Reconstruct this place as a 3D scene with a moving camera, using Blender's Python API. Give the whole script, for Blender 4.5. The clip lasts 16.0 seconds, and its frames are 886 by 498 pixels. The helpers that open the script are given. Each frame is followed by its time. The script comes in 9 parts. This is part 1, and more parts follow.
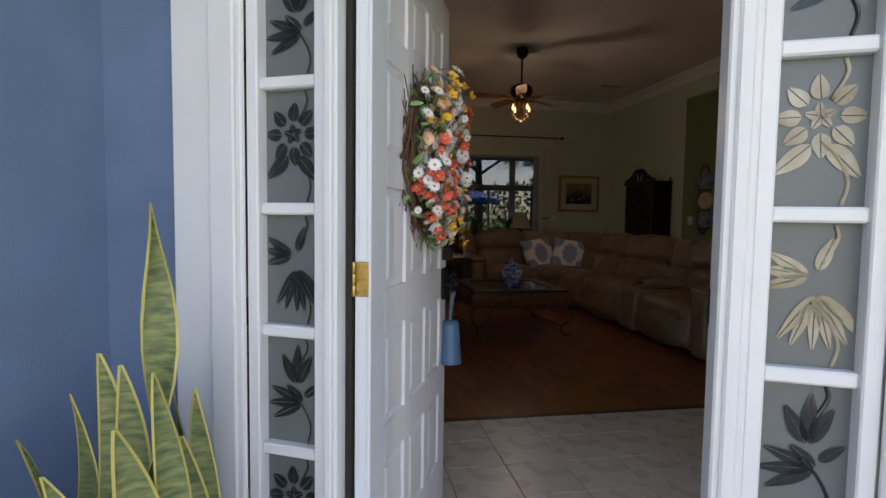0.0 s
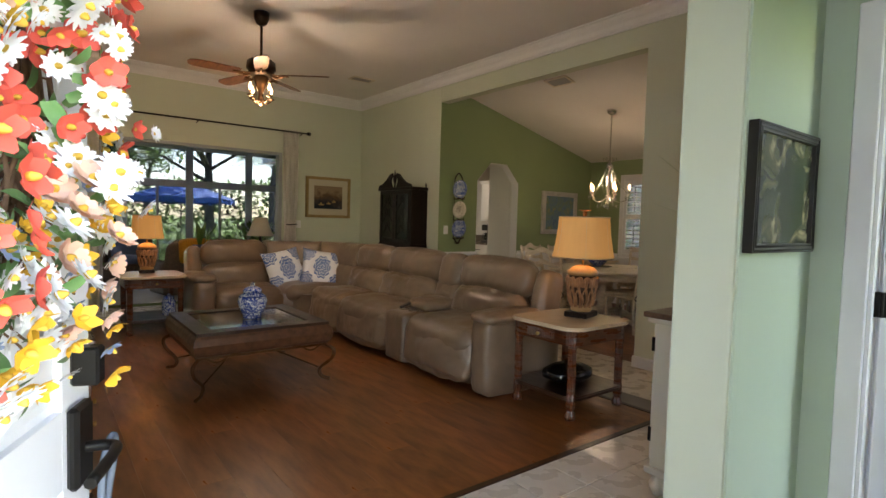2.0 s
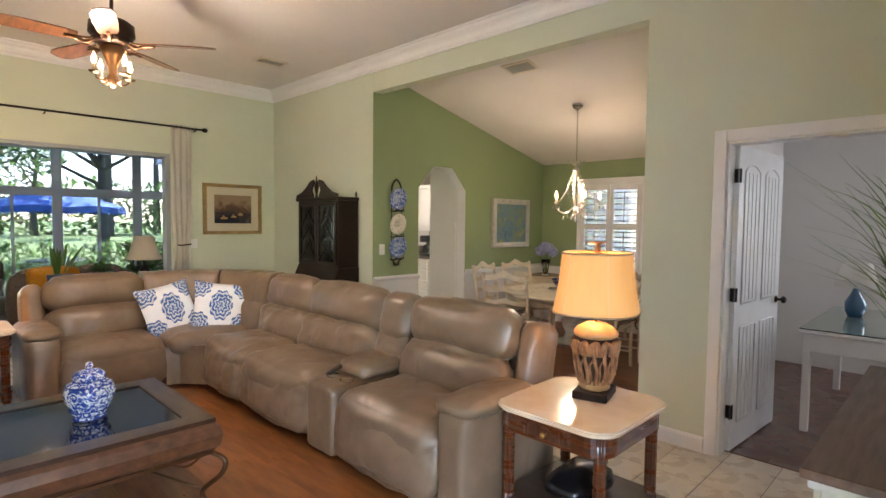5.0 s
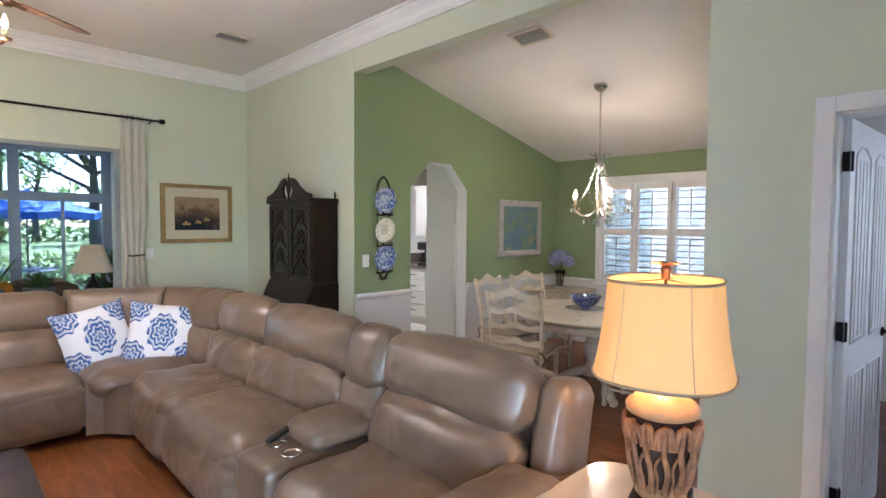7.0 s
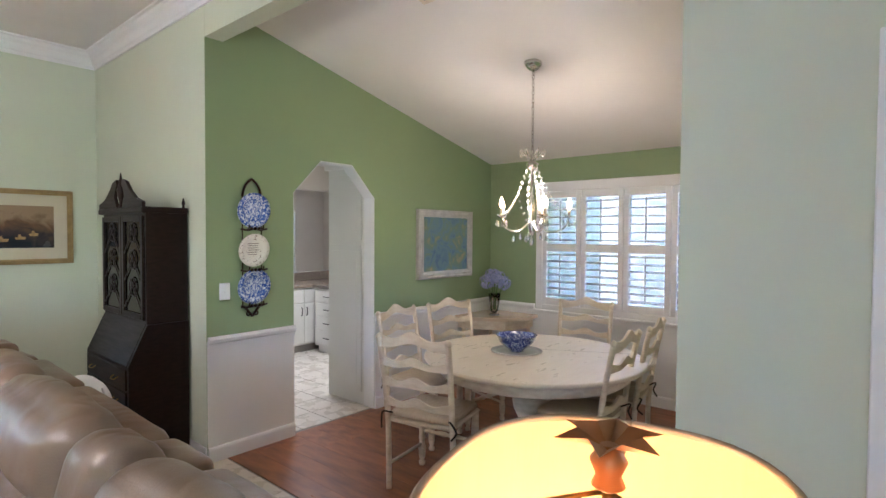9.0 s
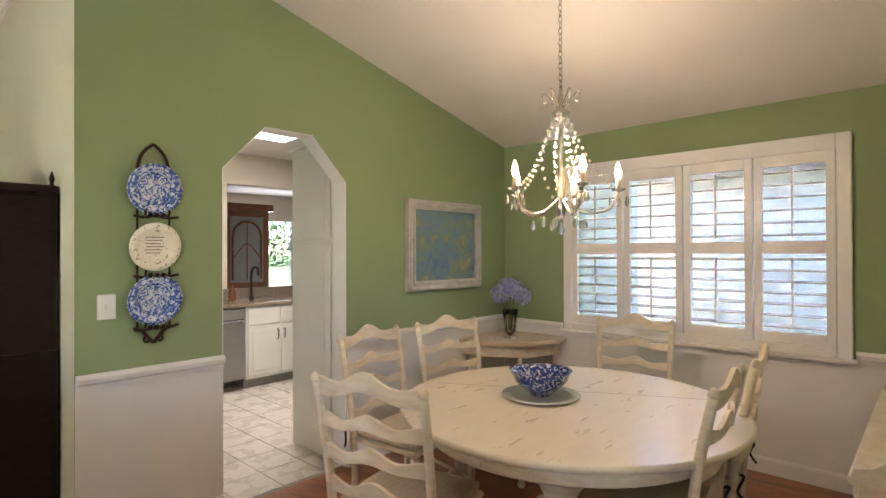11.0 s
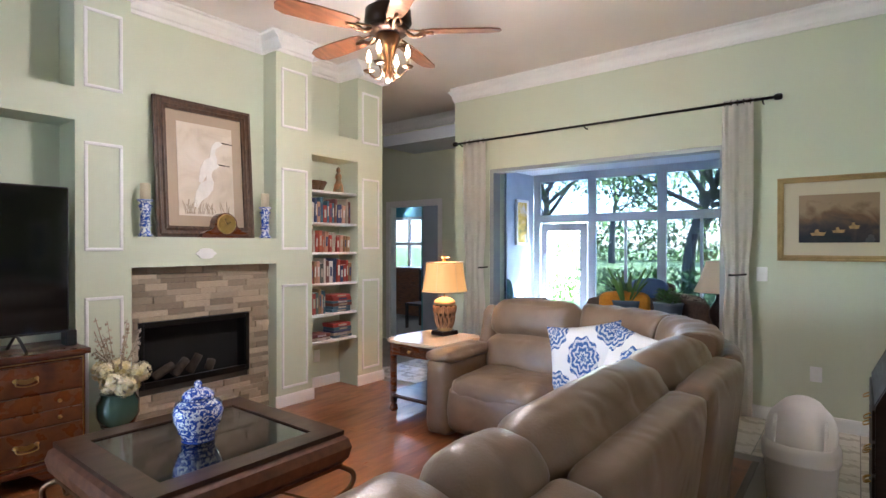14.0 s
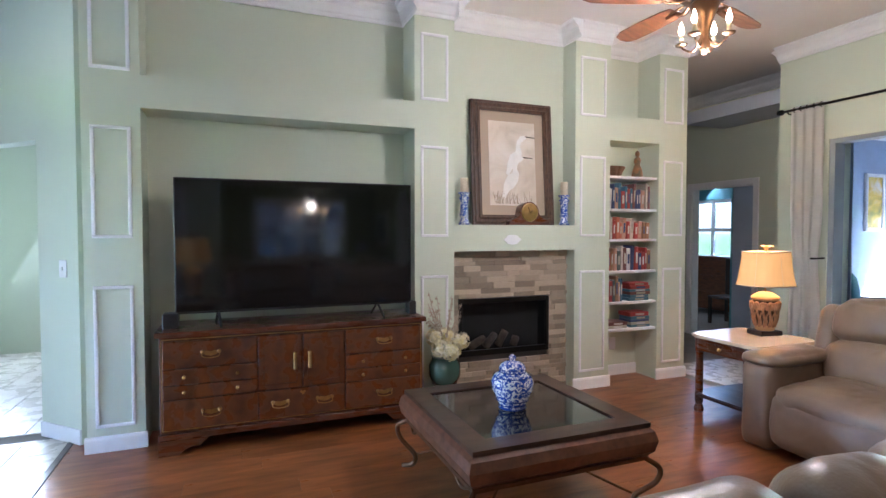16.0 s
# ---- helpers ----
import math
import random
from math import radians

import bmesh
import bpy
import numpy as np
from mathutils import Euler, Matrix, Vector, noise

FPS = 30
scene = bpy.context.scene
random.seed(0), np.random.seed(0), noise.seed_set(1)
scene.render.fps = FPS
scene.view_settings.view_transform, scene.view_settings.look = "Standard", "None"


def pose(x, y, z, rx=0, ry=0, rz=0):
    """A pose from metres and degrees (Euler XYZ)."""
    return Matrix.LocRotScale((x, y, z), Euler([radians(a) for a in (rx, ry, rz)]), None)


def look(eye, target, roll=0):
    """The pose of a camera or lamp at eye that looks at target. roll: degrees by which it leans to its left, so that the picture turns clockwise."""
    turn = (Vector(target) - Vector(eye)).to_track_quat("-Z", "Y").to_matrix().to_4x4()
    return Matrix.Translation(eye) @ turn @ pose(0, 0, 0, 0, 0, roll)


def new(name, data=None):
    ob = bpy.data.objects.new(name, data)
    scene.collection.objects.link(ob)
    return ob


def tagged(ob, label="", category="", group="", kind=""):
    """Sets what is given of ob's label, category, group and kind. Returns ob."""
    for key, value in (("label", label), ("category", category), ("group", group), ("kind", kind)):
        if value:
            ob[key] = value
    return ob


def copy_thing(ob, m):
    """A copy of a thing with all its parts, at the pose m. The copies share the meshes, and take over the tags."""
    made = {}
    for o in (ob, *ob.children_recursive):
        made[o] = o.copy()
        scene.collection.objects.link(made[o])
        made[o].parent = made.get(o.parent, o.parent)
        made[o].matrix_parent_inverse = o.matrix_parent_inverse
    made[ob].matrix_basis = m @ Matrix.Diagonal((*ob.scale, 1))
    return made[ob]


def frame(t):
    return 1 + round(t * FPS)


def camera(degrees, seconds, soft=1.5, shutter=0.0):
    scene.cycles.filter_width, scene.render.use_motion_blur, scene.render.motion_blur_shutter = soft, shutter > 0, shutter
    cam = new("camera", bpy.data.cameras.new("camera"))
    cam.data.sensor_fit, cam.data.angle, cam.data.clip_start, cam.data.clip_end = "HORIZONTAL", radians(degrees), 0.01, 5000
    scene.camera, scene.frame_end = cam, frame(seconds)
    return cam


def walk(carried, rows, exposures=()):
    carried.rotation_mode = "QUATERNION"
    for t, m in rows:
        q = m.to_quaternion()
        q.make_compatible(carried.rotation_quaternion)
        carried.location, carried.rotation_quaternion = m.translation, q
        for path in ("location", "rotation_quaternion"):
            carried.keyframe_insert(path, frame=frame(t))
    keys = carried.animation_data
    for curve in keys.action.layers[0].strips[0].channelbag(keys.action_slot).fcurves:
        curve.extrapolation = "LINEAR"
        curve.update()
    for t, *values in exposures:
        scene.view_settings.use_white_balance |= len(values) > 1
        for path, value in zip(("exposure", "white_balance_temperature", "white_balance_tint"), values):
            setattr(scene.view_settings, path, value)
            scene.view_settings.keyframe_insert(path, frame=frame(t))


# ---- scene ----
cam = camera(79.9, 16.0)
PATH = [
    (0, (1.399, 1.052, 1.221), (1.742, 3.018, 1.093), 0.8),
    (0.5, (1.465, 1.387, 1.226), (2.022, 3.303, 1.101), 0.8),
    (1, (1.573, 1.664, 1.292), (2.379, 3.49, 1.171), 1.0),
    (1.5, (1.655, 1.932, 1.301), (2.693, 3.638, 1.188), 1.1),
    (2, (1.726, 2.183, 1.307), (2.943, 3.767, 1.203), 1.6),
    (2.5, (1.873, 2.407, 1.311), (3.214, 3.888, 1.209), 1.8),
    (3, (2.04, 2.61, 1.383), (3.462, 4.013, 1.282), 2.0),
    (3.5, (2.131, 2.795, 1.451), (3.583, 4.167, 1.346), 1.6),
    (4, (2.161, 3.019, 1.538), (3.617, 4.386, 1.423), 1.0),
    (6.5, (3.13, 3.758, 1.481), (4.509, 5.205, 1.407), 0.7),
    (7, (3.27, 3.969, 1.532), (4.674, 5.39, 1.443), 0.4),
    (7.5, (3.521, 4.135, 1.543), (4.935, 5.547, 1.467), 0.5),
    (8, (3.826, 4.347, 1.551), (5.272, 5.727, 1.48), 0.5),
    (8.5, (4.154, 4.523, 1.595), (5.677, 5.818, 1.53), 0.4),
    (9.2, (4.60, 4.42, 1.61), (6.11, 5.73, 1.555), 0.3),
    (9.8, (5.03, 4.38, 1.57), (6.55, 5.68, 1.535), 0.2),
    (10.4, (5.36, 4.75, 1.51), (6.88, 6.05, 1.50), 0.0),
    (10.8, (5.478, 5.095, 1.46), (7.036, 6.349, 1.476), 0.0),
    (11, (5.529, 5.152, 1.449), (6.992, 6.516, 1.46), -0.2),
    (11.5, (5.593, 5.288, 1.418), (6.686, 6.962, 1.444), -0.1),
    (12, (5.612, 5.416, 1.451), (6.258, 7.309, 1.466), -0.1),
    (12.5, (5.622, 5.51, 1.474), (5.783, 7.503, 1.484), -0.1),
    (13, (5.662, 5.483, 1.469), (5.3, 7.45, 1.475), -0.1),
    (13.5, (5.67, 5.368, 1.465), (4.796, 7.167, 1.463), -0.1),
    (14, (5.681, 5.237, 1.433), (4.445, 6.81, 1.422), 0.0),
    (14.5, (5.655, 5.114, 1.423), (4.212, 6.497, 1.381), 0.0),
    (15, (5.660, 5.050, 1.440), (4.050, 6.235, 1.375), 0.0),
    (15.5, (5.655, 5.085, 1.440), (3.905, 6.050, 1.372), 0.0),
    (16, (5.655, 5.125, 1.440), (3.797, 5.862, 1.376), 0.0),
]
EXPOSURES = [(0.0, 2.15, 8100, 26), (0.5, 1.95, 8200, 26), (1.2, 1.95, 8200, 24), (1.6, 2.9, 8000, 20), (2.0, 4.6, 7800, 18), (2.6, 5.35, 7000, 18), (3.4, 5.75, 6700, 18), (4.0, 5.8, 7300, 18), (6.5, 5.95, 5800, 17), (8.7, 6.05, 5500, 17),
             (10.8, 6.1, 5800, 17), (11.0, 6.1, 6600, 17), (11.5, 6.1, 6900, 22), (12.5, 6.05, 6000, 17), (13.0, 6.0, 5900, 19), (13.5, 6.0, 5800, 16), (14.0, 6.0, 5500, 16), (16.0, 5.95, 5200, 17)]
walk(cam, [(t, look(eye, target, roll)) for t, eye, target, roll in PATH], EXPOSURES)

# ---- light and exposure ----
world = bpy.data.worlds.new("sky")
scene.world = world
world.use_nodes = True
wn = world.node_tree
sky = wn.nodes.new("ShaderNodeTexSky")
sky.sky_type, sky.sun_disc = 'NISHITA', False
SUN_EL, SUN_AZ = radians(52), radians(35)
sky.sun_elevation, sky.sun_rotation = SUN_EL, SUN_AZ
wn.links.new(sky.outputs[0], wn.nodes["Background"].inputs[0])
wn.nodes["Background"].inputs[1].default_value = 0.13
sun = new("sun", bpy.data.lights.new("sun", 'SUN'))
sun.data.energy, sun.data.angle, sun.data.color = 3.2, radians(0.6), (1.0, 0.95, 0.87)
sun.matrix_world = look((0, 0, 30), (-math.sin(SUN_AZ) * math.cos(SUN_EL) * 10, -math.cos(SUN_AZ) * math.cos(SUN_EL) * 10, 30 - math.sin(SUN_EL) * 10))


def area_lamp(name, m, sx, sy, watts, color=(1, 1, 1)):
    ob = new(name, bpy.data.lights.new(name, 'AREA'))
    ob.data.shape, ob.data.size, ob.data.size_y, ob.data.energy, ob.data.color = 'RECTANGLE', sx, sy, watts, color
    ob.matrix_world = m
    return ob


def point_lamp(name, p, watts, color, radius=0.02):
    ob = new(name, bpy.data.lights.new(name, 'POINT'))
    ob.data.energy, ob.data.color, ob.data.shadow_soft_size = watts, color, radius
    ob.location = p
    return ob


# ---- materials ----
def mat(name, color, rough=0.6, metal=0.0, var=0.12, scale=3.0, bump=0.1, bscale=60.0, color2=None, spec=0.5, coat=0.0, trans=0.0, island=0.0, objrand=0.0, stretch=None, sheen=0.0, wear=0.0):
    m = bpy.data.materials.new(name)
    m.use_nodes = True
    nt = m.node_tree
    b = nt.nodes["Principled BSDF"]
    b.inputs["Roughness"].default_value = rough
    b.inputs["Metallic"].default_value = metal
    b.inputs["Specular IOR Level"].default_value = spec
    b.inputs["Coat Weight"].default_value = coat
    b.inputs["Coat Roughness"].default_value = 0.12
    b.inputs["Transmission Weight"].default_value = trans
    b.inputs["Sheen Weight"].default_value = sheen
    tc = nt.nodes.new("ShaderNodeTexCoord")
    src = tc.outputs["Object"]
    if stretch:
        mp = nt.nodes.new("ShaderNodeMapping")
        mp.inputs["Scale"].default_value = stretch
        nt.links.new(src, mp.inputs[0])
        src = mp.outputs[0]
    n1 = nt.nodes.new("ShaderNodeTexNoise")
    n1.inputs["Scale"].default_value, n1.inputs["Detail"].default_value = scale, 6
    nt.links.new(src, n1.inputs["Vector"])
    mix = nt.nodes.new("ShaderNodeMix")
    mix.data_type = 'RGBA'
    c2 = color2 or tuple(c * (1 - var) for c in color)
    mix.inputs["A"].default_value = (*color, 1)
    mix.inputs["B"].default_value = (*c2, 1)
    ramp = nt.nodes.new("ShaderNodeMapRange")
    ramp.inputs["From Min"].default_value, ramp.inputs["From Max"].default_value = 0.3, 0.7
    nt.links.new(n1.outputs["Fac"], ramp.inputs["Value"])
    nt.links.new(ramp.outputs[0], mix.inputs["Factor"])
    out = mix.outputs["Result"]
    if island or objrand:
        src_r = nt.nodes.new("ShaderNodeNewGeometry").outputs["Random Per Island"] if island else nt.nodes.new("ShaderNodeObjectInfo").outputs["Random"]
        hsv = nt.nodes.new("ShaderNodeHueSaturation")
        mr = nt.nodes.new("ShaderNodeMapRange")
        k = island or objrand
        mr.inputs["To Min"].default_value, mr.inputs["To Max"].default_value = 1 - k, 1 + k
        nt.links.new(src_r, mr.inputs["Value"])
        nt.links.new(mr.outputs[0], hsv.inputs["Value"])
        nt.links.new(out, hsv.inputs["Color"])
        out = hsv.outputs[0]
    nt.links.new(out, b.inputs["Base Color"])
    n2 = nt.nodes.new("ShaderNodeTexNoise")
    n2.inputs["Scale"].default_value, n2.inputs["Detail"].default_value = bscale, 5
    nt.links.new(src, n2.inputs["Vector"])
    mr2 = nt.nodes.new("ShaderNodeMapRange")
    mr2.inputs["To Min"].default_value, mr2.inputs["To Max"].default_value = max(0.02, rough - 0.08), min(1, rough + 0.08)
    nt.links.new(n1.outputs["Fac"], mr2.inputs["Value"])
    nt.links.new(mr2.outputs[0], b.inputs["Roughness"])
    if bump:
        bp = nt.nodes.new("ShaderNodeBump")
        bp.inputs["Strength"].default_value, bp.inputs["Distance"].default_value = bump, 0.004
        nt.links.new(n2.outputs["Fac"], bp.inputs["Height"])
        nt.links.new(bp.outputs[0], b.inputs["Normal"])
    return m


def glow(name, color, strength):
    m = bpy.data.materials.new(name)
    m.use_nodes = True
    b = m.node_tree.nodes["Principled BSDF"]
    b.inputs["Base Color"].default_value = (*color, 1)
    b.inputs["Emission Color"].default_value = (*color, 1)
    b.inputs["Emission Strength"].default_value = strength
    return m


def glass_mat(name, color=(1, 1, 1), rough=0.0):
    m = bpy.data.materials.new(name)
    m.use_nodes = True
    b = m.node_tree.nodes["Principled BSDF"]
    b.inputs["Base Color"].default_value = (*color, 1)
    b.inputs["Roughness"].default_value = rough
    b.inputs["Transmission Weight"].default_value = 1.0
    b.inputs["IOR"].default_value = 1.45
    return m


def pattern_mat(name, base, ink, scale, lo, hi, rough=0.15, coat=0.6, dist=2.5):
    """Glazed or printed pattern: swirling ink on a pale ground."""
    m = mat(name, base, rough, var=0.05, bump=0.03, coat=coat)
    nt = m.node_tree
    b = nt.nodes["Principled BSDF"]
    tc = nt.nodes.new("ShaderNodeTexCoord")
    w = nt.nodes.new("ShaderNodeTexNoise")
    w.inputs["Scale"].default_value, w.inputs["Detail"].default_value, w.inputs["Distortion"].default_value = scale, 2.5, dist
    nt.links.new(tc.outputs["Object"], w.inputs["Vector"])
    mr = nt.nodes.new("ShaderNodeMapRange")
    mr.interpolation_type = 'SMOOTHSTEP'
    mr.inputs["From Min"].default_value, mr.inputs["From Max"].default_value = lo, hi
    nt.links.new(w.outputs["Fac"], mr.inputs["Value"])
    mx = nt.nodes.new("ShaderNodeMix")
    mx.data_type = 'RGBA'
    mx.inputs["A"].default_value, mx.inputs["B"].default_value = (*base, 1), (*ink, 1)
    nt.links.new(mr.outputs[0], mx.inputs["Factor"])
    nt.links.new(mx.outputs["Result"], b.inputs["Base Color"])
    return m


def wood_mat(name, c1, c2, rough=0.35, scale=6.0, stretch=(14, 1, 14), coat=0.2, objrand=0.0, bump=0.06, spec=0.5):
    m = mat(name, c1, rough, color2=c2, scale=scale, stretch=stretch, bump=bump, bscale=24, coat=coat, objrand=objrand, spec=spec)
    return m


W_PALE = mat("pale_green_wall_paint", (0.60, 0.645, 0.515), 0.75, var=0.05, scale=1.5, bump=0.12, bscale=220, spec=0.3)
W_GREEN = mat("sage_green_wall_paint", (0.27, 0.345, 0.185), 0.7, var=0.07, scale=1.2, bump=0.12, bscale=220, spec=0.3)
W_MINT = mat("soft_mint_wall_paint", (0.47, 0.56, 0.44), 0.7, var=0.06, scale=1.2, bump=0.12, bscale=220, spec=0.3)
W_WHITE = mat("white_wall_paint", (0.78, 0.78, 0.77), 0.6, var=0.04, bump=0.06, bscale=200)
W_BLUE = mat("slate_blue_stucco", (0.16, 0.24, 0.37), 0.85, var=0.16, scale=4, bump=0.35, bscale=130, spec=0.2)
W_LANAI = mat("pale_blue_stucco", (0.36, 0.43, 0.56), 0.85, var=0.1, scale=4, bump=0.3, bscale=110, spec=0.2)
CEIL = mat("ceiling_white_paint", (0.78, 0.75, 0.72), 0.85, var=0.05, scale=2, bump=0.3, bscale=90, spec=0.2)
TRIM = mat("white_trim_paint", (0.80, 0.80, 0.80), 0.38, var=0.05, scale=5, bump=0.05, bscale=160)
DOORW = mat("white_door_paint", (0.78, 0.80, 0.83), 0.4, var=0.06, scale=4, bump=0.06, bscale=120)
WOODF = wood_mat("cherry_laminate_plank", (0.34, 0.118, 0.033), (0.13, 0.040, 0.012), 0.30, 2.2, (5, 1.1, 5), 0.15, objrand=0.16)
TILE = mat("cream_ceramic_tile", (0.66, 0.61, 0.53), 0.28, var=0.12, scale=7, bump=0.05, bscale=40, objrand=0.04)
GROUT = mat("grey_grout", (0.30, 0.28, 0.25), 0.9, var=0.2, bump=0.2)
LEATHER = mat("taupe_leather", (0.215, 0.145, 0.094), 0.33, var=0.30, scale=5, bump=0.28, bscale=150, coat=0.10)
LEATHER.node_tree.nodes["Principled BSDF"].inputs["Coat Roughness"].default_value = 0.28
ln_ = LEATHER.node_tree
lw_ = ln_.nodes.new("ShaderNodeTexNoise")          # soft creases across the hide
lw_.noise_type = 'RIDGED_MULTIFRACTAL'
lw_.inputs["Scale"].default_value, lw_.inputs["Detail"].default_value, lw_.inputs["Distortion"].default_value = 5.5, 4.0, 0.9
ln_.links.new(ln_.nodes["Texture Coordinate"].outputs["Object"], lw_.inputs["Vector"])
lb_ = ln_.nodes.new("ShaderNodeBump")
lb_.invert = True
lb_.inputs["Strength"].default_value, lb_.inputs["Distance"].default_value = 0.75, 0.014
ln_.links.new(lw_.outputs["Fac"], lb_.inputs["Height"])
ln_.links.new(ln_.nodes["Bump"].outputs[0], lb_.inputs["Normal"])
ln_.links.new(lb_.outputs[0], ln_.nodes["Principled BSDF"].inputs["Normal"])
DKWOOD = wood_mat("dark_walnut_wood", (0.055, 0.022, 0.011), (0.022, 0.009, 0.005), 0.33, 5, (3, 1, 12), 0.3)
MAHOG = wood_mat("mahogany_wood", (0.155, 0.046, 0.016), (0.040, 0.012, 0.005), 0.28, 4, (2, 1.4, 10), 0.4)
BURL = mat("burl_walnut_veneer", (0.20, 0.068, 0.022), 0.28, color2=(0.055, 0.017, 0.007), scale=9, bump=0.04, coat=0.4)
BLACKW = wood_mat("ebony_stained_wood", (0.018, 0.008, 0.006), (0.008, 0.004, 0.003), 0.45, 5, (3, 1, 12), 0.03, spec=0.22)
MARBLE = mat("cream_marble", (0.72, 0.62, 0.48), 0.18, color2=(0.60, 0.48, 0.34), scale=5, bump=0.01, coat=0.4)
CHAIRW = wood_mat("cream_painted_wood", (0.74, 0.67, 0.54), (0.58, 0.50, 0.38), 0.42, 4, (3, 3, 8), 0.1)
TABLEW = wood_mat("cream_washed_tabletop", (0.72, 0.65, 0.54), (0.68, 0.60, 0.49), 0.3, 3, (2, 9, 2), 0.2, bump=0.02)
BLACKM = mat("black_metal", (0.012, 0.011, 0.010), 0.42, metal=0.6, var=0.2, bump=0.05)
BRONZE = mat("antique_bronze_metal", (0.17, 0.095, 0.05), 0.38, metal=0.9, var=0.35, scale=14, bump=0.12)
DKBRONZE = mat("dark_bronze_metal", (0.045, 0.026, 0.018), 0.4, metal=0.85, var=0.3, scale=14, bump=0.1)
BRASS = mat("tarnished_brass", (0.55, 0.36, 0.13), 0.32, metal=1.0, var=0.35, scale=25, bump=0.1)
CHROME = mat("polished_nickel", (0.62, 0.60, 0.57), 0.18, metal=1.0, var=0.1, bump=0.02)
CRYSTAL = glass_mat("crystal_glass", (1, 0.98, 0.95), 0.0)
# Tint added to both glasses only to dim the bright outdoors behind them
TINT = glass_mat("tinted_sunroom_glass", (0.055, 0.068, 0.083))
TINTW = glass_mat("lightly_tinted_window_glass", (0.17, 0.18, 0.195))
SMOKE = glass_mat("bevelled_table_glass", (0.75, 0.85, 0.8))
BLUEWHITE = pattern_mat("blue_and_white_porcelain", (0.70, 0.73, 0.80), (0.025, 0.07, 0.36), 30, 0.43, 0.52)
PLATEBLUE = pattern_mat("blue_transferware", (0.62, 0.68, 0.80), (0.05, 0.12, 0.45), 34, 0.44, 0.54)
PLATEWHITE = pattern_mat("cream_printed_china", (0.80, 0.75, 0.66), (0.35, 0.28, 0.22), 26, 0.60, 0.66)


def medallion_mat(name, base, ink):
    """Printed cloth: scalloped medallions, one in the middle and four towards the corners."""
    m = mat(name, base, 0.9, var=0.05, bump=0.2, bscale=320, spec=0.2)
    nt = m.node_tree

    def op(kind, a, b=None):
        n = nt.nodes.new("ShaderNodeMath")
        n.operation = kind
        for k, v in enumerate((a, b)):
            if v is None:
                continue
            if isinstance(v, (int, float)):
                n.inputs[k].default_value = v
            else:
                nt.links.new(v, n.inputs[k])
        return n.outputs[0]

    tc = nt.nodes["Texture Coordinate"].outputs["Object"]
    sp_ = nt.nodes.new("ShaderNodeSeparateXYZ")
    nt.links.new(tc, sp_.inputs[0])
    fine = nt.nodes.new("ShaderNodeTexNoise")
    fine.inputs["Scale"].default_value, fine.inputs["Detail"].default_value = 75, 2
    nt.links.new(tc, fine.inputs["Vector"])
    total = None
    for cx, cz, sx, sz in ((0.0, 0.0, 0.105, 0.145), (0.20, 0.20, 0.105, 0.125), (-0.20, 0.20, 0.105, 0.125), (-0.20, -0.20, 0.105, 0.125), (0.20, -0.20, 0.105, 0.125)):
        p = op('DIVIDE', op('SUBTRACT', sp_.outputs["X"], cx), sx)
        q = op('DIVIDE', op('SUBTRACT', sp_.outputs["Z"], cz), sz)
        r = op('SQRT', op('ADD', op('MULTIPLY', p, p), op('MULTIPLY', q, q)))
        a = op('ARCTAN2', q, p)
        edge = op('ADD', op('MULTIPLY', op('COSINE', op('MULTIPLY', a, 10)), 0.07), 1.0)
        inside = op('LESS_THAN', r, edge)
        rings = op('SINE', op('ADD', op('MULTIPLY', r, 21), op('MULTIPLY', op('COSINE', op('MULTIPLY', a, 8)), 1.6)))
        lines = op('GREATER_THAN', op('ADD', rings, op('MULTIPLY', op('SUBTRACT', fine.outputs["Fac"], 0.5), 5.0)), -0.15)
        k = op('MULTIPLY', inside, op('ADD', op('MULTIPLY', lines, 0.70), 0.28))
        total = k if total is None else op('MAXIMUM', total, k)
    mx = nt.nodes.new("ShaderNodeMix")
    mx.data_type = 'RGBA'
    mx.inputs["A"].default_value, mx.inputs["B"].default_value = (*base, 1), (*ink, 1)
    nt.links.new(total, mx.inputs["Factor"])
    nt.links.new(mx.outputs["Result"], nt.nodes["Principled BSDF"].inputs["Base Color"])
    return m


PILLOW = medallion_mat("blue_medallion_print", (0.76, 0.76, 0.78), (0.045, 0.115, 0.33))
CURT = mat("white_linen", (0.90, 0.88, 0.84), 0.9, var=0.06, scale=8, bump=0.2, bscale=260, spec=0.2)
tn = CURT.node_tree
tb_ = tn.nodes.new("ShaderNodeBsdfTranslucent")
tb_.inputs[0].default_value = (0.75, 0.72, 0.66, 1)
tm_ = tn.nodes.new("ShaderNodeMixShader")
tm_.inputs[0].default_value = 0.38
tn.links.new(tn.nodes["Principled BSDF"].outputs[0], tm_.inputs[1])
tn.links.new(tb_.outputs[0], tm_.inputs[2])
tn.links.new(tm_.outputs[0], tn.nodes["Material Output"].inputs[0])
LEAF = mat("green_leaf", (0.045, 0.12, 0.022), 0.5, color2=(0.10, 0.19, 0.035), scale=7, bump=0.1, island=0.25)
TV = mat("tv_screen_black", (0.004, 0.004, 0.005), 0.045, var=0.1, bump=0.0, spec=0.5)
PLASTIC = mat("black_plastic", (0.012, 0.012, 0.013), 0.4, var=0.1, bump=0.03)
SOFA_DK = mat("black_lining_fabric", (0.01, 0.01, 0.01), 0.9, var=0.1, bump=0.1)


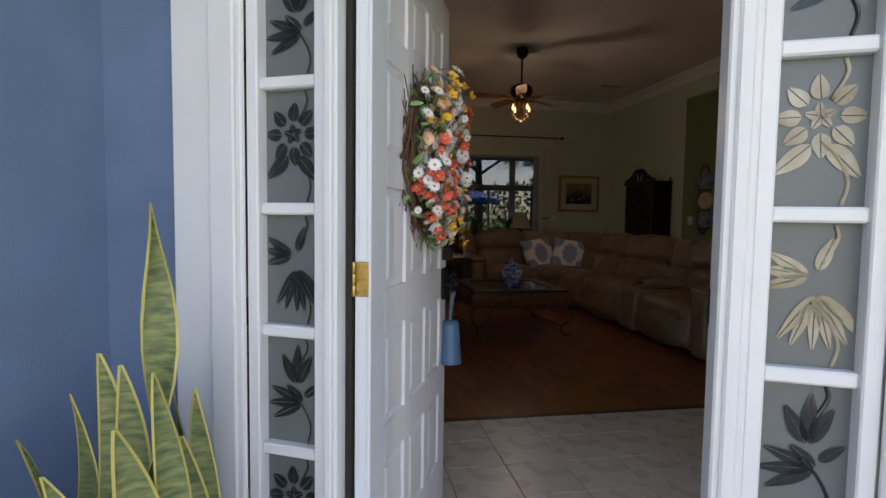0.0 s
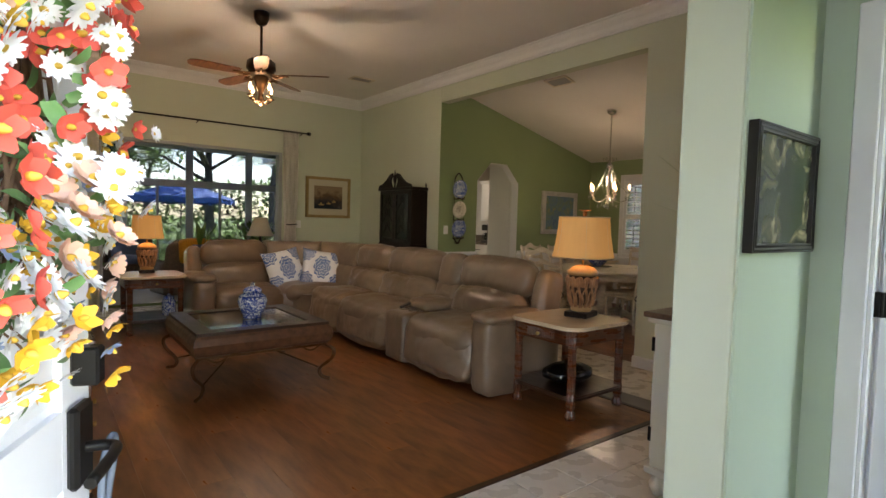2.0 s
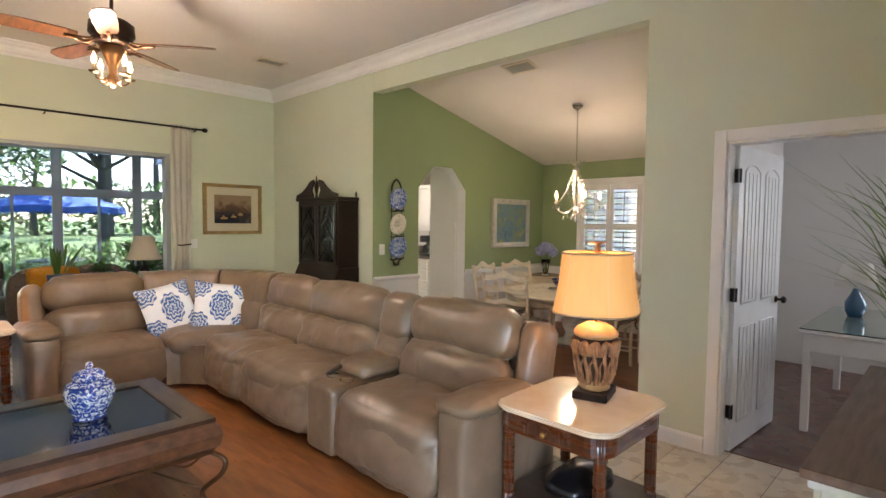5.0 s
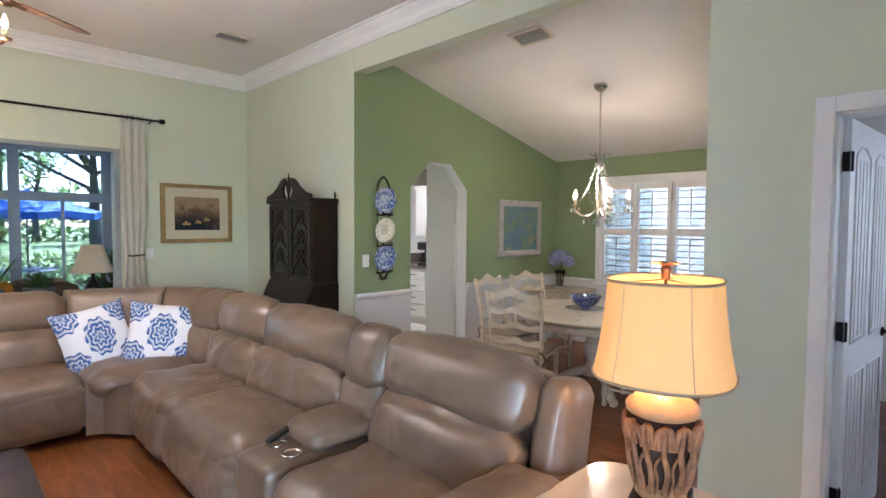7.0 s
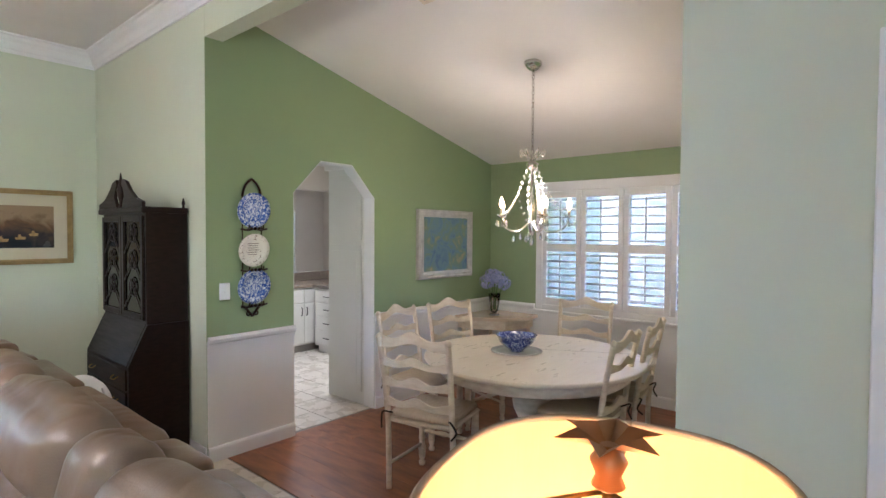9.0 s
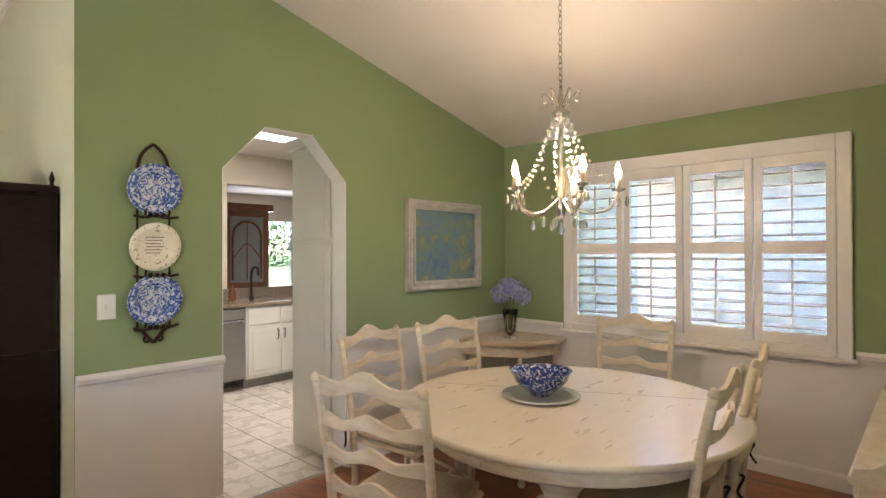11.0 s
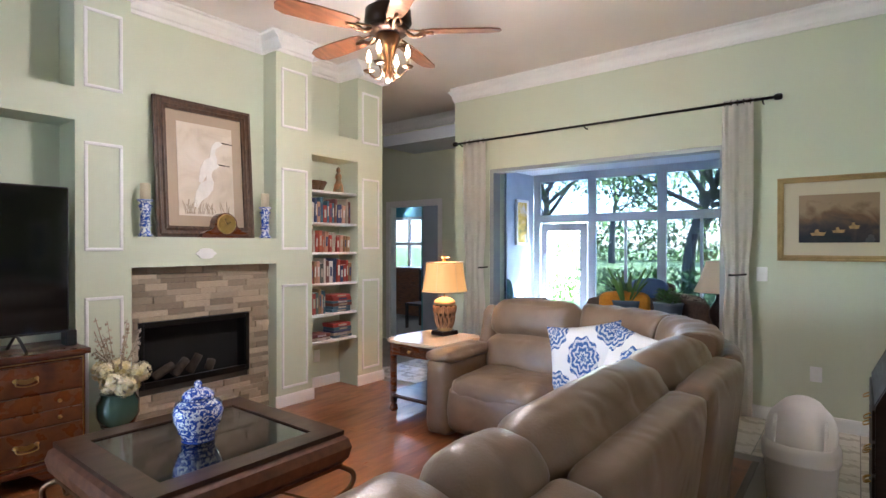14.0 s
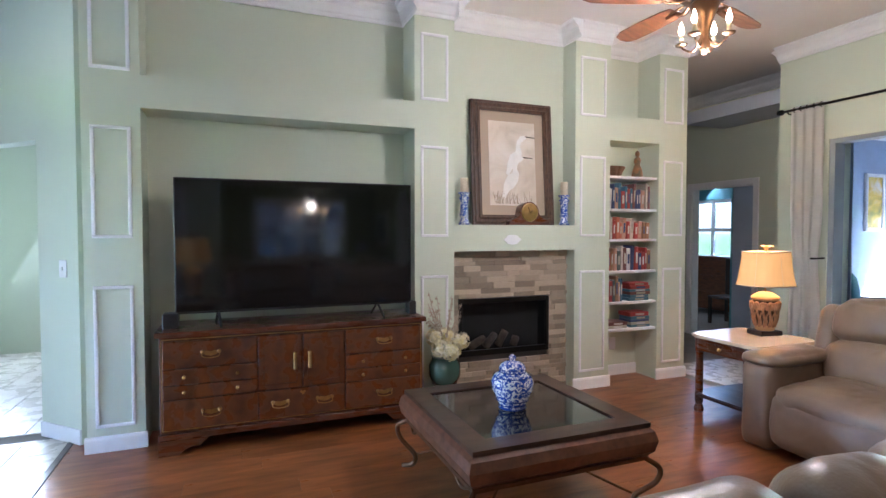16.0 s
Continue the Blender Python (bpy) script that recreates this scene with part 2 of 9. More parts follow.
# ---- mesh helpers ----
def box(bm, x0, y0, z0, x1, y1, z1, bev=0.0, seg=1, m=None):
    r = bmesh.ops.create_cube(bm, size=1)
    vs = r["verts"]
    mm = Matrix.Translation(((x0 + x1) / 2, (y0 + y1) / 2, (z0 + z1) / 2)) @ Matrix.Diagonal((abs(x1 - x0), abs(y1 - y0), abs(z1 - z0), 1))
    bmesh.ops.transform(bm, matrix=mm, verts=vs)
    if bev:
        es = list({e for v in vs for e in v.link_edges})
        r = bmesh.ops.bevel(bm, geom=es, offset=bev, segments=seg, profile=0.7, affect='EDGES')
        vs = list({v for f in r["faces"] for v in f.verts} | {v for v in vs if v.is_valid})
    if m is not None:
        bmesh.ops.transform(bm, matrix=m, verts=vs)
    return vs


def bx(*a, **k):
    bm = bmesh.new()
    box(bm, *a, **k)
    return bm


def lathe(bm, prof, seg=24, m=None, cap=True, sq=0.0, ox=1.0, oy=1.0, flute=0.0):
    """Turn a profile of (radius, height); sq squares the section, ox and oy make it oval."""
    rings = []
    new_v = []
    for r, z in prof:
        ring = []
        for i in range(seg):
            a = 2 * math.pi * i / seg
            k = r
            if flute:
                k = r * (1 + flute * math.cos(10 * a))
            if sq:
                k = r * (1 + sq * (1 / max(abs(math.cos(a)), abs(math.sin(a))) - 1))
            v = bm.verts.new((k * ox * math.cos(a), k * oy * math.sin(a), z))
            ring.append(v)
        rings.append(ring)
        new_v += ring
    for a, b in zip(rings, rings[1:]):
        for i in range(seg):
            j = (i + 1) % seg
            bm.faces.new((a[i], a[j], b[j], b[i])).smooth = True
    if cap:
        bm.faces.new(list(reversed(rings[0])))
        bm.faces.new(rings[-1])
    if m is not None:
        bmesh.ops.transform(bm, matrix=m, verts=new_v)
    return new_v


def lt(prof, seg=24, **k):
    bm = bmesh.new()
    lathe(bm, prof, seg, **k)
    return bm


def tube(bm, pts, rad, seg=8, rads=None, flat=1.0):
    """A round bar through points."""
    pts = [Vector(p) for p in pts]
    n = len(pts)
    up = Vector((0.13, 0.21, 0.97)).normalized()
    rings = []
    for i, p in enumerate(pts):
        d = (pts[min(i + 1, n - 1)] - pts[max(i - 1, 0)]).normalized()
        u = up - d * up.dot(d)
        if u.length < 1e-3:
            u = Vector((1, 0, 0)) - d * d.x
        u.normalize()
        up = u
        w = d.cross(u)
        r = rads[i] if rads else rad
        rings.append([bm.verts.new(p + u * (r * math.cos(2 * math.pi * k / seg)) + w * (flat * r * math.sin(2 * math.pi * k / seg))) for k in range(seg)])
    for a, b in zip(rings, rings[1:]):
        for i in range(seg):
            j = (i + 1) % seg
            bm.faces.new((a[i], a[j], b[j], b[i])).smooth = True
    bm.faces.new(list(reversed(rings[0])))
    bm.faces.new(rings[-1])


def spline(ctrl, n=8):
    """Smooth points through control points."""
    c = [Vector(p) for p in ctrl]
    c = [2 * c[0] - c[1]] + c + [2 * c[-1] - c[-2]]
    out = []
    for i in range(1, len(c) - 2):
        p0, p1, p2, p3 = c[i - 1:i + 3]
        for k in range(n):
            t = k / n
            out.append(0.5 * (2 * p1 + (p2 - p0) * t + (2 * p0 - 5 * p1 + 4 * p2 - p3) * t * t + (3 * p1 - p0 - 3 * p2 + p3) * t ** 3))
    out.append(c[-2])
    return out


def tb(pts, rad, seg=8, **k):
    bm = bmesh.new()
    tube(bm, pts, rad, seg, **k)
    return bm


def prism(bm, poly, axis, a, b, m=None):
    """Extrude a polygon given in the plane across axis ('x','y','z') from a to b."""
    def pt(u, v, w):
        return {'x': (w, u, v), 'y': (u, w, v), 'z': (u, v, w)}[axis]
    lo = [bm.verts.new(pt(u, v, a)) for u, v in poly]
    hi = [bm.verts.new(pt(u, v, b)) for u, v in poly]
    n = len(poly)
    fs = [bm.faces.new(lo), bm.faces.new(list(reversed(hi)))]
    for i in range(n):
        j = (i + 1) % n
        fs.append(bm.faces.new((lo[j], lo[i], hi[i], hi[j])))
    bmesh.ops.recalc_face_normals(bm, faces=fs)
    if m is not None:
        bmesh.ops.transform(bm, matrix=m, verts=lo + hi)
    return lo + hi


def cushion(bm, c, size, r=0.06, puff=0.03, wrinkle=0.006, n=12, m=None, seed=0.0, wscale=5.0, sag=0.0, pleat=0.0):
    """A soft upholstered block: rounded box, bulged and creased."""
    hx, hy, hz = (s / 2 for s in size)
    r = min(r, hx, hy, hz) * 0.98
    made = {}
    faces = []

    def vert(p):
        key = tuple(round(v, 4) for v in p)
        if key in made:
            return made[key]
        h = Vector((hx, hy, hz))
        q = Vector((p[0] * hx, p[1] * hy, p[2] * hz))
        core = Vector([max(-(h[i] - r), min(h[i] - r, q[i])) for i in range(3)])
        d = q - core
        if d.length > 1e-6:
            d.normalize()
        else:
            d = Vector((0, 0, 1))
        q = core + d * r
        for i in range(3):
            j, k = (i + 1) % 3, (i + 2) % 3
            if abs(p[i]) > 0.999:
                q[i] += math.copysign(puff * (1 - p[j] ** 2) * (1 - p[k] ** 2), p[i])
        w = noise.noise(Vector((q.x * wscale + seed, q.y * wscale, q.z * wscale))) + 0.6 * noise.noise(Vector((q.x * wscale * 3.1, q.y * wscale * 3.1 + seed, q.z * wscale * 3.1)))
        q += d * (wrinkle * w)
        if pleat:
            q += d * (pleat * math.sin(q.y * 60 + 3 * noise.noise(Vector((q.y * 4, q.z * 4, seed)))) * max(0, 1 - abs(p[2])))
        v = bm.verts.new(Vector(c) + q)
        made[key] = v
        return v
    for ax in range(3):
        for sgn in (-1, 1):
            for i in range(n):
                for j in range(n):
                    ps = []
                    for du, dv in ((0, 0), (1, 0), (1, 1), (0, 1)):
                        p = [0, 0, 0]
                        p[ax] = sgn
                        p[(ax + 1) % 3] = -1 + 2 * (i + du) / n
                        p[(ax + 2) % 3] = -1 + 2 * (j + dv) / n
                        ps.append(vert(p))
                    if sgn < 0:
                        ps.reverse()
                    f = bm.faces.new(ps)
                    f.smooth = True
                    faces.append(f)
    if m is not None:
        bmesh.ops.transform(bm, matrix=m, verts=list(made.values()))
    return list(made.values())


def cu(c, size, **k):
    bm = bmesh.new()
    cushion(bm, c, size, **k)
    return bm


def link(name, bm, material, smooth=False):
    me = bpy.data.meshes.new(name)
    if smooth:
        for f in bm.faces:
            f.smooth = True
    bm.to_mesh(me)
    bm.free()
    if material:
        me.materials.append(material)
    return new(name, me)


def part(name, bm, material, parent, label=""):
    ob = link(name, bm, material)
    ob.parent = parent
    if label:
        tagged(ob, label)
    return ob


def piece(name, me, parent, m):
    """One more object on a shared mesh, under its parent."""
    ob = new(name, me)
    ob.parent = parent
    ob.matrix_basis = m
    return ob


def mesh_of(name, bm, material):
    me = bpy.data.meshes.new(name)
    bm.to_mesh(me)
    bm.free()
    me.materials.append(material)
    return me


def thing(name, label, category, m=None, group=""):
    ob = new(name)
    ob.empty_display_size = 0.1
    if m is not None:
        ob.matrix_world = m
    return tagged(ob, label, category, group)


def structure(name, bm, material, label=""):
    return tagged(link(name, bm, material), label, "", "", "structure")


def wall_boxes(bm, axis, t0, t1, a0, a1, z0, z1, holes=()):
    """A wall slab with rectangular holes (a0, a1, z0, z1); axis is the thin direction."""
    cuts = sorted({a0, a1, *(h[0] for h in holes), *(h[1] for h in holes)})
    for u0, u1 in zip(cuts, cuts[1:]):
        hs = sorted((h[2], h[3]) for h in holes if h[0] <= u0 + 1e-6 and h[1] >= u1 - 1e-6)
        z = z0
        for h0, h1 in hs + [(z1, z1)]:
            if h0 - z > 1e-4:
                if axis == 'y':
                    box(bm, u0, t0, z, u1, t1, h0)
                else:
                    box(bm, t0, u0, z, t1, u1, h0)
            z = h1


def moulding(bm, p0, p1, prof, nrm):
    """Run a profile of (out, up) along a line; nrm is the wall's outward direction in plan."""
    a, b = [], []
    for o, u in prof:
        a.append(bm.verts.new((p0[0] + nrm[0] * o, p0[1] + nrm[1] * o, p0[2] + u)))
        b.append(bm.verts.new((p1[0] + nrm[0] * o, p1[1] + nrm[1] * o, p1[2] + u)))
    n = len(prof)
    fs = []
    for i in range(n):
        j = (i + 1) % n
        fs.append(bm.faces.new((a[i], a[j], b[j], b[i])))
    fs += [bm.faces.new(a), bm.faces.new(list(reversed(b)))]
    bmesh.ops.recalc_face_normals(bm, faces=fs)


CROWN = [(0, 0), (0, -0.15), (0.014, -0.15), (0.018, -0.125), (0.03, -0.115), (0.045, -0.085), (0.05, -0.06), (0.075, -0.04), (0.085, -0.02), (0.105, -0.014), (0.105, 0)]
BASE = [(0, 0), (0.014, 0), (0.014, 0.085), (0.009, 0.10), (0, 0.105)]
RAIL = [(0, -0.045), (0.012, -0.045), (0.014, -0.02), (0.03, -0.01), (0.034, 0.012), (0.02, 0.03), (0, 0.03)]

# ---- structure ----
XT, XC, XW, YA, YN = 1.655, 6.155, 9.50, 8.07, 10.335
ZC = 3.30
FA = -26.5
FM = pose(1.153, 2.535, 0, 0, 0, FA)          # front wall: x along it, y inwards
WOOD_X0, WOOD_X1, WOOD_Y0, WOOD_Y1 = 1.35, 5.15, 4.08, 9.27
TP = 0.2955                                     # tile pitch

bm = bmesh.new()
box(bm, -2.2, 0.9, -0.30, 6.3, WOOD_Y0, -0.006)
box(bm, -2.2, WOOD_Y0, -0.30, 1.35, 11.2, -0.006)
box(bm, WOOD_X1, WOOD_Y0, -0.30, 6.3, YN + 0.2, -0.006)
box(bm, 1.35, WOOD_Y1, -0.30, WOOD_X1, YN + 0.2, -0.006)
box(bm, 6.3, YA + 0.02, -0.30, 13, 16, -0.006)
floor_tile = structure("floor", bm, GROUT, "cream ceramic tile floor with grey grout lines")
bm = bmesh.new()
box(bm, 1.35, WOOD_Y0, -0.30, WOOD_X1, WOOD_Y1, -0.004)
box(bm, 6.3, 0.9, -0.30, 13, YA + 0.02, -0.004)
floor_wood = structure("floor", bm, SOFA_DK, "reddish-brown wood plank floor")

# living room back wall with the wide slider opening
bm = bmesh.new()
wall_boxes(bm, 'y', YN, YN + 0.16, 1.86, XC + 0.12, 0, ZC, [(2.35, 4.78, 0, 2.31)])
structure("wall_north", bm, W_PALE, "pale green wall with a wide opening to the sunroom")
# hall beyond the built-ins
bm = bmesh.new()
wall_boxes(bm, 'y', 11.15, 11.27, -1.6, 1.98, 0, ZC, [(0.0, 0.95, 0, 2.04)])
box(bm, 1.86, YN + 0.16, 0, 1.98, 11.15, ZC)
box(bm, -1.72, 9.0, 0, -1.6, 11.27, ZC)
box(bm, -1.6, 9.0, 0, 1.0, 9.12, ZC)
structure("wall_hall", bm, W_PALE, "pale green hallway wall with a bedroom doorway")
# wall between living and dining, with the wide dining opening and the office door
bm = bmesh.new()
wall_boxes(bm, 'x', XC, XC + 0.13, 2.9, YA, 0, ZC, [(4.965, YA, 0, 2.94), (3.53, 4.43, 0, 2.04)])
box(bm, XC, YA + 0.004, 0, XC + 0.13, YN, ZC)
structure("wall_east", bm, W_PALE, "pale green wall with a dining opening and an office door")
# sage wall with the clipped arch
bm = bmesh.new()
AX0, AX1, AZ0, AZ1, AC = 6.85, 7.70, 1.925, 2.20, 0.26
y0, y1 = YA, YA + 0.14
box(bm, XC + 0.001, y0 + 0.001, 0, AX0, y1, 2.94)
box(bm, XC + 0.13, y0 + 0.001, 2.94, AX0, y1, ZC)
box(bm, AX1, y0 + 0.001, 0, XW + 0.15, y1, ZC)
box(bm, AX0, y0 + 0.001, AZ1, AX1, y1, ZC)
prism(bm, [(AX0, AZ0), (AX0 + AC, AZ1), (AX0, AZ1)], 'y', y0 + 0.001, y1)
prism(bm, [(AX1, AZ0), (AX1, AZ1), (AX1 - AC, AZ1)], 'y', y0 + 0.001, y1)
structure("wall_sage", bm, W_GREEN, "sage green dining wall with a clipped-corner archway")
# white lining of the arch
bm = bmesh.new()
e = 0.004
box(bm, AX0, y0 + e, 0, AX0 + 0.006, y1 - e, AZ0)
box(bm, AX1 - 0.006, y0 + e, 0, AX1, y1 - e, AZ0)
box(bm, AX0 + AC, y0 + e, AZ1 - 0.006, AX1 - AC, y1 - e, AZ1)
prism(bm, [(AX0, AZ0), (AX0 + AC, AZ1), (AX0 + AC, AZ1 - 0.009), (AX0 + 0.008, AZ0)], 'y', y0 + e, y1 - e)
prism(bm, [(AX1, AZ0), (AX1 - AC, AZ1), (AX1 - AC, AZ1 - 0.009), (AX1 - 0.008, AZ0)], 'y', y0 + e, y1 - e)
structure("trim", bm, W_WHITE, "white painted archway lining")
# dining window wall and south wall
WY0, WY1, WZ0, WZ1 = 5.59, 7.37, 0.86, 2.06
bm = bmesh.new()
wall_boxes(bm, 'x', XW, XW + 0.15, 4.7, YA, 0, ZC, [(WY0, WY1, WZ0, WZ1)])
structure("wall_window", bm, W_GREEN, "sage green dining wall with a shuttered window")
bm = bmesh.new()
box(bm, XC + 0.13, 4.83, 0, XW, 4.95, ZC)
structure("wall_dining_south", bm, W_GREEN, "sage green dining wall")
# white wainscot and chair rail
bm = bmesh.new()
box(bm, XC + 0.003, YA - 0.008, 0, AX0, YA, 0.85)
box(bm, AX1, YA - 0.008, 0, XW, YA, 0.85)
box(bm, XW - 0.008, 4.95, 0, XW, YA - 0.008, 0.80)
box(bm, XC + 0.13, 4.95, 0, XW - 0.008, 4.958, 0.85)
structure("wainscot", bm, W_WHITE, "white painted wainscot")
bm = bmesh.new()
for x0, x1 in ((XC + 0.003, AX0), (AX1, XW - 0.008)):
    moulding(bm, (x0, YA - 0.008, 0.85), (x1, YA - 0.008, 0.85), RAIL, (0, -1))
    moulding(bm, (x0, YA - 0.008, 0), (x1, YA - 0.008, 0), BASE, (0, -1))
moulding(bm, (XW - 0.008, 4.96, 0.82), (XW - 0.008, WY0 - 0.09, 0.82), RAIL, (-1, 0))
moulding(bm, (XW - 0.008, WY1 + 0.09, 0.82), (XW - 0.008, YA - 0.01, 0.82), RAIL, (-1, 0))
moulding(bm, (XW - 0.008, 4.96, 0), (XW - 0.008, YA - 0.02, 0), BASE, (-1, 0))
structure("chair_rail", bm, TRIM, "white chair rail and skirting")
# ceilings
bm = bmesh.new()
box(bm, -2.2, 1.0, ZC, XC + 0.13, 11.3, ZC + 0.2)
structure("ceiling", bm, CEIL, "flat off-white living room ceiling")
SL = 0.24
bm = bmesh.new()
zl, zh = 2.41, 2.41 + SL * (XW - XC - 0.13)
prism(bm, [(XC + 0.13, zh), (XW + 0.15, zl - SL * 0.15), (XW + 0.15, zl + 0.2), (XC + 0.13, zh + 0.2)], 'y', 4.8, YA)
structure("ceiling_vault", bm, CEIL, "sloping off-white dining ceiling")
# partition with the small painting, foyer closet wall, entry surroundings
bm = bmesh.new()
box(bm, 3.44, 2.93, 0, XC, 3.125, ZC, 0.012, 2)
structure("wall_partition", bm, W_PALE, "pale green partition with rounded corners")
bm = bmesh.new()
wall_boxes(bm, 'x', 4.05, 4.17, 0.4, 2.93, 0, ZC, [(1.97, 2.74, 0, 2.04)])
structure("wall_closet", bm, W_MINT, "soft green foyer wall with a door")
bm = bmesh.new()
box(bm, 3.452, 2.922, 0, 4.05, 2.93, ZC)
structure("wall_foyer", bm, W_MINT, "sage green foyer wall")


def front(bm, x0, y0, z0, x1, y1, z1, bev=0.0):
    return box(bm, x0, y0, z0, x1, y1, z1, bev, m=FM)


bm = bmesh.new()
front(bm, -0.52, 0, -0.12, -0.25, 0.14, ZC)
front(bm, 1.66, 0, -0.12, 3.6, 0.14, ZC)
front(bm, -0.25, 0, 2.16, 1.66, 0.14, ZC)
front(bm, -0.66, -2.2, -0.12, -0.52, 0.14, 3.2)
structure("wall_front", bm, W_BLUE, "slate blue stucco porch wall")
bm = bmesh.new()
front(bm, -0.9, 0.142, 0, -0.26, 0.16, ZC)
front(bm, 1.66, 0.142, 0, 3.5, 0.16, ZC)
front(bm, -0.26, 0.142, 2.16, 1.66, 0.16, ZC)
structure("wall_front_inside", bm, W_PALE, "pale green inner face of the front wall")
# angled wall with the bedroom hall opening
HM = pose(1.47, 4.16, 0, 0, 0, 225)          # x along the wall away from the built-ins, y into the foyer side
bm = bmesh.new()
box(bm, 0, -0.12, 0, 0.43, 0, ZC, m=HM)
box(bm, 0.43, -0.12, 2.08, 1.45, 0, ZC, m=HM)
box(bm, 1.45, -0.12, 0, 1.75, 0, ZC, m=HM)
structure("wall_angled", bm, W_PALE, "pale green angled wall beside the hallway opening")
bm = bmesh.new()
box(bm, -2.1, 2.2, 0, -2.0, 9.0, ZC)
box(bm, -2.0, 2.2, 0, 0.30, 2.3, ZC)
box(bm, -0.62, 3.55, 0, -0.5, 9.0, ZC)
structure("wall_bedroom_hall", bm, W_PALE, "pale green hallway wall")

# built-in wall: four pilasters, television niche, fireplace, bookshelves
P = [(4.23, 4.565), (6.47, 6.81), (7.99, 8.375), (8.955, 9.305)]
XB = 1.36
bm = bmesh.new()
box(bm, XB - 0.12, 4.23, 0, XB, 9.305, ZC)
for a, b in P:
    box(bm, XB, a, 0, XT, b, ZC)
box(bm, XB, P[0][1], 2.26, XT, P[1][0], 2.475)
box(bm, XB, P[1][1], 1.28, XT, P[2][0], 1.50)
box(bm, XB, P[2][1], 2.29, XT, P[3][0], 2.52)
box(bm, XB, P[1][1], 1.28, XB + 0.10, P[2][0], ZC)
structure("wall_builtin", bm, W_PALE, "pale green built-in wall with pilasters, niches and mantel")
bm = bmesh.new()
for a, b in P:
    for z0, z1 in ((0.16, 1.09), (1.40, 2.13), (2.49, 3.02)):
        a0, b0 = a + 0.05, b - 0.055
        w = 0.022
        for bx0 in ((a0, z0, b0, z0 + w), (a0, z1 - w, b0, z1), (a0, z0 + w, a0 + w, z1 - w), (b0 - w, z0 + w, b0, z1 - w)):
            box(bm, XT, bx0[0], bx0[1], XT + 0.014, bx0[2], bx0[3], 0.004)
structure("trim", bm, TRIM, "white picture-frame mouldings on pilasters")
bm = bmesh.new()
for a, b in P:
    moulding(bm, (XT, a - 0.014, 0), (XT, b + 0.014, 0), BASE, (1, 0))
    moulding(bm, (XT + 0.105, a, ZC), (XT + 0.105, b, ZC), [(u - 0.105, v) for u, v in CROWN], (1, 0))
    moulding(bm, (XB, a, ZC), (XT + 0.1, a, ZC), CROWN, (0, -1))
    moulding(bm, (XB, b, ZC), (XT + 0.1, b, ZC), CROWN, (0, 1))
for (_, a), (b, _), x in ((P[0], P[1], XB), (P[1], P[2], XB + 0.10), (P[2], P[3], XB)):
    moulding(bm, (x, a, ZC), (x, b, ZC), CROWN, (1, 0))
moulding(bm, (1.86, YN, ZC), (XC, YN, ZC), CROWN, (0, -1))
moulding(bm, (1.86, YN, ZC), (1.86, YN + 0.8, ZC), CROWN, (-1, 0))
moulding(bm, (-1.6, 11.15, ZC), (1.86, 11.15, ZC), CROWN, (0, -1))
moulding(bm, (XC, 3.13, ZC), (XC, YN, ZC), CROWN, (-1, 0))
moulding(bm, (3.44, 3.125, ZC), (XC, 3.125, ZC), CROWN, (0, 1))
structure("crown_moulding", bm, TRIM, "white crown moulding")
bm = bmesh.new()
moulding(bm, (4.78, YN, 0), (XC, YN, 0), BASE, (0, -1))
moulding(bm, (1.86, YN, 0), (2.30, YN, 0), BASE, (0, -1))
moulding(bm, (XC, 4.51, 0), (XC, 4.965, 0), BASE, (-1, 0))
moulding(bm, (XC, 3.13, 0), (XC, 3.45, 0), BASE, (-1, 0))
moulding(bm, (XC, YA, 0), (XC, YN, 0), BASE, (-1, 0))
moulding(bm, (XC - 0.014, 4.965, 0), (XC + 0.13, 4.965, 0), BASE, (0, 1))
moulding(bm, (XB, P[2][1], 0), (XB, P[3][0], 0), BASE, (1, 0))
structure("baseboard", bm, TRIM, "white baseboard")
for k, (a, b) in enumerate(((0.0, 0.43),)):
    bm = bmesh.new()
    box(bm, a, 0, 0, b, 0.014, 0.105, 0.003, m=HM)
    structure("baseboard", bm, TRIM, "white baseboard")
# door casings
def casing(axis, face, a0, a1, z1, out, depth, w=0.075):
    bm = bmesh.new()
    for u0, u1, v0, v1 in ((a0 - w, a0, 0, z1 + w), (a1, a1 + w, 0, z1 + w), (a0, a1, z1, z1 + w)):
        if axis == 'x':
            box(bm, face, u0, v0, face + out * 0.018, u1, v1, 0.004)
        else:
            box(bm, u0, face, v0, u1, face + out * 0.018, v1, 0.004)
    for u0, u1, v0, v1 in ((a0, a0 + 0.012, 0, z1), (a1 - 0.012, a1, 0, z1), (a0, a1, z1 - 0.012, z1)):
        if axis == 'x':
            box(bm, face, u0, v0, face - out * depth, u1, v1)
        else:
            box(bm, u0, face, v0, u1, face - out * depth, v1)
    return structure("trim", bm, TRIM, "white door casing")


casing('x', XC, 3.53, 4.43, 2.04, -1, 0.13)
casing('x', 4.05, 1.97, 2.74, 2.04, -1, 0.12)
casing('y', 11.15, 0.0, 0.95, 2.04, -1, 0.12)
# slider opening lining
bm = bmesh.new()
for x0, x1 in ((2.35, 2.40), (4.73, 4.78)):
    box(bm, x0, YN + 0.01, 0, x1, YN + 0.15, 2.31)
box(bm, 2.40, YN + 0.01, 2.27, 4.73, YN + 0.15, 2.31)
structure("trim", bm, mat("grey_aluminium_track", (0.35, 0.37, 0.38), 0.5, metal=0.3), "grey slider track frame")

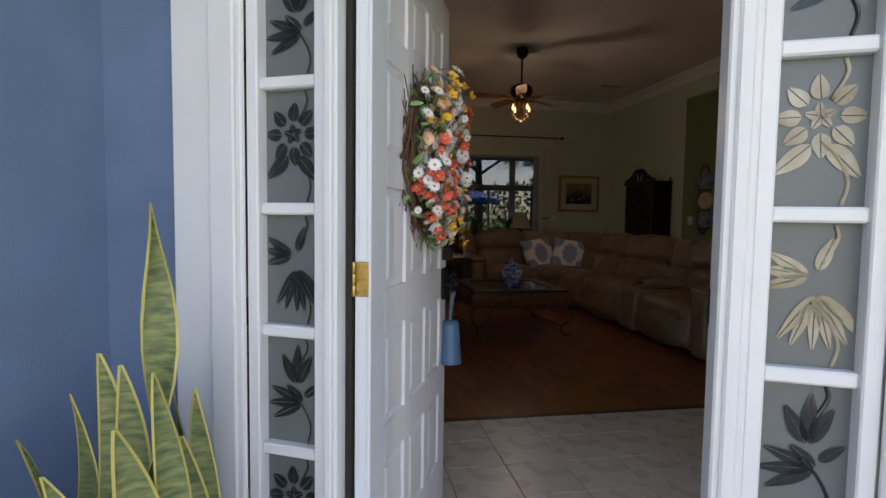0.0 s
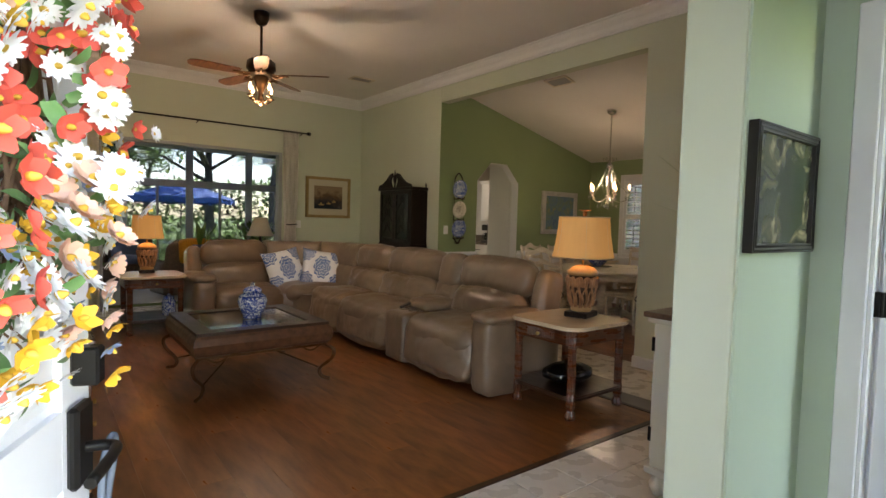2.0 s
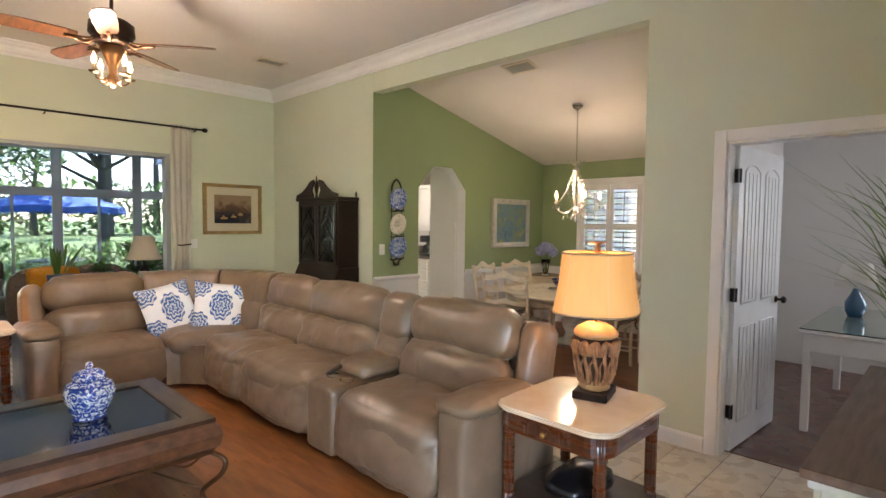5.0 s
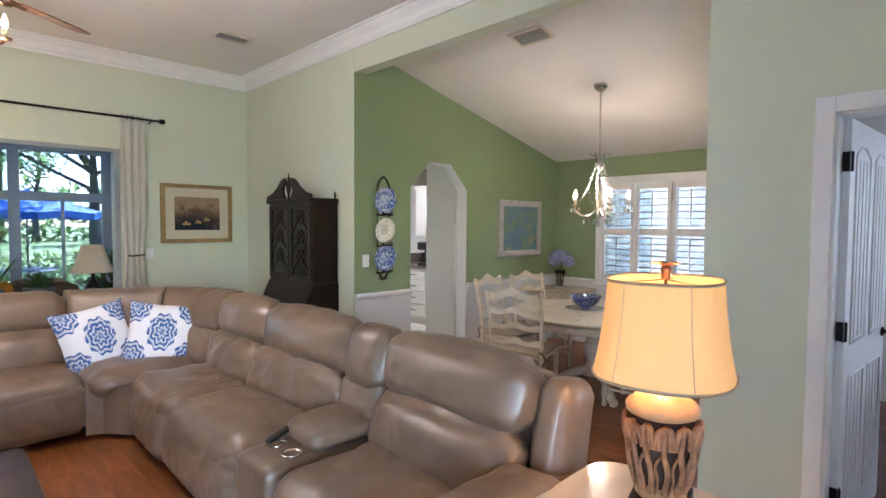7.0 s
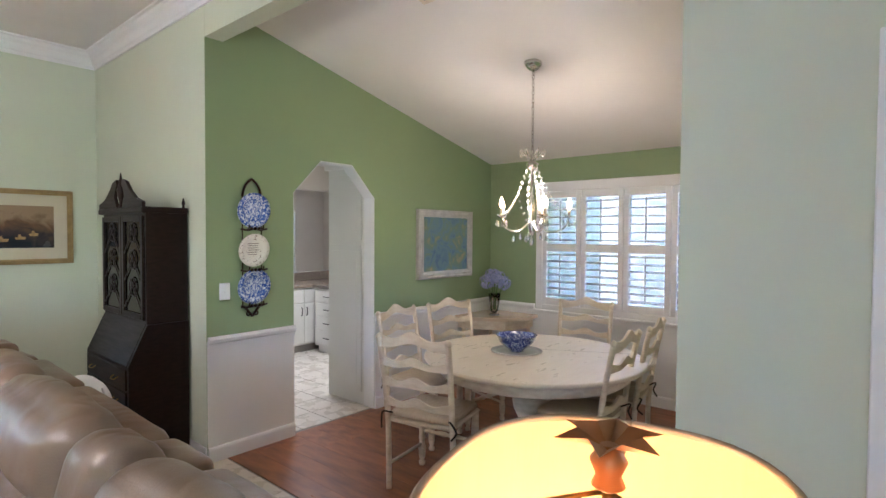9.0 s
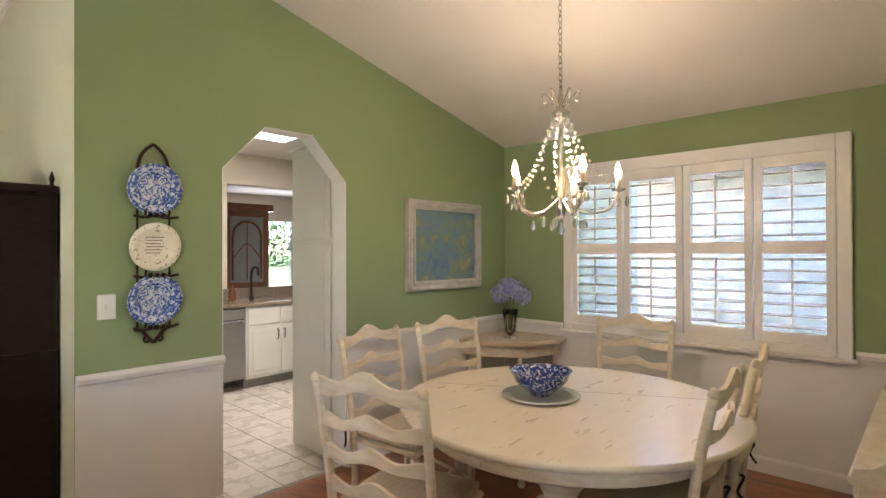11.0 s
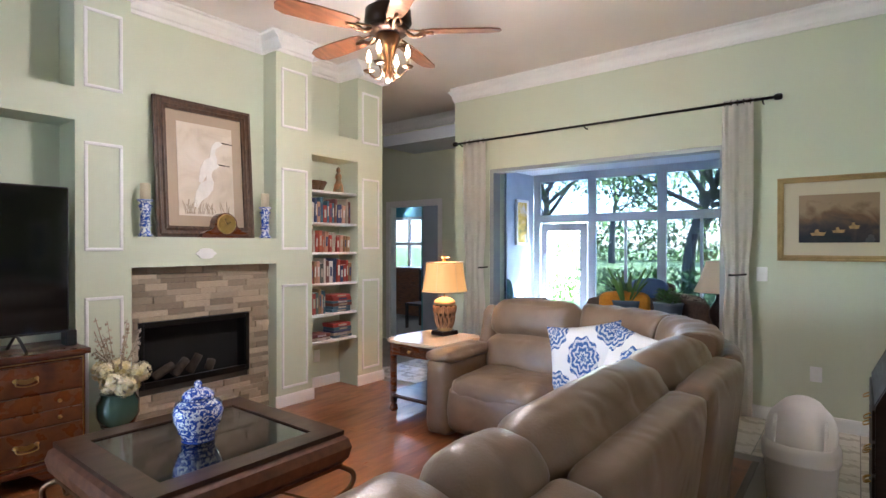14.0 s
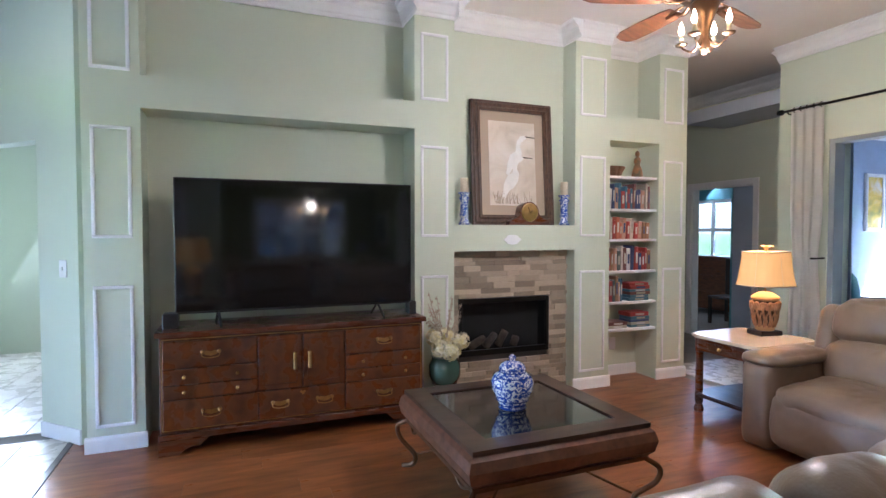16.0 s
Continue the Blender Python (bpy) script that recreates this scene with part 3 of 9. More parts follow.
# ---- entry: frame, sidelights, door ----
MUNT = [1.232 + 0.3315 * k for k in range(-3, 3)]


def sidelight(x0, x1, name):
    th = tagged(thing(name, "white sidelight with etched floral glass panes", "window", FM), kind="structure")
    bm = bmesh.new()
    box(bm, x0 - 0.035, 0.0, 0.0, x0, 0.09, 2.08, 0.004)
    box(bm, x1, 0.0, 0.0, x1 + 0.035, 0.09, 2.08, 0.004)
    box(bm, x0, 0.0, 0.0, x1, 0.09, 0.225, 0.004)
    box(bm, x0, 0.0, 2.06, x1, 0.09, 2.08, 0.004)
    part("frame", bm, TRIM, th)
    zs = [0.225] + [z for z in MUNT if 0.3 < z < 2.0] + [2.06]
    for z in zs[1:-1]:
        bm = bmesh.new()
        box(bm, x0, 0.012, z - 0.016, x1, 0.075, z + 0.016, 0.005)
        part("muntin", bm, TRIM, th)
    rr = random.Random(int(x0 * 100) + 5)
    for k, (a, b) in enumerate(zip(zs, zs[1:])):
        pane = part("pane", bx(x0, 0.042, a, x1, 0.048, b), FROST, th, "frosted grey glass pane")
        # etched stems, leaves and blossoms
        bm = bmesh.new()
        cx, w, h = (x0 + x1) / 2, x1 - x0, b - a
        a2, b2 = a + 0.02, b - 0.02
        if b2 - a2 < 0.1:
            bm.free()
            continue

        def petal(px, pz, ang, ln, wd, y=0.0385):
            # two halves on either side of a frosted vein
            ca, sa = math.cos(ang), math.sin(ang)
            for sg in (1, -1):
                pts = [(ln * 0.06, sg * 0.0012), (ln * 0.93, sg * 0.0010)]
                pts += [(ln * t, sg * wd * math.sin(math.pi * t ** 0.8) * (1 if sg > 0 else 0.85) + sg * 0.0012) for t in (0.96, 0.85, 0.72, 0.58, 0.44, 0.30, 0.18)]
                vs = []
                for u, v in pts:
                    X = px + u * ca - v * sa
                    Z = pz + u * sa + v * ca
                    vs.append((min(x1 - 0.006, max(x0 + 0.006, X)), y, min(b2, max(a2, Z))))
                if len({(round(v[0], 4), round(v[2], 4)) for v in vs}) == len(vs):
                    f = bm.faces.new([bm.verts.new(v) for v in vs])
                    f.normal_update()
                    if f.normal.y > 0:
                        f.normal_flip()
        sx = cx + 0.25 * w
        tube(bm, spline([(sx, 0.038, a2), (sx + 0.06 * w, 0.038, a + 0.2 * h), (sx - 0.08 * w, 0.038, a + 0.36 * h), (cx, 0.038, a + 0.45 * h)], 4), 0.006, 5, flat=0.25)
        tube(bm, spline([(cx + 0.1 * w, 0.038, a + 0.7 * h), (sx, 0.038, a + 0.85 * h), (sx - 0.03 * w, 0.038, b2)], 4), 0.005, 5, flat=0.25)
        if k % 3 == 0:          # open rose over two leaves
            for q in range(8):
                petal(cx + 0.030 * math.cos(0.79 * q), a + 0.60 * h + 0.030 * math.sin(0.79 * q), 0.79 * q + rr.uniform(-.15, .15), 0.17 * h, 0.052 * h)
            for q in range(5):
                petal(cx, a + 0.60 * h, 1.26 * q + 0.4, 0.09 * h, 0.026 * h)
            petal(cx - 0.01, a + 0.44 * h, radians(222), 0.30 * h, 0.060 * h)
            petal(cx + 0.01, a + 0.44 * h, radians(-48), 0.30 * h, 0.060 * h)
        elif k % 3 == 1:        # spray of long leaves and a bud
            for q, (ang, ln) in enumerate(((118, 0.30), (88, 0.36), (62, 0.30))):
                petal(cx + 0.01, a + 0.54 * h, radians(ang), ln * h, 0.050 * h)
            for ang, ln in ((160, 0.34), (185, 0.36), (208, 0.34), (138, 0.22)):
                petal(cx + 0.03, a + 0.40 * h, radians(ang), ln * h, 0.042 * h)
            petal(cx + 0.03, a + 0.44 * h, radians(40), 0.20 * h, 0.035 * h)
        else:                   # hanging bellflower
            for q in range(6):
                petal(cx + 0.01, a + 0.52 * h, radians(236 + 16 * q) + rr.uniform(-.05, .05), 0.38 * h, 0.036 * h)
            for ang in (150, 172, 196):
                petal(cx, a + 0.62 * h, radians(ang), 0.30 * h, 0.040 * h)
            petal(cx + 0.01, a + 0.64 * h, radians(70), 0.24 * h, 0.040 * h)
        # these two panes carry the caught light in the flower's colour
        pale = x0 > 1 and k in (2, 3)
        part("etched_flower", bm, ETCH_LIT if pale else ETCH, pane, "etched flower and leaves, painted pale for light caught in the glass" if pale else "clear etched flower and leaves")
    return th


FROST = mat("frosted_glass", (0.15, 0.165, 0.165), 0.35, var=0.08, scale=3, bump=0.02, spec=0.4)
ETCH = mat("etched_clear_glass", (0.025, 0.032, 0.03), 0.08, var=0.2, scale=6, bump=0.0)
# Pale copy of the clear etching: light in the glass put into its colour
ETCH_LIT = mat("pale_lit_etching", (0.50, 0.45, 0.36), 0.25, color2=(0.26, 0.20, 0.11), scale=9, bump=0.0)
sidelight(0.0, 0.168, "window_1")
sidelight(1.215, 1.385, "window_2")
bm = bmesh.new()
for x0, x1, yy0, yy1, z1 in ((-0.26, -0.035, -0.02, 0.0, 2.16), (-0.13, -0.05, -0.032, -0.02, 2.12), (0.203, 0.240, -0.012, 0.13, 2.08), (0.206, 0.230, -0.02, -0.012, 2.08),
                          (1.118, 1.18, -0.012, 0.078, 2.08), (1.135, 1.165, -0.02, -0.012, 2.08), (1.42, 1.66, -0.02, 0.0, 2.16), (1.44, 1.52, -0.032, -0.02, 2.12)):
    box(bm, x0, yy0, 0, x1, yy1, z1, 0.005, m=FM)
box(bm, -0.26, -0.02, 2.08, 1.66, 0.10, 2.16, 0.005, m=FM)
box(bm, -0.035, 0.09, 0, 0.203, 0.14, 0.22, m=FM)
structure("door_frame", bm, TRIM, "white front door frame and casing")
bm = bmesh.new()
box(bm, 0.26, -0.05, -0.03, 1.12, 0.15, 0.012, 0.006, m=FM)
structure("threshold", bm, mat("aluminium_threshold", (0.4, 0.38, 0.34), 0.4, metal=0.8), "metal door threshold")

bm = bmesh.new()
box(bm, 1.1155, 0.064, 0.985, 1.1175, 0.076, 1.065, 0.0006, m=FM)
structure("strike_plate", bm, BLACKM, "black metal strike plate on the door jamb")

# Dark strip added so the hinge gap reads as shaded
bm = bmesh.new()
box(bm, 0.2415, 0.034, 0.012, 0.2575, 0.062, 2.05, 0.003, m=FM)
structure("weatherstrip", bm, mat("dark_brown_rubber", (0.022, 0.019, 0.014), 0.8), "dark strip standing for the shade in the hinge gap")
# door leaf: x along the leaf from the hinge, y = 0 is the outer face, thickness towards +y
DW, DT, DH = 0.855, 0.045, 2.04
DM = FM @ pose(0.263, 0.048, 0.008, 0, 0, 93)
door = tagged(thing("door_1", "white panelled front door standing open inwards", "door", DM), kind="structure")
bm = bmesh.new()
box(bm, 0, -DT + 0.012, 0, DW, -0.012, DH)
part("core", bm, DOORW, door)
cols = [(0.115, 0.30), (0.355, 0.54), (0.595, 0.755)]
rows = [(0.20, 0.49), (0.60, 0.88), (1.00, 1.29), (1.38, 1.64), (1.72, 1.92)]
bm = bmesh.new()
for s0, s1 in ((-0.012, 0.0), (-DT, -DT + 0.012)):
    xs = [0] + [v for c in cols for v in c] + [DW]
    for a, b in zip(xs[::2], xs[1::2]):
        box(bm, a, s0, 0, b, s1, DH, 0.002)
    zs = [0] + [v for r in rows for v in r] + [DH]
    for c0, c1 in cols:
        for a, b in zip(zs[::2], zs[1::2]):
            box(bm, c0, s0, a, c1, s1, b)
part("stiles_and_rails", bm, DOORW, door)
for c0, c1 in cols:
    for r0, r1 in rows:
        bm = bmesh.new()
        for side in (0, 1):
            ys = (-0.012, -0.003) if side == 0 else (-DT + 0.012, -DT + 0.003)
            lo = [bm.verts.new((x, ys[0], z)) for x, z in ((c0 + 0.012, r0 + 0.012), (c1 - 0.012, r0 + 0.012), (c1 - 0.012, r1 - 0.012), (c0 + 0.012, r1 - 0.012))]
            hi = [bm.verts.new((x, ys[1], z)) for x, z in ((c0 + 0.032, r0 + 0.032), (c1 - 0.032, r0 + 0.032), (c1 - 0.032, r1 - 0.032), (c0 + 0.032, r1 - 0.032))]
            for i in range(4):
                j = (i + 1) % 4
                bm.faces.new((lo[i], lo[j], hi[j], hi[i]))
            bm.faces.new(hi)
        bmesh.ops.recalc_face_normals(bm, faces=bm.faces[:])
        part("raised_panel", bm, DOORW, door)
for z in (0.22, 0.995, 1.775):
    bm = bmesh.new()
    box(bm, -0.004, -0.039, z, -0.001, -0.004, z + 0.092, 0.001)
    box(bm, -0.006, 0.004, z, -0.003, 0.036, z + 0.092, 0.001)
    for q in range(3):
        lathe(bm, [(0.0062, z + 0.031 * q + 0.0006), (0.0066, z + 0.031 * q + 0.002), (0.0066, z + 0.031 * q + 0.029), (0.0062, z + 0.031 * q + 0.0304)], 10, m=pose(-0.007, 0, 0))
    hg = part("hinge", bm, BRASS, door, "tarnished brass hinge")
    for yy in (-0.012, -0.030, 0.019):
        for dz in (0.014, 0.046, 0.078):
            part("screw", lt([(0.0042, 0), (0.0036, 0.0016), (0.001, 0.002)], 8, m=pose(-0.004 if yy < 0 else -0.006, yy, z + dz, 0, -90, 0)), BRASS, hg)
bm = bmesh.new()
lathe(bm, [(0.032, 0), (0.032, 0.012), (0.026, 0.02), (0.012, 0.022)], 20, m=pose(DW - 0.06, 0, 1.06, -90))
box(bm, DW - 0.075, -0.04 - DT, 1.03, DW - 0.045, -DT, 1.09, 0.004)
part("deadbolt", bm, BLACKM, door, "black deadbolt")
bm = bmesh.new()
box(bm, DW - 0.09, 0, 0.87, DW - 0.03, 0.018, 1.00, 0.006)
box(bm, DW - 0.09, -DT - 0.018, 0.87, DW - 0.03, -DT, 1.00, 0.006)
tube(bm, spline([(DW - 0.06, 0.01, 0.93), (DW - 0.06, 0.055, 0.93), (DW - 0.09, 0.065, 0.928), (DW - 0.17, 0.062, 0.92)], 5), 0.009)
tube(bm, spline([(DW - 0.06, -DT - 0.01, 0.93), (DW - 0.06, -DT - 0.055, 0.93), (DW - 0.09, -DT - 0.065, 0.928), (DW - 0.17, -DT - 0.062, 0.92)], 5), 0.009)
part("lever_handle", bm, BLACKM, door, "black lever handle")

# ---- interior doors ----
def panel_door(name, label, m, w=0.86, h=2.02, knob=True):
    th = tagged(thing(name, label, "door", m), kind="structure")
    t = 0.036
    part("slab", bx(0, -t / 2, 0, w, t / 2, h, 0.002), DOORW, th)
    for s in (-1, 1):
        for x0, x1 in ((0.10, w / 2 - 0.05), (w / 2 + 0.05, w - 0.10)):
            for z0, z1, arch in ((0.18, 0.82, 0), (0.98, 1.86, 1)):
                bm = bmesh.new()
                y = s * t / 2
                pts = [(x0, z0), (x1, z0)]
                n = 8
                for i in range(n + 1):
                    u = i / n
                    pts.append((x1 + (x0 - x1) * u, z1 + (0.05 * math.sin(math.pi * (u if x0 < w / 2 else u)) if arch else 0)))
                tube(bm, [(px, y, pz) for px, pz in pts] + [(x0, y, z0)], 0.009, 5)
                for q in range(3):
                    xx = x0 + (x1 - x0) * (q + 1) / 4
                    box(bm, xx - 0.004, y - 0.004, z0 + 0.02, xx + 0.004, y + 0.004, z1 - 0.01)
                part("panel_moulding", bm, DOORW, th)
    for z in (0.22, 1.0, 1.78):
        bm = bmesh.new()
        box(bm, -0.035, -t / 2 - 0.004, z, 0.03, -t / 2, z + 0.09, 0.001)
        box(bm, -0.006, -t / 2 - 0.012, z, 0.006, t / 2 + 0.012, z + 0.09, 0.003)
        part("hinge", bm, BLACKM, th, "black hinge")
    if knob:
        bm = bmesh.new()
        for s in (-1, 1):
            lathe(bm, [(0.026, 0), (0.026, 0.008), (0.01, 0.014), (0.01, 0.035), (0.026, 0.045), (0.028, 0.058), (0.016, 0.07)], 16, m=pose(w - 0.06, s * t / 2, 0.95, -90 * s))
        part("knob", bm, BLACKM, th, "black door knob")
    return th


panel_door("door_2", "white arched-panel office door standing open", pose(XC + 0.12, 4.405, 0.01, 0, 0, -4))
panel_door("door_3", "white foyer closet door standing ajar", pose(4.11, 2.72, 0.01, 0, 0, -62), 0.74)

# ---- sectional sofa ----
sofa = thing("sectional_sofa", "taupe leather reclining sectional sofa with cup-holder console", "sofa", Matrix.Diagonal((1, 1, 0.97, 1)))
def sofa_part(name, c, size, m=None, seed=0.0, r=0.07, puff=0.03, wr=0.008, label="", n=12, pleat=0.0):
    bm = bmesh.new()
    cushion(bm, (0, 0, 0), size, r=r, puff=puff, wrinkle=wr, n=n, seed=seed, pleat=pleat)
    bmesh.ops.transform(bm, matrix=pose(*c) @ (m or Matrix()), verts=bm.verts[:])
    return part(name, bm, LEATHER, sofa, label)


def seat_unit_long(y0, y1, seed, recliner=True):
    c, w = (y0 + y1) / 2, y1 - y0 - 0.012
    sofa_part("base", (4.78, c, 0.15), (0.80, w, 0.22), seed=seed, r=0.03, puff=0.0, wr=0.003)
    sofa_part("seat", (4.60, c, 0.375), (0.62, w, 0.24), seed=seed, r=0.09, puff=0.035, wr=0.020, n=18)
    sofa_part("footrest", (4.345, c, 0.26), (0.15, w, 0.36), seed=seed + 3, r=0.07, puff=0.035, wr=0.016, n=20, pleat=0.004, m=pose(0, 0, 0, 0, 8, 0))
    sofa_part("back_lower", (4.90, c, 0.58), (0.22, w, 0.32), seed=seed + 5, r=0.09, puff=0.035, wr=0.024, n=18, m=pose(0, 0, 0, 0, 14, 0))
    sofa_part("back_upper", (5.00, c, 0.86), (0.24, w, 0.32), seed=seed + 7, r=0.10, puff=0.03, wr=0.012, m=pose(0, 0, 0, 0, 14, 0))
    sofa_part("back_shell", (5.14, c, 0.50), (0.16, w, 0.86), seed=seed + 9, r=0.05, puff=0.01, wr=0.004, m=pose(0, 0, 0, 0, 7, 0))


seat_unit_long(5.20, 6.06, 1.0)
seat_unit_long(6.40, 7.36, 2.0)
seat_unit_long(7.36, 8.10, 3.0)
# console between two seats
sofa_part("console_base", (4.64, 6.23, 0.26), (0.70, 0.32, 0.46), seed=4, r=0.04, puff=0.0, wr=0.004)
sofa_part("console_lid", (4.72, 6.23, 0.535), (0.36, 0.30, 0.11), seed=5, r=0.045, puff=0.02, wr=0.008, label="padded console lid")
sofa_part("back_upper", (5.00, 6.23, 0.84), (0.22, 0.32, 0.36), seed=6, r=0.09, puff=0.01, m=pose(0, 0, 0, 0, 14, 0))
sofa_part("back_lower", (4.94, 6.23, 0.60), (0.18, 0.32, 0.30), seed=6.4, r=0.06, puff=0.01, m=pose(0, 0, 0, 0, 14, 0))
sofa_part("back_shell", (5.14, 6.23, 0.50), (0.16, 0.32, 0.86), seed=7, r=0.05, puff=0.01, wr=0.004, m=pose(0, 0, 0, 0, 7, 0))
for dy in (-0.075, 0.075):
    bm = bmesh.new()
    lathe(bm, [(0.046, 0.0), (0.05, 0.006), (0.043, 0.007), (0.040, -0.045), (0.001, -0.046)], 20, m=pose(4.46, 6.23 + dy, 0.492), cap=False)
    part("cup_holder", bm, CHROME, sofa, "steel-rimmed cup holder")
# arm at the near end
sofa_part("arm", (4.72, 5.09, 0.31), (0.80, 0.22, 0.60), seed=8, r=0.06, puff=0.015, wr=0.006)
sofa_part("arm_pad", (4.60, 5.09, 0.615), (0.56, 0.25, 0.09), seed=9, r=0.045, puff=0.015, wr=0.012)
sofa_part("wing", (5.06, 5.12, 0.62), (0.26, 0.16, 0.66), seed=10, r=0.07, puff=0.01, m=pose(0, 0, 0, 0, 12, 0))
# corner wedge and short side
bm = bmesh.new()
pts = [(4.31, 8.10)] + [(4.06 + 1.12 * math.cos(i * math.pi / 24), 8.10 + 1.10 * math.sin(i * math.pi / 24)) for i in range(13)] + [(4.06, 8.32), (4.16, 8.28)]
prism(bm, pts, 'z', 0.04, 0.40)
part("corner_base", bm, LEATHER, sofa)
sofa_part("corner_seat", (4.52, 8.62, 0.40), (0.86, 0.80, 0.20), seed=11, r=0.09, puff=0.03, wr=0.012)


def sofa_curve(name, rx, ry, zc, h, t, tilt, seed, a0, a1, ruche=0.008):
    """A padded back swept round the corner of the sectional."""
    bm = bmesh.new()
    na, ns = 20, 28
    rings = []
    for i in range(na + 1):
        u = i / na
        a = radians(a0 + (a1 - a0) * u)
        n = Vector((math.cos(a) * ry, math.sin(a) * rx, 0)).normalized()
        b = Vector((4.06 + rx * math.cos(a), 8.10 + ry * math.sin(a), zc))
        end = 1 - 0.22 * abs(2 * u - 1) ** 8
        ring = []
        for k in range(ns):
            th = 2 * math.pi * k / ns
            c, s_ = math.cos(th), math.sin(th)
            o = math.copysign(abs(c) ** 0.55, c) * t / 2 * end
            w = math.copysign(abs(s_) ** 0.55, s_) * h / 2 * (0.94 + 0.06 * end)
            fold = ruche * (noise.noise(Vector((a * 9 + seed, th * 0.8, seed))) + 0.6 * math.sin(a * 34 + seed + 2 * noise.noise(Vector((a * 3, th, seed)))) * max(0.0, s_))
            o += math.copysign(fold, c) * abs(c)
            ring.append(bm.verts.new(b + n * (o + w * math.tan(radians(tilt))) + Vector((0, 0, w + fold * max(0.0, s_)))))
        rings.append(ring)
    for p, q in zip(rings, rings[1:]):
        for k in range(ns):
            j = (k + 1) % ns
            bm.faces.new((p[k], q[k], q[j], p[j])).smooth = True
    bm.faces.new(rings[0])
    bm.faces.new(list(reversed(rings[-1])))
    bmesh.ops.recalc_face_normals(bm, faces=bm.faces[:])
    return part(name, bm, LEATHER, sofa)


for q, (a0, a1) in enumerate(((0.6, 44.6), (45.4, 89.4))):
    sofa_curve("back_upper", 0.95, 0.91, 0.86, 0.33, 0.25, 14, 13 + 5 * q, a0, a1)
    sofa_curve("back_lower", 0.85, 0.81, 0.58, 0.34, 0.23, 14, 15 + 5 * q, a0, a1)
sofa_curve("back_shell", 1.08, 1.05, 0.50, 0.86, 0.15, 7, 31, 0.3, 89.7, 0.003)


def seat_unit_short(x0, x1, seed):
    c, w = (x0 + x1) / 2, x1 - x0 - 0.012
    sofa_part("base", (c, 8.78, 0.15), (w, 0.80, 0.22), seed=seed, r=0.03, puff=0.0, wr=0.003)
    sofa_part("seat", (c, 8.62, 0.375), (w, 0.62, 0.24), seed=seed, r=0.09, puff=0.03, wr=0.014)
    sofa_part("footrest", (c, 8.355, 0.25), (w, 0.13, 0.34), seed=seed + 3, r=0.06, puff=0.02, wr=0.01)
    sofa_part("back_lower", (c, 8.90, 0.58), (w, 0.22, 0.32), seed=seed + 5, r=0.09, puff=0.035, wr=0.014, m=pose(0, 0, 0, -14, 0, 0))
    sofa_part("back_upper", (c, 9.00, 0.86), (w, 0.24, 0.31), seed=seed + 7, r=0.10, puff=0.03, wr=0.010, m=pose(0, 0, 0, -14, 0, 0))
    sofa_part("back_shell", (c, 9.15, 0.50), (w, 0.16, 0.86), seed=seed + 9, r=0.05, puff=0.01, wr=0.004, m=pose(0, 0, 0, -7, 0, 0))


seat_unit_short(3.30, 4.06, 21.0)
sofa_part("arm", (3.19, 8.74, 0.31), (0.22, 0.86, 0.60), seed=36, r=0.06, puff=0.015)
sofa_part("arm_pad", (3.19, 8.62, 0.615), (0.25, 0.60, 0.09), seed=37, r=0.045, puff=0.015, wr=0.012)
sofa_part("wing", (3.22, 9.06, 0.62), (0.16, 0.26, 0.66), seed=38, r=0.07, puff=0.01, m=pose(0, 0, 0, -12, 0, 0))


def throw_pillow(m, seed):
    ob = link("throw_pillow", bmesh.new(), PILLOW)
    bm = bmesh.new()
    n = 16
    grid = {}
    for s in (1, -1):
        for i in range(n + 1):
            for j in range(n + 1):
                u, v = -1 + 2 * i / n, -1 + 2 * j / n
                edge = max(0.0, (1 - u ** 4) * (1 - v ** 4)) ** 0.55
                pin = 1 - 0.09 * (1 - u * u) * abs(v) ** 3
                pin2 = 1 - 0.09 * (1 - v * v) * abs(u) ** 3
                p = Vector((0.262 * u * pin2, s * 0.085 * edge, 0.255 * v * pin))
                p += Vector((0, 0.008 * s * noise.noise(Vector((u * 3 + seed, v * 3, s))), 0))
                grid[s, i, j] = bm.verts.new(p)
    for s in (1, -1):
        for i in range(n):
            for j in range(n):
                q = [grid[s, i, j], grid[s, i + 1, j], grid[s, i + 1, j + 1], grid[s, i, j + 1]]
                f = bm.faces.new(q if s < 0 else q[::-1])
                f.smooth = True
    bmesh.ops.remove_doubles(bm, verts=bm.verts[:], dist=0.002)
    bm.to_mesh(ob.data)
    bm.free()
    ob.matrix_world = m
    return tagged(ob, "square white pillow with blue medallion print on the sofa", "pillow", "throw pillows")


throw_pillow(pose(4.21, 8.70, 0.650, -20, -9, 12), 0.3)
throw_pillow(pose(4.62, 8.50, 0.655, -22, 7, -22), 4.1)

# ---- coffee table ----
ct = thing("coffee_table", "square leather-edged coffee table with inset glass and scrolled iron legs", "table", pose(3.09, 6.58, 0, 0, 0, 0))
CR = 0.495
LEATHER2 = wood_mat("brown_leather_apron", (0.15, 0.062, 0.03), (0.07, 0.028, 0.014), 0.34, 5, (4, 4, 4), 0.25)
bm = bmesh.new()
for a in range(4):
    rot = pose(0, 0, 0, 0, 0, 90 * a)
    prism(bm, [(-CR, -CR), (CR, -CR), (CR - 0.12, -CR + 0.12), (-CR + 0.12, -CR + 0.12)], 'z', 0.455, 0.478, m=rot)
part("frame_top", bm, DKWOOD, ct, "dark wood frame")
bm = bmesh.new()
box(bm, -CR + 0.118, -CR + 0.118, 0.458, CR - 0.118, CR - 0.118, 0.470, 0.002)
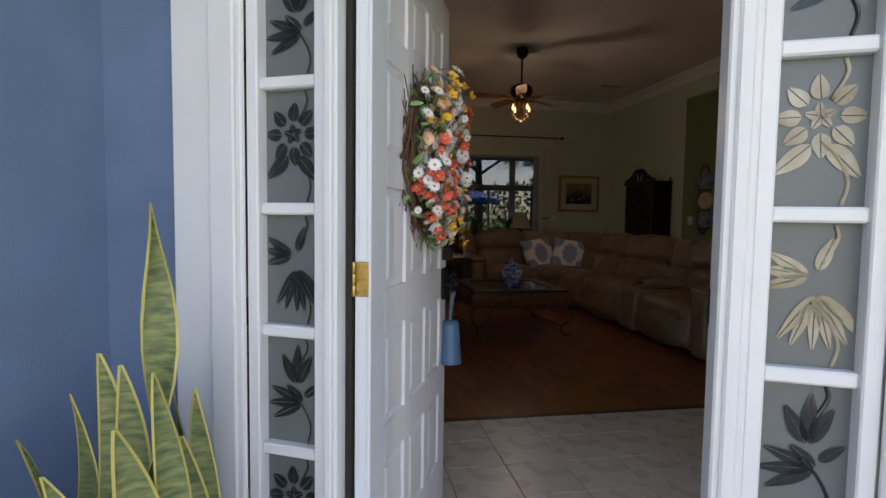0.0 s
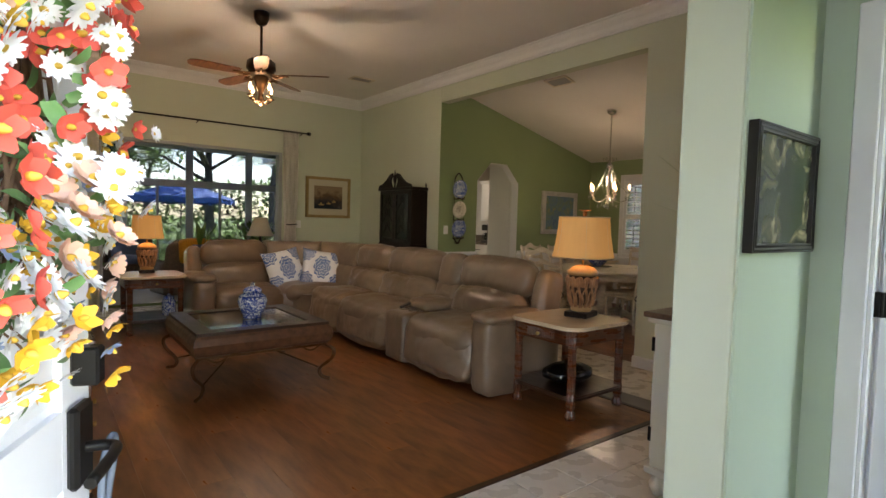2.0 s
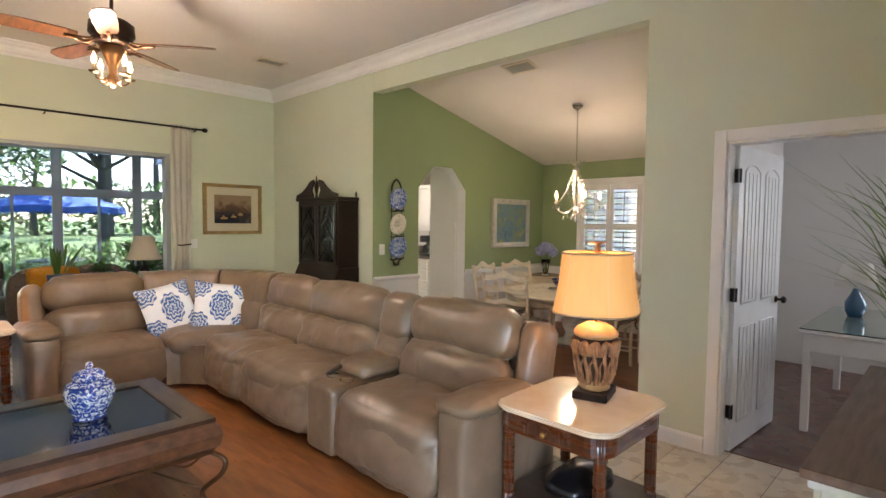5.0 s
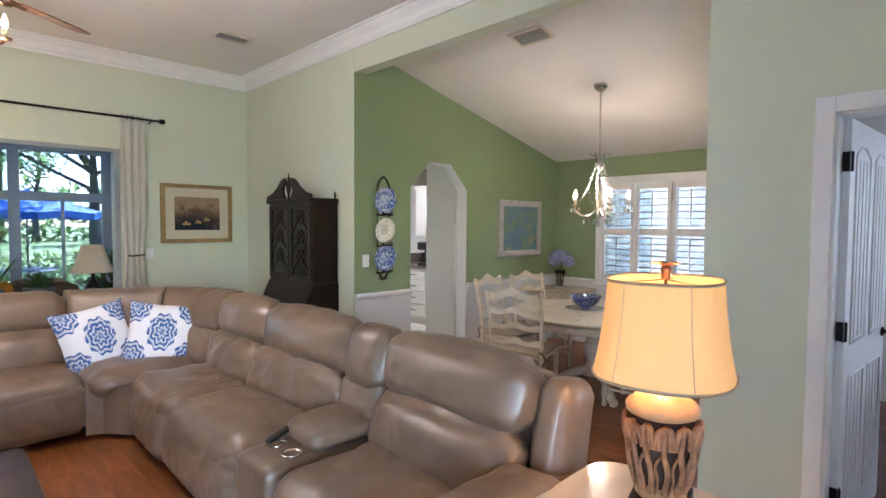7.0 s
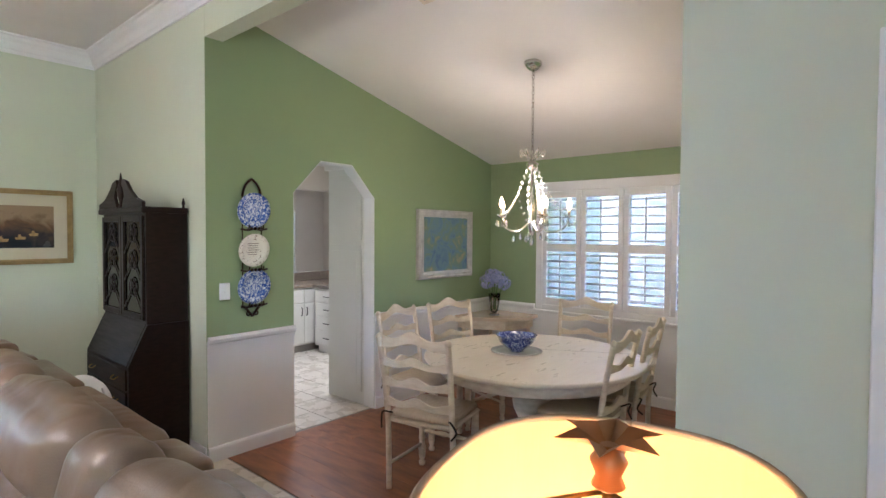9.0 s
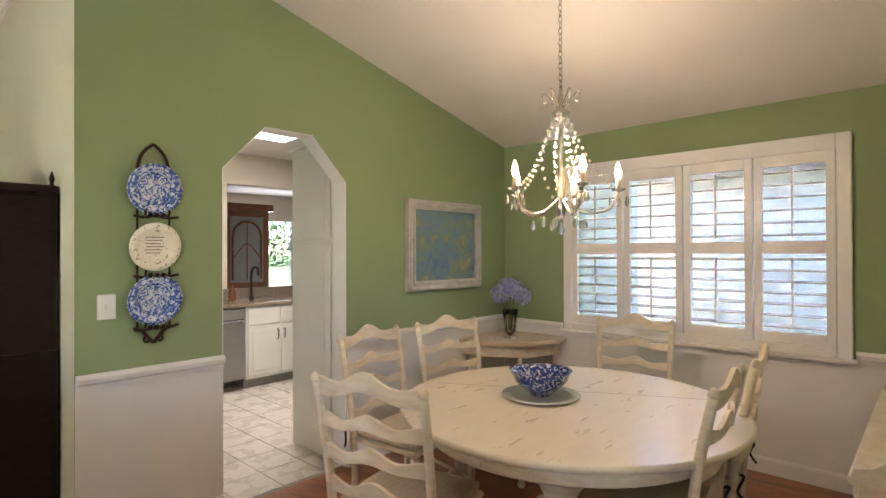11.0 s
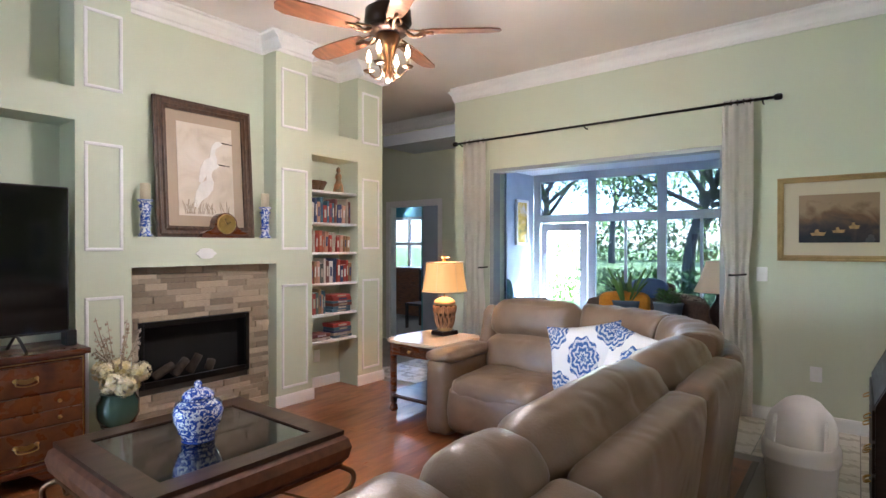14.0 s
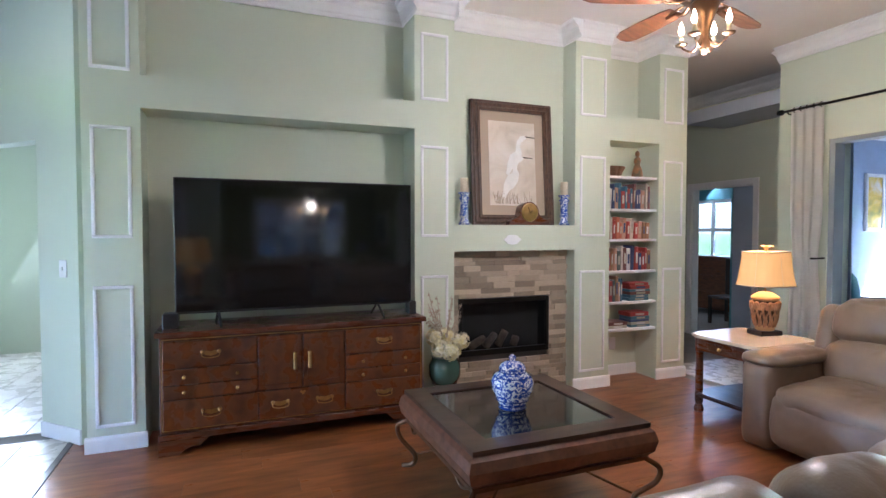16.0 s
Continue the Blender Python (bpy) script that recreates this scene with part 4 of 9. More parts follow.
part("glass_inset", bm, mat("smoked_table_glass", (0.012, 0.012, 0.011), 0.04, var=0.1, bump=0.0, coat=0.6), ct, "dark bevelled glass inset")
bm = bmesh.new()
prof = [(CR - 0.005, 0.455), (CR + 0.016, 0.435), (CR + 0.028, 0.39), (CR + 0.016, 0.335), (CR - 0.006, 0.31), (CR - 0.03, 0.305)]
lathe(bm, [(r * 1.0, z) for r, z in prof], 4, m=pose(0, 0, 0, 0, 0, 45), sq=0.0, ox=1.414, oy=1.414)
for f in bm.faces:
    f.smooth = False
part("apron", bm, LEATHER2, ct, "rounded brown leather apron")
bm = bmesh.new()
for a in range(4):
    box(bm, -CR + 0.01, -CR + 0.003, 0.288, CR - 0.01, -CR + 0.03, 0.306, m=pose(0, 0, 0, 0, 0, 90 * a))
part("lower_rail", bm, BRONZE, ct, "bronze lower rail")
for sx in (-1, 1):
    for sy in (-1, 1):
        pts = [(sx * (CR - 0.03), sy * (CR - 0.03), 0.30), (sx * (CR + 0.03), sy * (CR + 0.03), 0.255), (sx * (CR + 0.02), sy * (CR + 0.02), 0.18), (sx * (CR - 0.05), sy * (CR - 0.05), 0.09), (sx * (CR - 0.04), sy * (CR - 0.04), 0.03), (sx * (CR + 0.01), sy * (CR + 0.01), 0.012)]
        bm = bmesh.new()
        tube(bm, spline(pts, 6), 0.014, 8, rads=None)
        tube(bm, spline([(sx * (CR - 0.02), sy * (CR - 0.03), 0.315), (sx * (CR - 0.14), sy * (CR - 0.01), 0.26), (sx * (CR - 0.24), sy * (CR - 0.01), 0.305), (sx * (CR - 0.3), sy * (CR - 0.01), 0.31)], 5), 0.007, 6)
        part("leg", bm, BRONZE, ct, "scrolled bronze leg")
bm = bmesh.new()
for sx in (-1, 1):
    tube(bm, spline([(sx * (CR - 0.06), -CR + 0.06, 0.10), (sx * 0.2, -0.15, 0.20), (sx * 0.12, 0.15, 0.20), (sx * (CR - 0.06), CR - 0.06, 0.10)], 6), 0.007, 6)
part("stretcher", bm, BRONZE, ct, "curved iron stretcher")

ph = thing("phone_charger", "white phone charger with a black cable on the sofa seat", "charger", pose(4.62, 7.55, 0.484))
part("charger", bx(-0.06, -0.012, 0, 0.06, 0.012, 0.012, 0.003), TRIM, ph)
part("cable", tb(spline([(0.06, 0, 0.006), (0.11, 0.02, 0.012), (0.15, -0.02, 0.006), (0.17, -0.07, 0.006)], 5), 0.0028, 5), PLASTIC, ph, "thin black cable")

# ---- ginger jars ----
def ginger_jar(m, k, label, straight=False):
    th = thing("ginger_jar", label, "jar", m)
    if straight:
        prof = [(0.05, 0), (0.068, 0.005), (0.072, 0.02), (0.072, 0.15), (0.062, 0.175), (0.05, 0.185)]
        lid = [(0.055, 0.185), (0.056, 0.205), (0.045, 0.215), (0.014, 0.22), (0.016, 0.235), (0.004, 0.245)]
    else:
        prof = [(0.055, 0), (0.066, 0.008), (0.064, 0.03), (0.078, 0.06), (0.098, 0.12), (0.104, 0.165), (0.092, 0.205), (0.062, 0.232), (0.058, 0.245)]
        lid = [(0.066, 0.243), (0.068, 0.25), (0.056, 0.272), (0.036, 0.288), (0.012, 0.294), (0.018, 0.31), (0.014, 0.324), (0.003, 0.332)]
    part("body", lt([(r * k, z * k * (1 if straight else 0.8)) for r, z in prof], 32), BLUEWHITE, th)
    part("lid", lt([(r * k, z * k * (1 if straight else 0.8)) for r, z in lid], 32), BLUEWHITE, th)
    if not straight:
        body_ = [c for c in th.children if c.name.startswith("body")][0]
        for r, z in ((0.0665, 0.012), (0.0655, 0.032), (0.079, 0.062), (0.093, 0.204), (0.066, 0.230)):
            part("glaze_band", tb([(r * k * math.cos(a), r * k * math.sin(a), z * k * 0.8) for a in [i * math.pi / 20 for i in range(41)]], 0.0028 * k, 5), COBALT, body_, "cobalt blue painted band")
    return th


COBALT = mat("cobalt_band_glaze", (0.025, 0.06, 0.30), 0.15, var=0.2, scale=60, bump=0.0, coat=0.5)
ginger_jar(pose(3.12, 6.54, 0.472), 1.13, "blue and white porcelain ginger jar on the coffee table")
ginger_jar(pose(2.90, 8.78, 0.166), 1.0, "small blue and white lidded jar on the table shelf", True)

# ---- end tables ----
def end_table(m, label):
    th = thing("end_table", label, "table", m, "end tables")
    def slab(z0, z1, k):
        pts = []
        for a, b in ((1, 1), (-1, 1), (-1, -1), (1, -1)):
            for i in range(6):
                ang = math.atan2(b, a) - math.pi / 4 + (math.pi / 2) * i / 5
                pts.append((a * (0.32 - 0.10) * k + 0.10 * k * math.cos(ang), b * (0.30 - 0.10) * k + 0.10 * k * math.sin(ang)))
        bm = bmesh.new()
        # gently bowed edges
        out = []
        for (x, y) in pts:
            out.append((x * (1 + 0.05 * (1 - (y / 0.3) ** 2)), y * (1 + 0.05 * (1 - (x / 0.32) ** 2))))
        prism(bm, out, 'z', z0, z1)
        bmesh.ops.bevel(bm, geom=[e for e in bm.edges if abs(e.verts[0].co.z - e.verts[1].co.z) < 1e-5], offset=min(0.008, (z1 - z0) / 3), segments=2, affect='EDGES')
        return bm
    part("top", slab(0.605, 0.63, 1.05), MARBLE, th, "cream marble top")
    part("apron", slab(0.50, 0.605, 0.95), MAHOG, th)
    part("shelf", slab(0.13, 0.16, 0.95), DKWOOD, th)
    bm = bmesh.new()
    box(bm, -0.315, -0.13, 0.515, -0.30, 0.13, 0.59, 0.004)
    for k in range(16):
        box(bm, -0.322, -0.12 + k * 0.0155, 0.525, -0.314, -0.112 + k * 0.0155, 0.58, 0.002)
    dr_ = part("drawer", bm, MAHOG, th, "reeded drawer front")
    part("knob", lt([(0.006, 0), (0.007, 0.012), (0.014, 0.018), (0.012, 0.028), (0.002, 0.03)], 12, m=pose(-0.322, 0, 0.55, 0, -90, 0)), BRASS, dr_)
    for a in (-1, 1):
        for b in (-1, 1):
            prof = [(0.03, 0.0), (0.036, 0.02), (0.03, 0.05), (0.022, 0.06), (0.026, 0.075), (0.03, 0.08), (0.03, 0.16), (0.025, 0.165), (0.027, 0.18), (0.027, 0.48), (0.031, 0.49), (0.031, 0.605)]
            bm = bmesh.new()
            lathe(bm, prof, 60, m=pose(a * 0.265, b * 0.245, 0), flute=0.07)
            part("leg", bm, MAHOG, th, "reeded turned leg")
    return th


end_table(pose(4.82, 4.66, 0, 0, 0, 0), "marble-topped mahogany end table with a lower shelf beside the sofa")
end_table(pose(2.74, 8.86, 0, 0, 0, 90), "marble-topped mahogany end table by the curtain")


# ---- table lamps ----
def shade_mat(name, color, em):
    m = mat(name, color, 0.85, var=0.06, scale=30, bump=0.25, bscale=90, stretch=(1, 1, 0.05), spec=0.1)
    b = m.node_tree.nodes["Principled BSDF"]
    b.inputs["Emission Color"].default_value = (1.0, 0.44, 0.10, 1)
    b.inputs["Emission Strength"].default_value = em
    return m


SHADE_LIT = shade_mat("lit_pleated_shade", (0.62, 0.40, 0.19), 0.0095)
SHADE_OFF = mat("beige_pleated_shade", (0.55, 0.46, 0.34), 0.9, var=0.08, bump=0.2, bscale=80)
CARVED = mat("carved_terracotta_resin", (0.40, 0.20, 0.095), 0.5, color2=(0.17, 0.075, 0.035), scale=22, bump=0.5, bscale=45)


# Solid lamp core coloured dark to give the shade in the carving's holes
HOLLOW_SHADE = mat("dark_lamp_hollow", (0.05, 0.022, 0.012), 0.8)
TANR = mat("tan_resin", (0.52, 0.31, 0.14), 0.42, var=0.25, scale=14, bump=0.1)
TAUPE = mat("taupe_binding", (0.35, 0.27, 0.18), 0.8)


def table_lamp(m, label, k=1.0, lit=True, wide=1.0):
    th = thing("table_lamp", label, "lamp", m, "lit table lamps")
    part("base", bx(-0.095 * k, -0.075 * k, 0, 0.095 * k, 0.075 * k, 0.035 * k, 0.005), BLACKW, th, "black block base")
    z = 0.035 * k
    prof = [(0.055, 0), (0.062, 0.01), (0.058, 0.03), (0.072, 0.07), (0.082, 0.15), (0.085, 0.2), (0.078, 0.235), (0.088, 0.24), (0.09, 0.255), (0.075, 0.27), (0.045, 0.285), (0.02, 0.29)]
    body = part("body", lt([(r * k, z + h * k) for r, h in prof], 28), HOLLOW_SHADE, th, "core painted dark for the shade behind the carving")
    part("cap", lt([(r * k, z + h * k) for r, h in ((0.078, 0.228), (0.094, 0.236), (0.097, 0.250), (0.090, 0.262), (0.070, 0.278), (0.045, 0.290), (0.02, 0.296))], 28), TANR, th, "smooth tan cap")
    part("foot_ring", lt([(r * k, z + h * k) for r, h in ((0.060, 0.0), (0.068, 0.008), (0.066, 0.022), (0.070, 0.032), (0.064, 0.042))], 28), TANR, th, "smooth tan foot ring")
    bm = bmesh.new()
    rr = random.Random(7)
    for a in range(13):
        t = 2 * math.pi * a / 13
        def P3(dt, zz, rad):
            return (rad * k * math.cos(t + dt), rad * k * math.sin(t + dt), z + zz * k)
        tube(bm, spline([P3(0, 0.03, 0.066), P3(0.1, 0.09, 0.083), P3(-0.05, 0.15, 0.09), P3(0.03, 0.20, 0.092)], 4), 0.0085 * k, 6)
        for q in range(5):
            an = rr.uniform(-0.45, 0.45)
            tube(bm, spline([P3(0, 0.19, 0.09), P3(an * 0.6, 0.225 - abs(an) * 0.04, 0.099), P3(an, 0.20 - 0.05 * abs(an), 0.098), P3(an * 1.2, 0.16, 0.092)], 3), 0.0075 * k, 5)
        tube(bm, spline([P3(0.2, 0.03, 0.066), P3(0.28, 0.07, 0.08), P3(0.22, 0.11, 0.088), P3(0.34, 0.14, 0.09)], 3), 0.005 * k, 4)
    part("carved_palm_band", bm, CARVED, body, "openwork carved palm trees")
    bm = bmesh.new()
    tube(bm, [(0, 0, z + 0.28 * k), (0, 0, z + 0.60 * k)], 0.006)
    for t in range(3):
        a = 2 * math.pi * t / 3
        tube(bm, [(0, 0, z + 0.60 * k), (0.158 * k * wide * math.cos(a), 0.132 * k * wide * math.sin(a), z + 0.59 * k)], 0.0025, 5)
    part("harp", bm, BRASS, th)
    # shade: rounded-rectangle, flared
    bm = bmesh.new()
    z0, z1 = z + 0.345 * k, z + 0.60 * k
    nseg = 72
    rings = []
    for i in range(9):
        t = i / 8
        fl = 1.0 - 0.10 * t + 0.11 * (1 - t) ** 2.4
        ring = []
        for j in range(nseg):
            a = 2 * math.pi * j / nseg
            kx = 0.178 * k * wide * fl * (abs(math.cos(a)) ** 2.6 + abs(math.sin(a)) ** 2.6) ** (-1 / 2.6)
            pl = 1 + 0.004 * (1 if j % 2 else -1)
            ring.append(bm.verts.new((kx * math.cos(a) * pl, 0.86 * kx * math.sin(a) * pl, z0 + (z1 - z0) * t)))
        rings.append(ring)
    for a, b in zip(rings, rings[1:]):
        for j in range(nseg):
            q = (j + 1) % nseg
            bm.faces.new((a[j], a[q], b[q], b[j])).smooth = True
    shade = part("shade", bm, SHADE_LIT if lit else SHADE_OFF, th, "pleated cream fabric shade")
    for a in (0.52, 2.62, 3.67, 5.76, 1.57, 4.71):
        pts = []
        for i in range(9):
            t = i / 8
            kx = 0.179 * k * wide * (1.0 - 0.10 * t + 0.11 * (1 - t) ** 2.4) * (abs(math.cos(a)) ** 2.6 + abs(math.sin(a)) ** 2.6) ** (-1 / 2.6)
            pts.append((kx * math.cos(a), 0.86 * kx * math.sin(a), z0 + (z1 - z0) * t))
        part("seam", tb(pts, 0.0013, 5), SHADE_OFF, shade)
    for t, fl in ((0.0, 1.11), (1.0, 0.90)):
        bm = bmesh.new()
        pts = []
        for j in range(49):
            a = 2 * math.pi * j / 48
            kx = 0.178 * k * wide * fl * (abs(math.cos(a)) ** 2.6 + abs(math.sin(a)) ** 2.6) ** (-1 / 2.6)
            pts.append((kx * math.cos(a), 0.86 * kx * math.sin(a), z0 + (z1 - z0) * t))
        tube(bm, pts, 0.005, 5)
        part("binding", bm, TAUPE, shade)
    bm = bmesh.new()
    lathe(bm, [(0.006, 0), (0.016, 0.006), (0.012, 0.016), (0.018, 0.03), (0.008, 0.045)], 12, m=pose(0, 0, z + 0.60 * k))
    for t in range(6):
        a = 2 * math.pi * t / 6
        vs = [bm.verts.new(Vector((0, 0, z + 0.635 * k)) + Vector((rx * math.cos(a) - ry * math.sin(a), rx * math.sin(a) + ry * math.cos(a), h))) for rx, ry, h in ((0, 0, 0), (0.026, 0.015, 0.016), (0.054, 0, 0.012), (0.026, -0.015, 0.016))]
        bm.faces.new(vs)
    part("finial", bm, mat("bronze_leaf_finial", (0.32, 0.14, 0.05), 0.4, metal=0.7), th, "leaf-shaped finial")
    if lit:
        part("bulb", lt([(0.012, 0), (0.014, 0.02), (0.03, 0.06), (0.028, 0.08), (0.003, 0.095)], 14, m=pose(0, 0, z + 0.40 * k)), glow("warm_bulb", (1, 0.62, 0.28), 0.4), th, "lit bulb")
    return th


table_lamp(pose(4.945, 4.66, 0.63, 0, 0, 15), "lit carved-palm table lamp on the end table by the sofa", 1.16, wide=1.05)
point_lamp("lamp_light", (4.95, 4.67, 0.63 + 0.56), 0.3, (1.0, 0.60, 0.28), 0.04)
table_lamp(pose(2.72, 9.03, 0.63, 0, 0, 80), "lit carved-palm table lamp on the far end table", 1.03)
point_lamp("lamp_light", (2.72, 9.03, 0.63 + 0.56), 0.5, (1.0, 0.60, 0.28), 0.04)

# ---- credenza and television ----
cr = thing("credenza", "dark burl walnut credenza with brass pulls under the television", "cabinet", pose(1.885, 4.665, 0))
CL, CDp, CH = 1.80, 0.47, 0.80     # length along y, depth towards -x
bm = bmesh.new()
box(bm, -CDp, 0.01, 0.11, -0.012, CL - 0.01, CH - 0.035, 0.003)
part("carcass", bm, MAHOG, cr)
part("top", bx(-CDp - 0.005, -0.012, CH - 0.035, 0.022, CL + 0.012, CH, 0.008, 2), MAHOG, cr)
bm = bmesh.new()
box(bm, -0.02, 0.0, 0.10, 0.012, CL, 0.14, 0.004)
for y0, y1, s in ((0.0, 0.30, 1), (CL - 0.30, CL, -1)):
    pts = [(y0 if s > 0 else y1, 0.10), (y0 if s > 0 else y1, 0.0)]
    a = y0 if s > 0 else y1
    pts += [(a + s * 0.12, 0.0), (a + s * 0.15, 0.03), (a + s * 0.20, 0.05), (a + s * 0.24, 0.045), (a + s * 0.30, 0.10)]
    prism(bm, pts, 'x', -0.02, 0.01)
    box(bm, -CDp, a if s > 0 else a - 0.02, 0.0, -0.02, a + 0.02 if s > 0 else a, 0.11)
part("plinth", bm, MAHOG, cr, "bracket-footed plinth")
bm = bmesh.new()
for z in (0.155, 0.745):
    box(bm, -0.012, 0.02, z, -0.006, CL - 0.02, z + 0.006)
for y in (0.02, CL - 0.026):
    box(bm, -0.012, y, 0.161, -0.006, y + 0.006, 0.745)
part("brass_inlay", bm, BRASS, cr)


def bail(parent, y, z, w=0.09):
    bm = bmesh.new()
    tube(bm, spline([(0.02, y - w / 2, z + 0.012), (0.032, y - w / 2, z - 0.012), (0.034, y, z - 0.022), (0.032, y + w / 2, z - 0.012), (0.02, y + w / 2, z + 0.012)], 4), 0.0035, 6)
    for s in (-1, 1):
        lathe(bm, [(0.014, 0), (0.012, 0.006), (0.003, 0.01)], 10, m=pose(0.008, y + s * w / 2, z + 0.012, 0, 90, 0))
    prism(bm, [(y - 0.05, z + 0.006), (y - 0.03, z - 0.008), (y, z - 0.014), (y + 0.03, z - 0.008), (y + 0.05, z + 0.006), (y + 0.03, z + 0.022), (y, z + 0.014), (y - 0.03, z + 0.022)], 'x', 0.0075, 0.0105)
    part("bail_pull", bm, BRASS, parent, "brass bail pull")


def knobs(parent, ys, z):
    for y in ys:
        part("knob", lt([(0.005, 0), (0.005, 0.01), (0.012, 0.016), (0.011, 0.024), (0.002, 0.027)], 12, m=pose(0.008, y, z, 0, 90, 0)), BRASS, parent, "small brass knob")


def drawer(y0, y1, z0, z1, parent, burl=True):
    return part("drawer", bx(-0.012, y0, z0, 0.008, y1, z1, 0.003), BURL if burl else MAHOG, parent, "walnut drawer front")


for y0, y1 in ((0.03, 0.60), (1.20, 1.77)):
    c = (y0 + y1) / 2
    d = drawer(y0, y1, 0.565, 0.735, cr)
    bail(d, c, 0.645, 0.10)
    for z0, z1 in ((0.455, 0.555), (0.365, 0.450)):
        d = drawer(y0, y1, z0, z1, cr)
        knobs(d, (c - 0.16, c + 0.16), (z0 + z1) / 2)
    d = drawer(y0, y1, 0.165, 0.355, cr)
    bail(d, c, 0.26, 0.10)
for y0, y1, s in ((0.61, 0.895, 1), (0.905, 1.19, -1)):
    d = part("cabinet_door", bx(-0.012, y0, 0.365, 0.008, y1, 0.735, 0.003), BURL, cr, "burl veneer cabinet door")
    bm = bmesh.new()
    for a, b, c2, e2 in ((y0 + 0.03, 0.395, y1 - 0.03, 0.403), (y0 + 0.03, 0.697, y1 - 0.03, 0.705), (y0 + 0.03, 0.403, y0 + 0.038, 0.697), (y1 - 0.038, 0.403, y1 - 0.03, 0.697)):
        box(bm, 0.008, a, b, 0.011, c2, e2)
    part("moulding", bm, MAHOG, d)
    yy = y1 - 0.045 if s > 0 else y0 + 0.045
    part("pull_plate", bx(0.008, yy - 0.012, 0.49, 0.02, yy + 0.012, 0.61, 0.004), BRASS, d, "tall brass pull plate")
d = drawer(0.61, 1.19, 0.165, 0.355, cr)
bail(d, 0.75, 0.26, 0.10)
bail(d, 1.05, 0.26, 0.10)
bm = bmesh.new()
prism(bm, [(0.88, 0.33), (0.90, 0.305), (0.92, 0.33), (0.91, 0.338), (0.90, 0.33), (0.89, 0.338)], 'x', 0.008, 0.012)
part("escutcheon", bm, BRASS, d, "heart-shaped brass escutcheon")

tv = thing("television", "large black flat-screen television on two feet on the credenza", "television", pose(1.74, 5.585, 0.80))
part("bezel", bx(-0.045, -0.825, 0.09, 0.0, 0.825, 1.005, 0.004), PLASTIC, tv)
part("screen", bx(0.0, -0.817, 0.106, 0.002, 0.817, 0.997), TV, tv, "glossy dark screen")
for y in (-0.56, 0.56):
    bm = bmesh.new()
    tube(bm, [(0.10, y + 0.02, 0.006), (-0.02, y, 0.105), (-0.13, y - 0.02, 0.006)], 0.009, 6)
    part("foot", bm, PLASTIC, tv)
spk = thing("speaker", "small black speaker box on the credenza", "speaker", pose(1.72, 4.73, 0.80))
part("cabinet", bx(-0.06, -0.045, 0, 0.06, 0.05, 0.10, 0.006), PLASTIC, spk)
spk = thing("speaker", "small black box at the end of the credenza", "speaker", pose(1.70, 6.42, 0.80))
part("cabinet", bx(-0.05, -0.03, 0, 0.05, 0.03, 0.10, 0.006), PLASTIC, spk)
# ---- fireplace ----
SX = XB + 0.17
STONE = mat("stacked_stone", (0.47, 0.39, 0.29), 0.8, color2=(0.31, 0.245, 0.175), scale=11, bump=0.5, bscale=50, objrand=0.38)
GROUTD = mat("dark_stone_joint", (0.10, 0.09, 0.08), 0.9)
FY0, FY1, FZ0, FZ1 = 6.90, 7.79, 0.37, 0.865
bm = bmesh.new()
wall_boxes(bm, 'x', XB + 0.10, SX - 0.012, P[1][1], P[2][0], 0, 1.28, [(FY0, FY1, FZ0, FZ1)])
surround = structure("fireplace_surround", bm, GROUTD, "stacked stone fireplace surround in grey and tan")
rs = random.Random(11)
stone_me = [mesh_of("stone", bx(0, -0.5, -0.5, 1, 0.5, 0.5), STONE)]
z = 0.012
row = 0
while z < 1.275:
    h = min(rs.choice([0.036, 0.045, 0.052]), 1.279 - z)
    y = P[1][1] + 0.002 - rs.random() * 0.12
    while y < P[2][0] - 0.005:
        w = rs.uniform(0.10, 0.30)
        a, b = max(y, P[1][1] + 0.002), min(y + w, P[2][0] - 0.002)
        spans = [(a, b)]
        if z + h > FZ0 and z < FZ1:
            spans = [(a, min(b, FY0)), (max(a, FY1), b)]
        for s0, s1 in spans:
            if s1 - s0 > 0.012:
                d = rs.uniform(0.012, 0.034)
                piece("stone", stone_me[0], surround, Matrix.Translation((SX - 0.012, (s0 + s1) / 2, z + h / 2)) @ Matrix.Diagonal((d, s1 - s0 - 0.003, h - 0.003, 1)))
        y += w
    z += h
fb = thing("fireplace_insert", "black firebox with ceramic logs behind glass", "fireplace", pose(0, 0, 0))
bm = bmesh.new()
for a in ((SX - 0.004, FY0, FZ0, SX + 0.024, FY0 + 0.035, FZ1), (SX - 0.004, FY1 - 0.035, FZ0, SX + 0.024, FY1, FZ1), (SX - 0.004, FY0 + 0.035, FZ0, SX + 0.024, FY1 - 0.035, FZ0 + 0.05), (SX - 0.004, FY0 + 0.035, FZ1 - 0.04, SX + 0.024, FY1 - 0.035, FZ1)):
    box(bm, *a, 0.003)
part("metal_frame", bm, BLACKM, fb)
bm = bmesh.new()
box(bm, XB + 0.003, FY0 + 0.002, FZ0 + 0.002, XB + 0.02, FY1 - 0.002, FZ1 - 0.002)
for zz in (FZ0 + 0.002, FZ1 - 0.012):
    box(bm, XB + 0.02, FY0 + 0.002, zz, SX - 0.03, FY1 - 0.002, zz + 0.01)
for yy in (FY0 + 0.002, FY1 - 0.012):
    box(bm, XB + 0.02, yy, FZ0 + 0.012, SX - 0.03, yy + 0.01, FZ1 - 0.012)
part("liner", bm, SOFA_DK, fb)
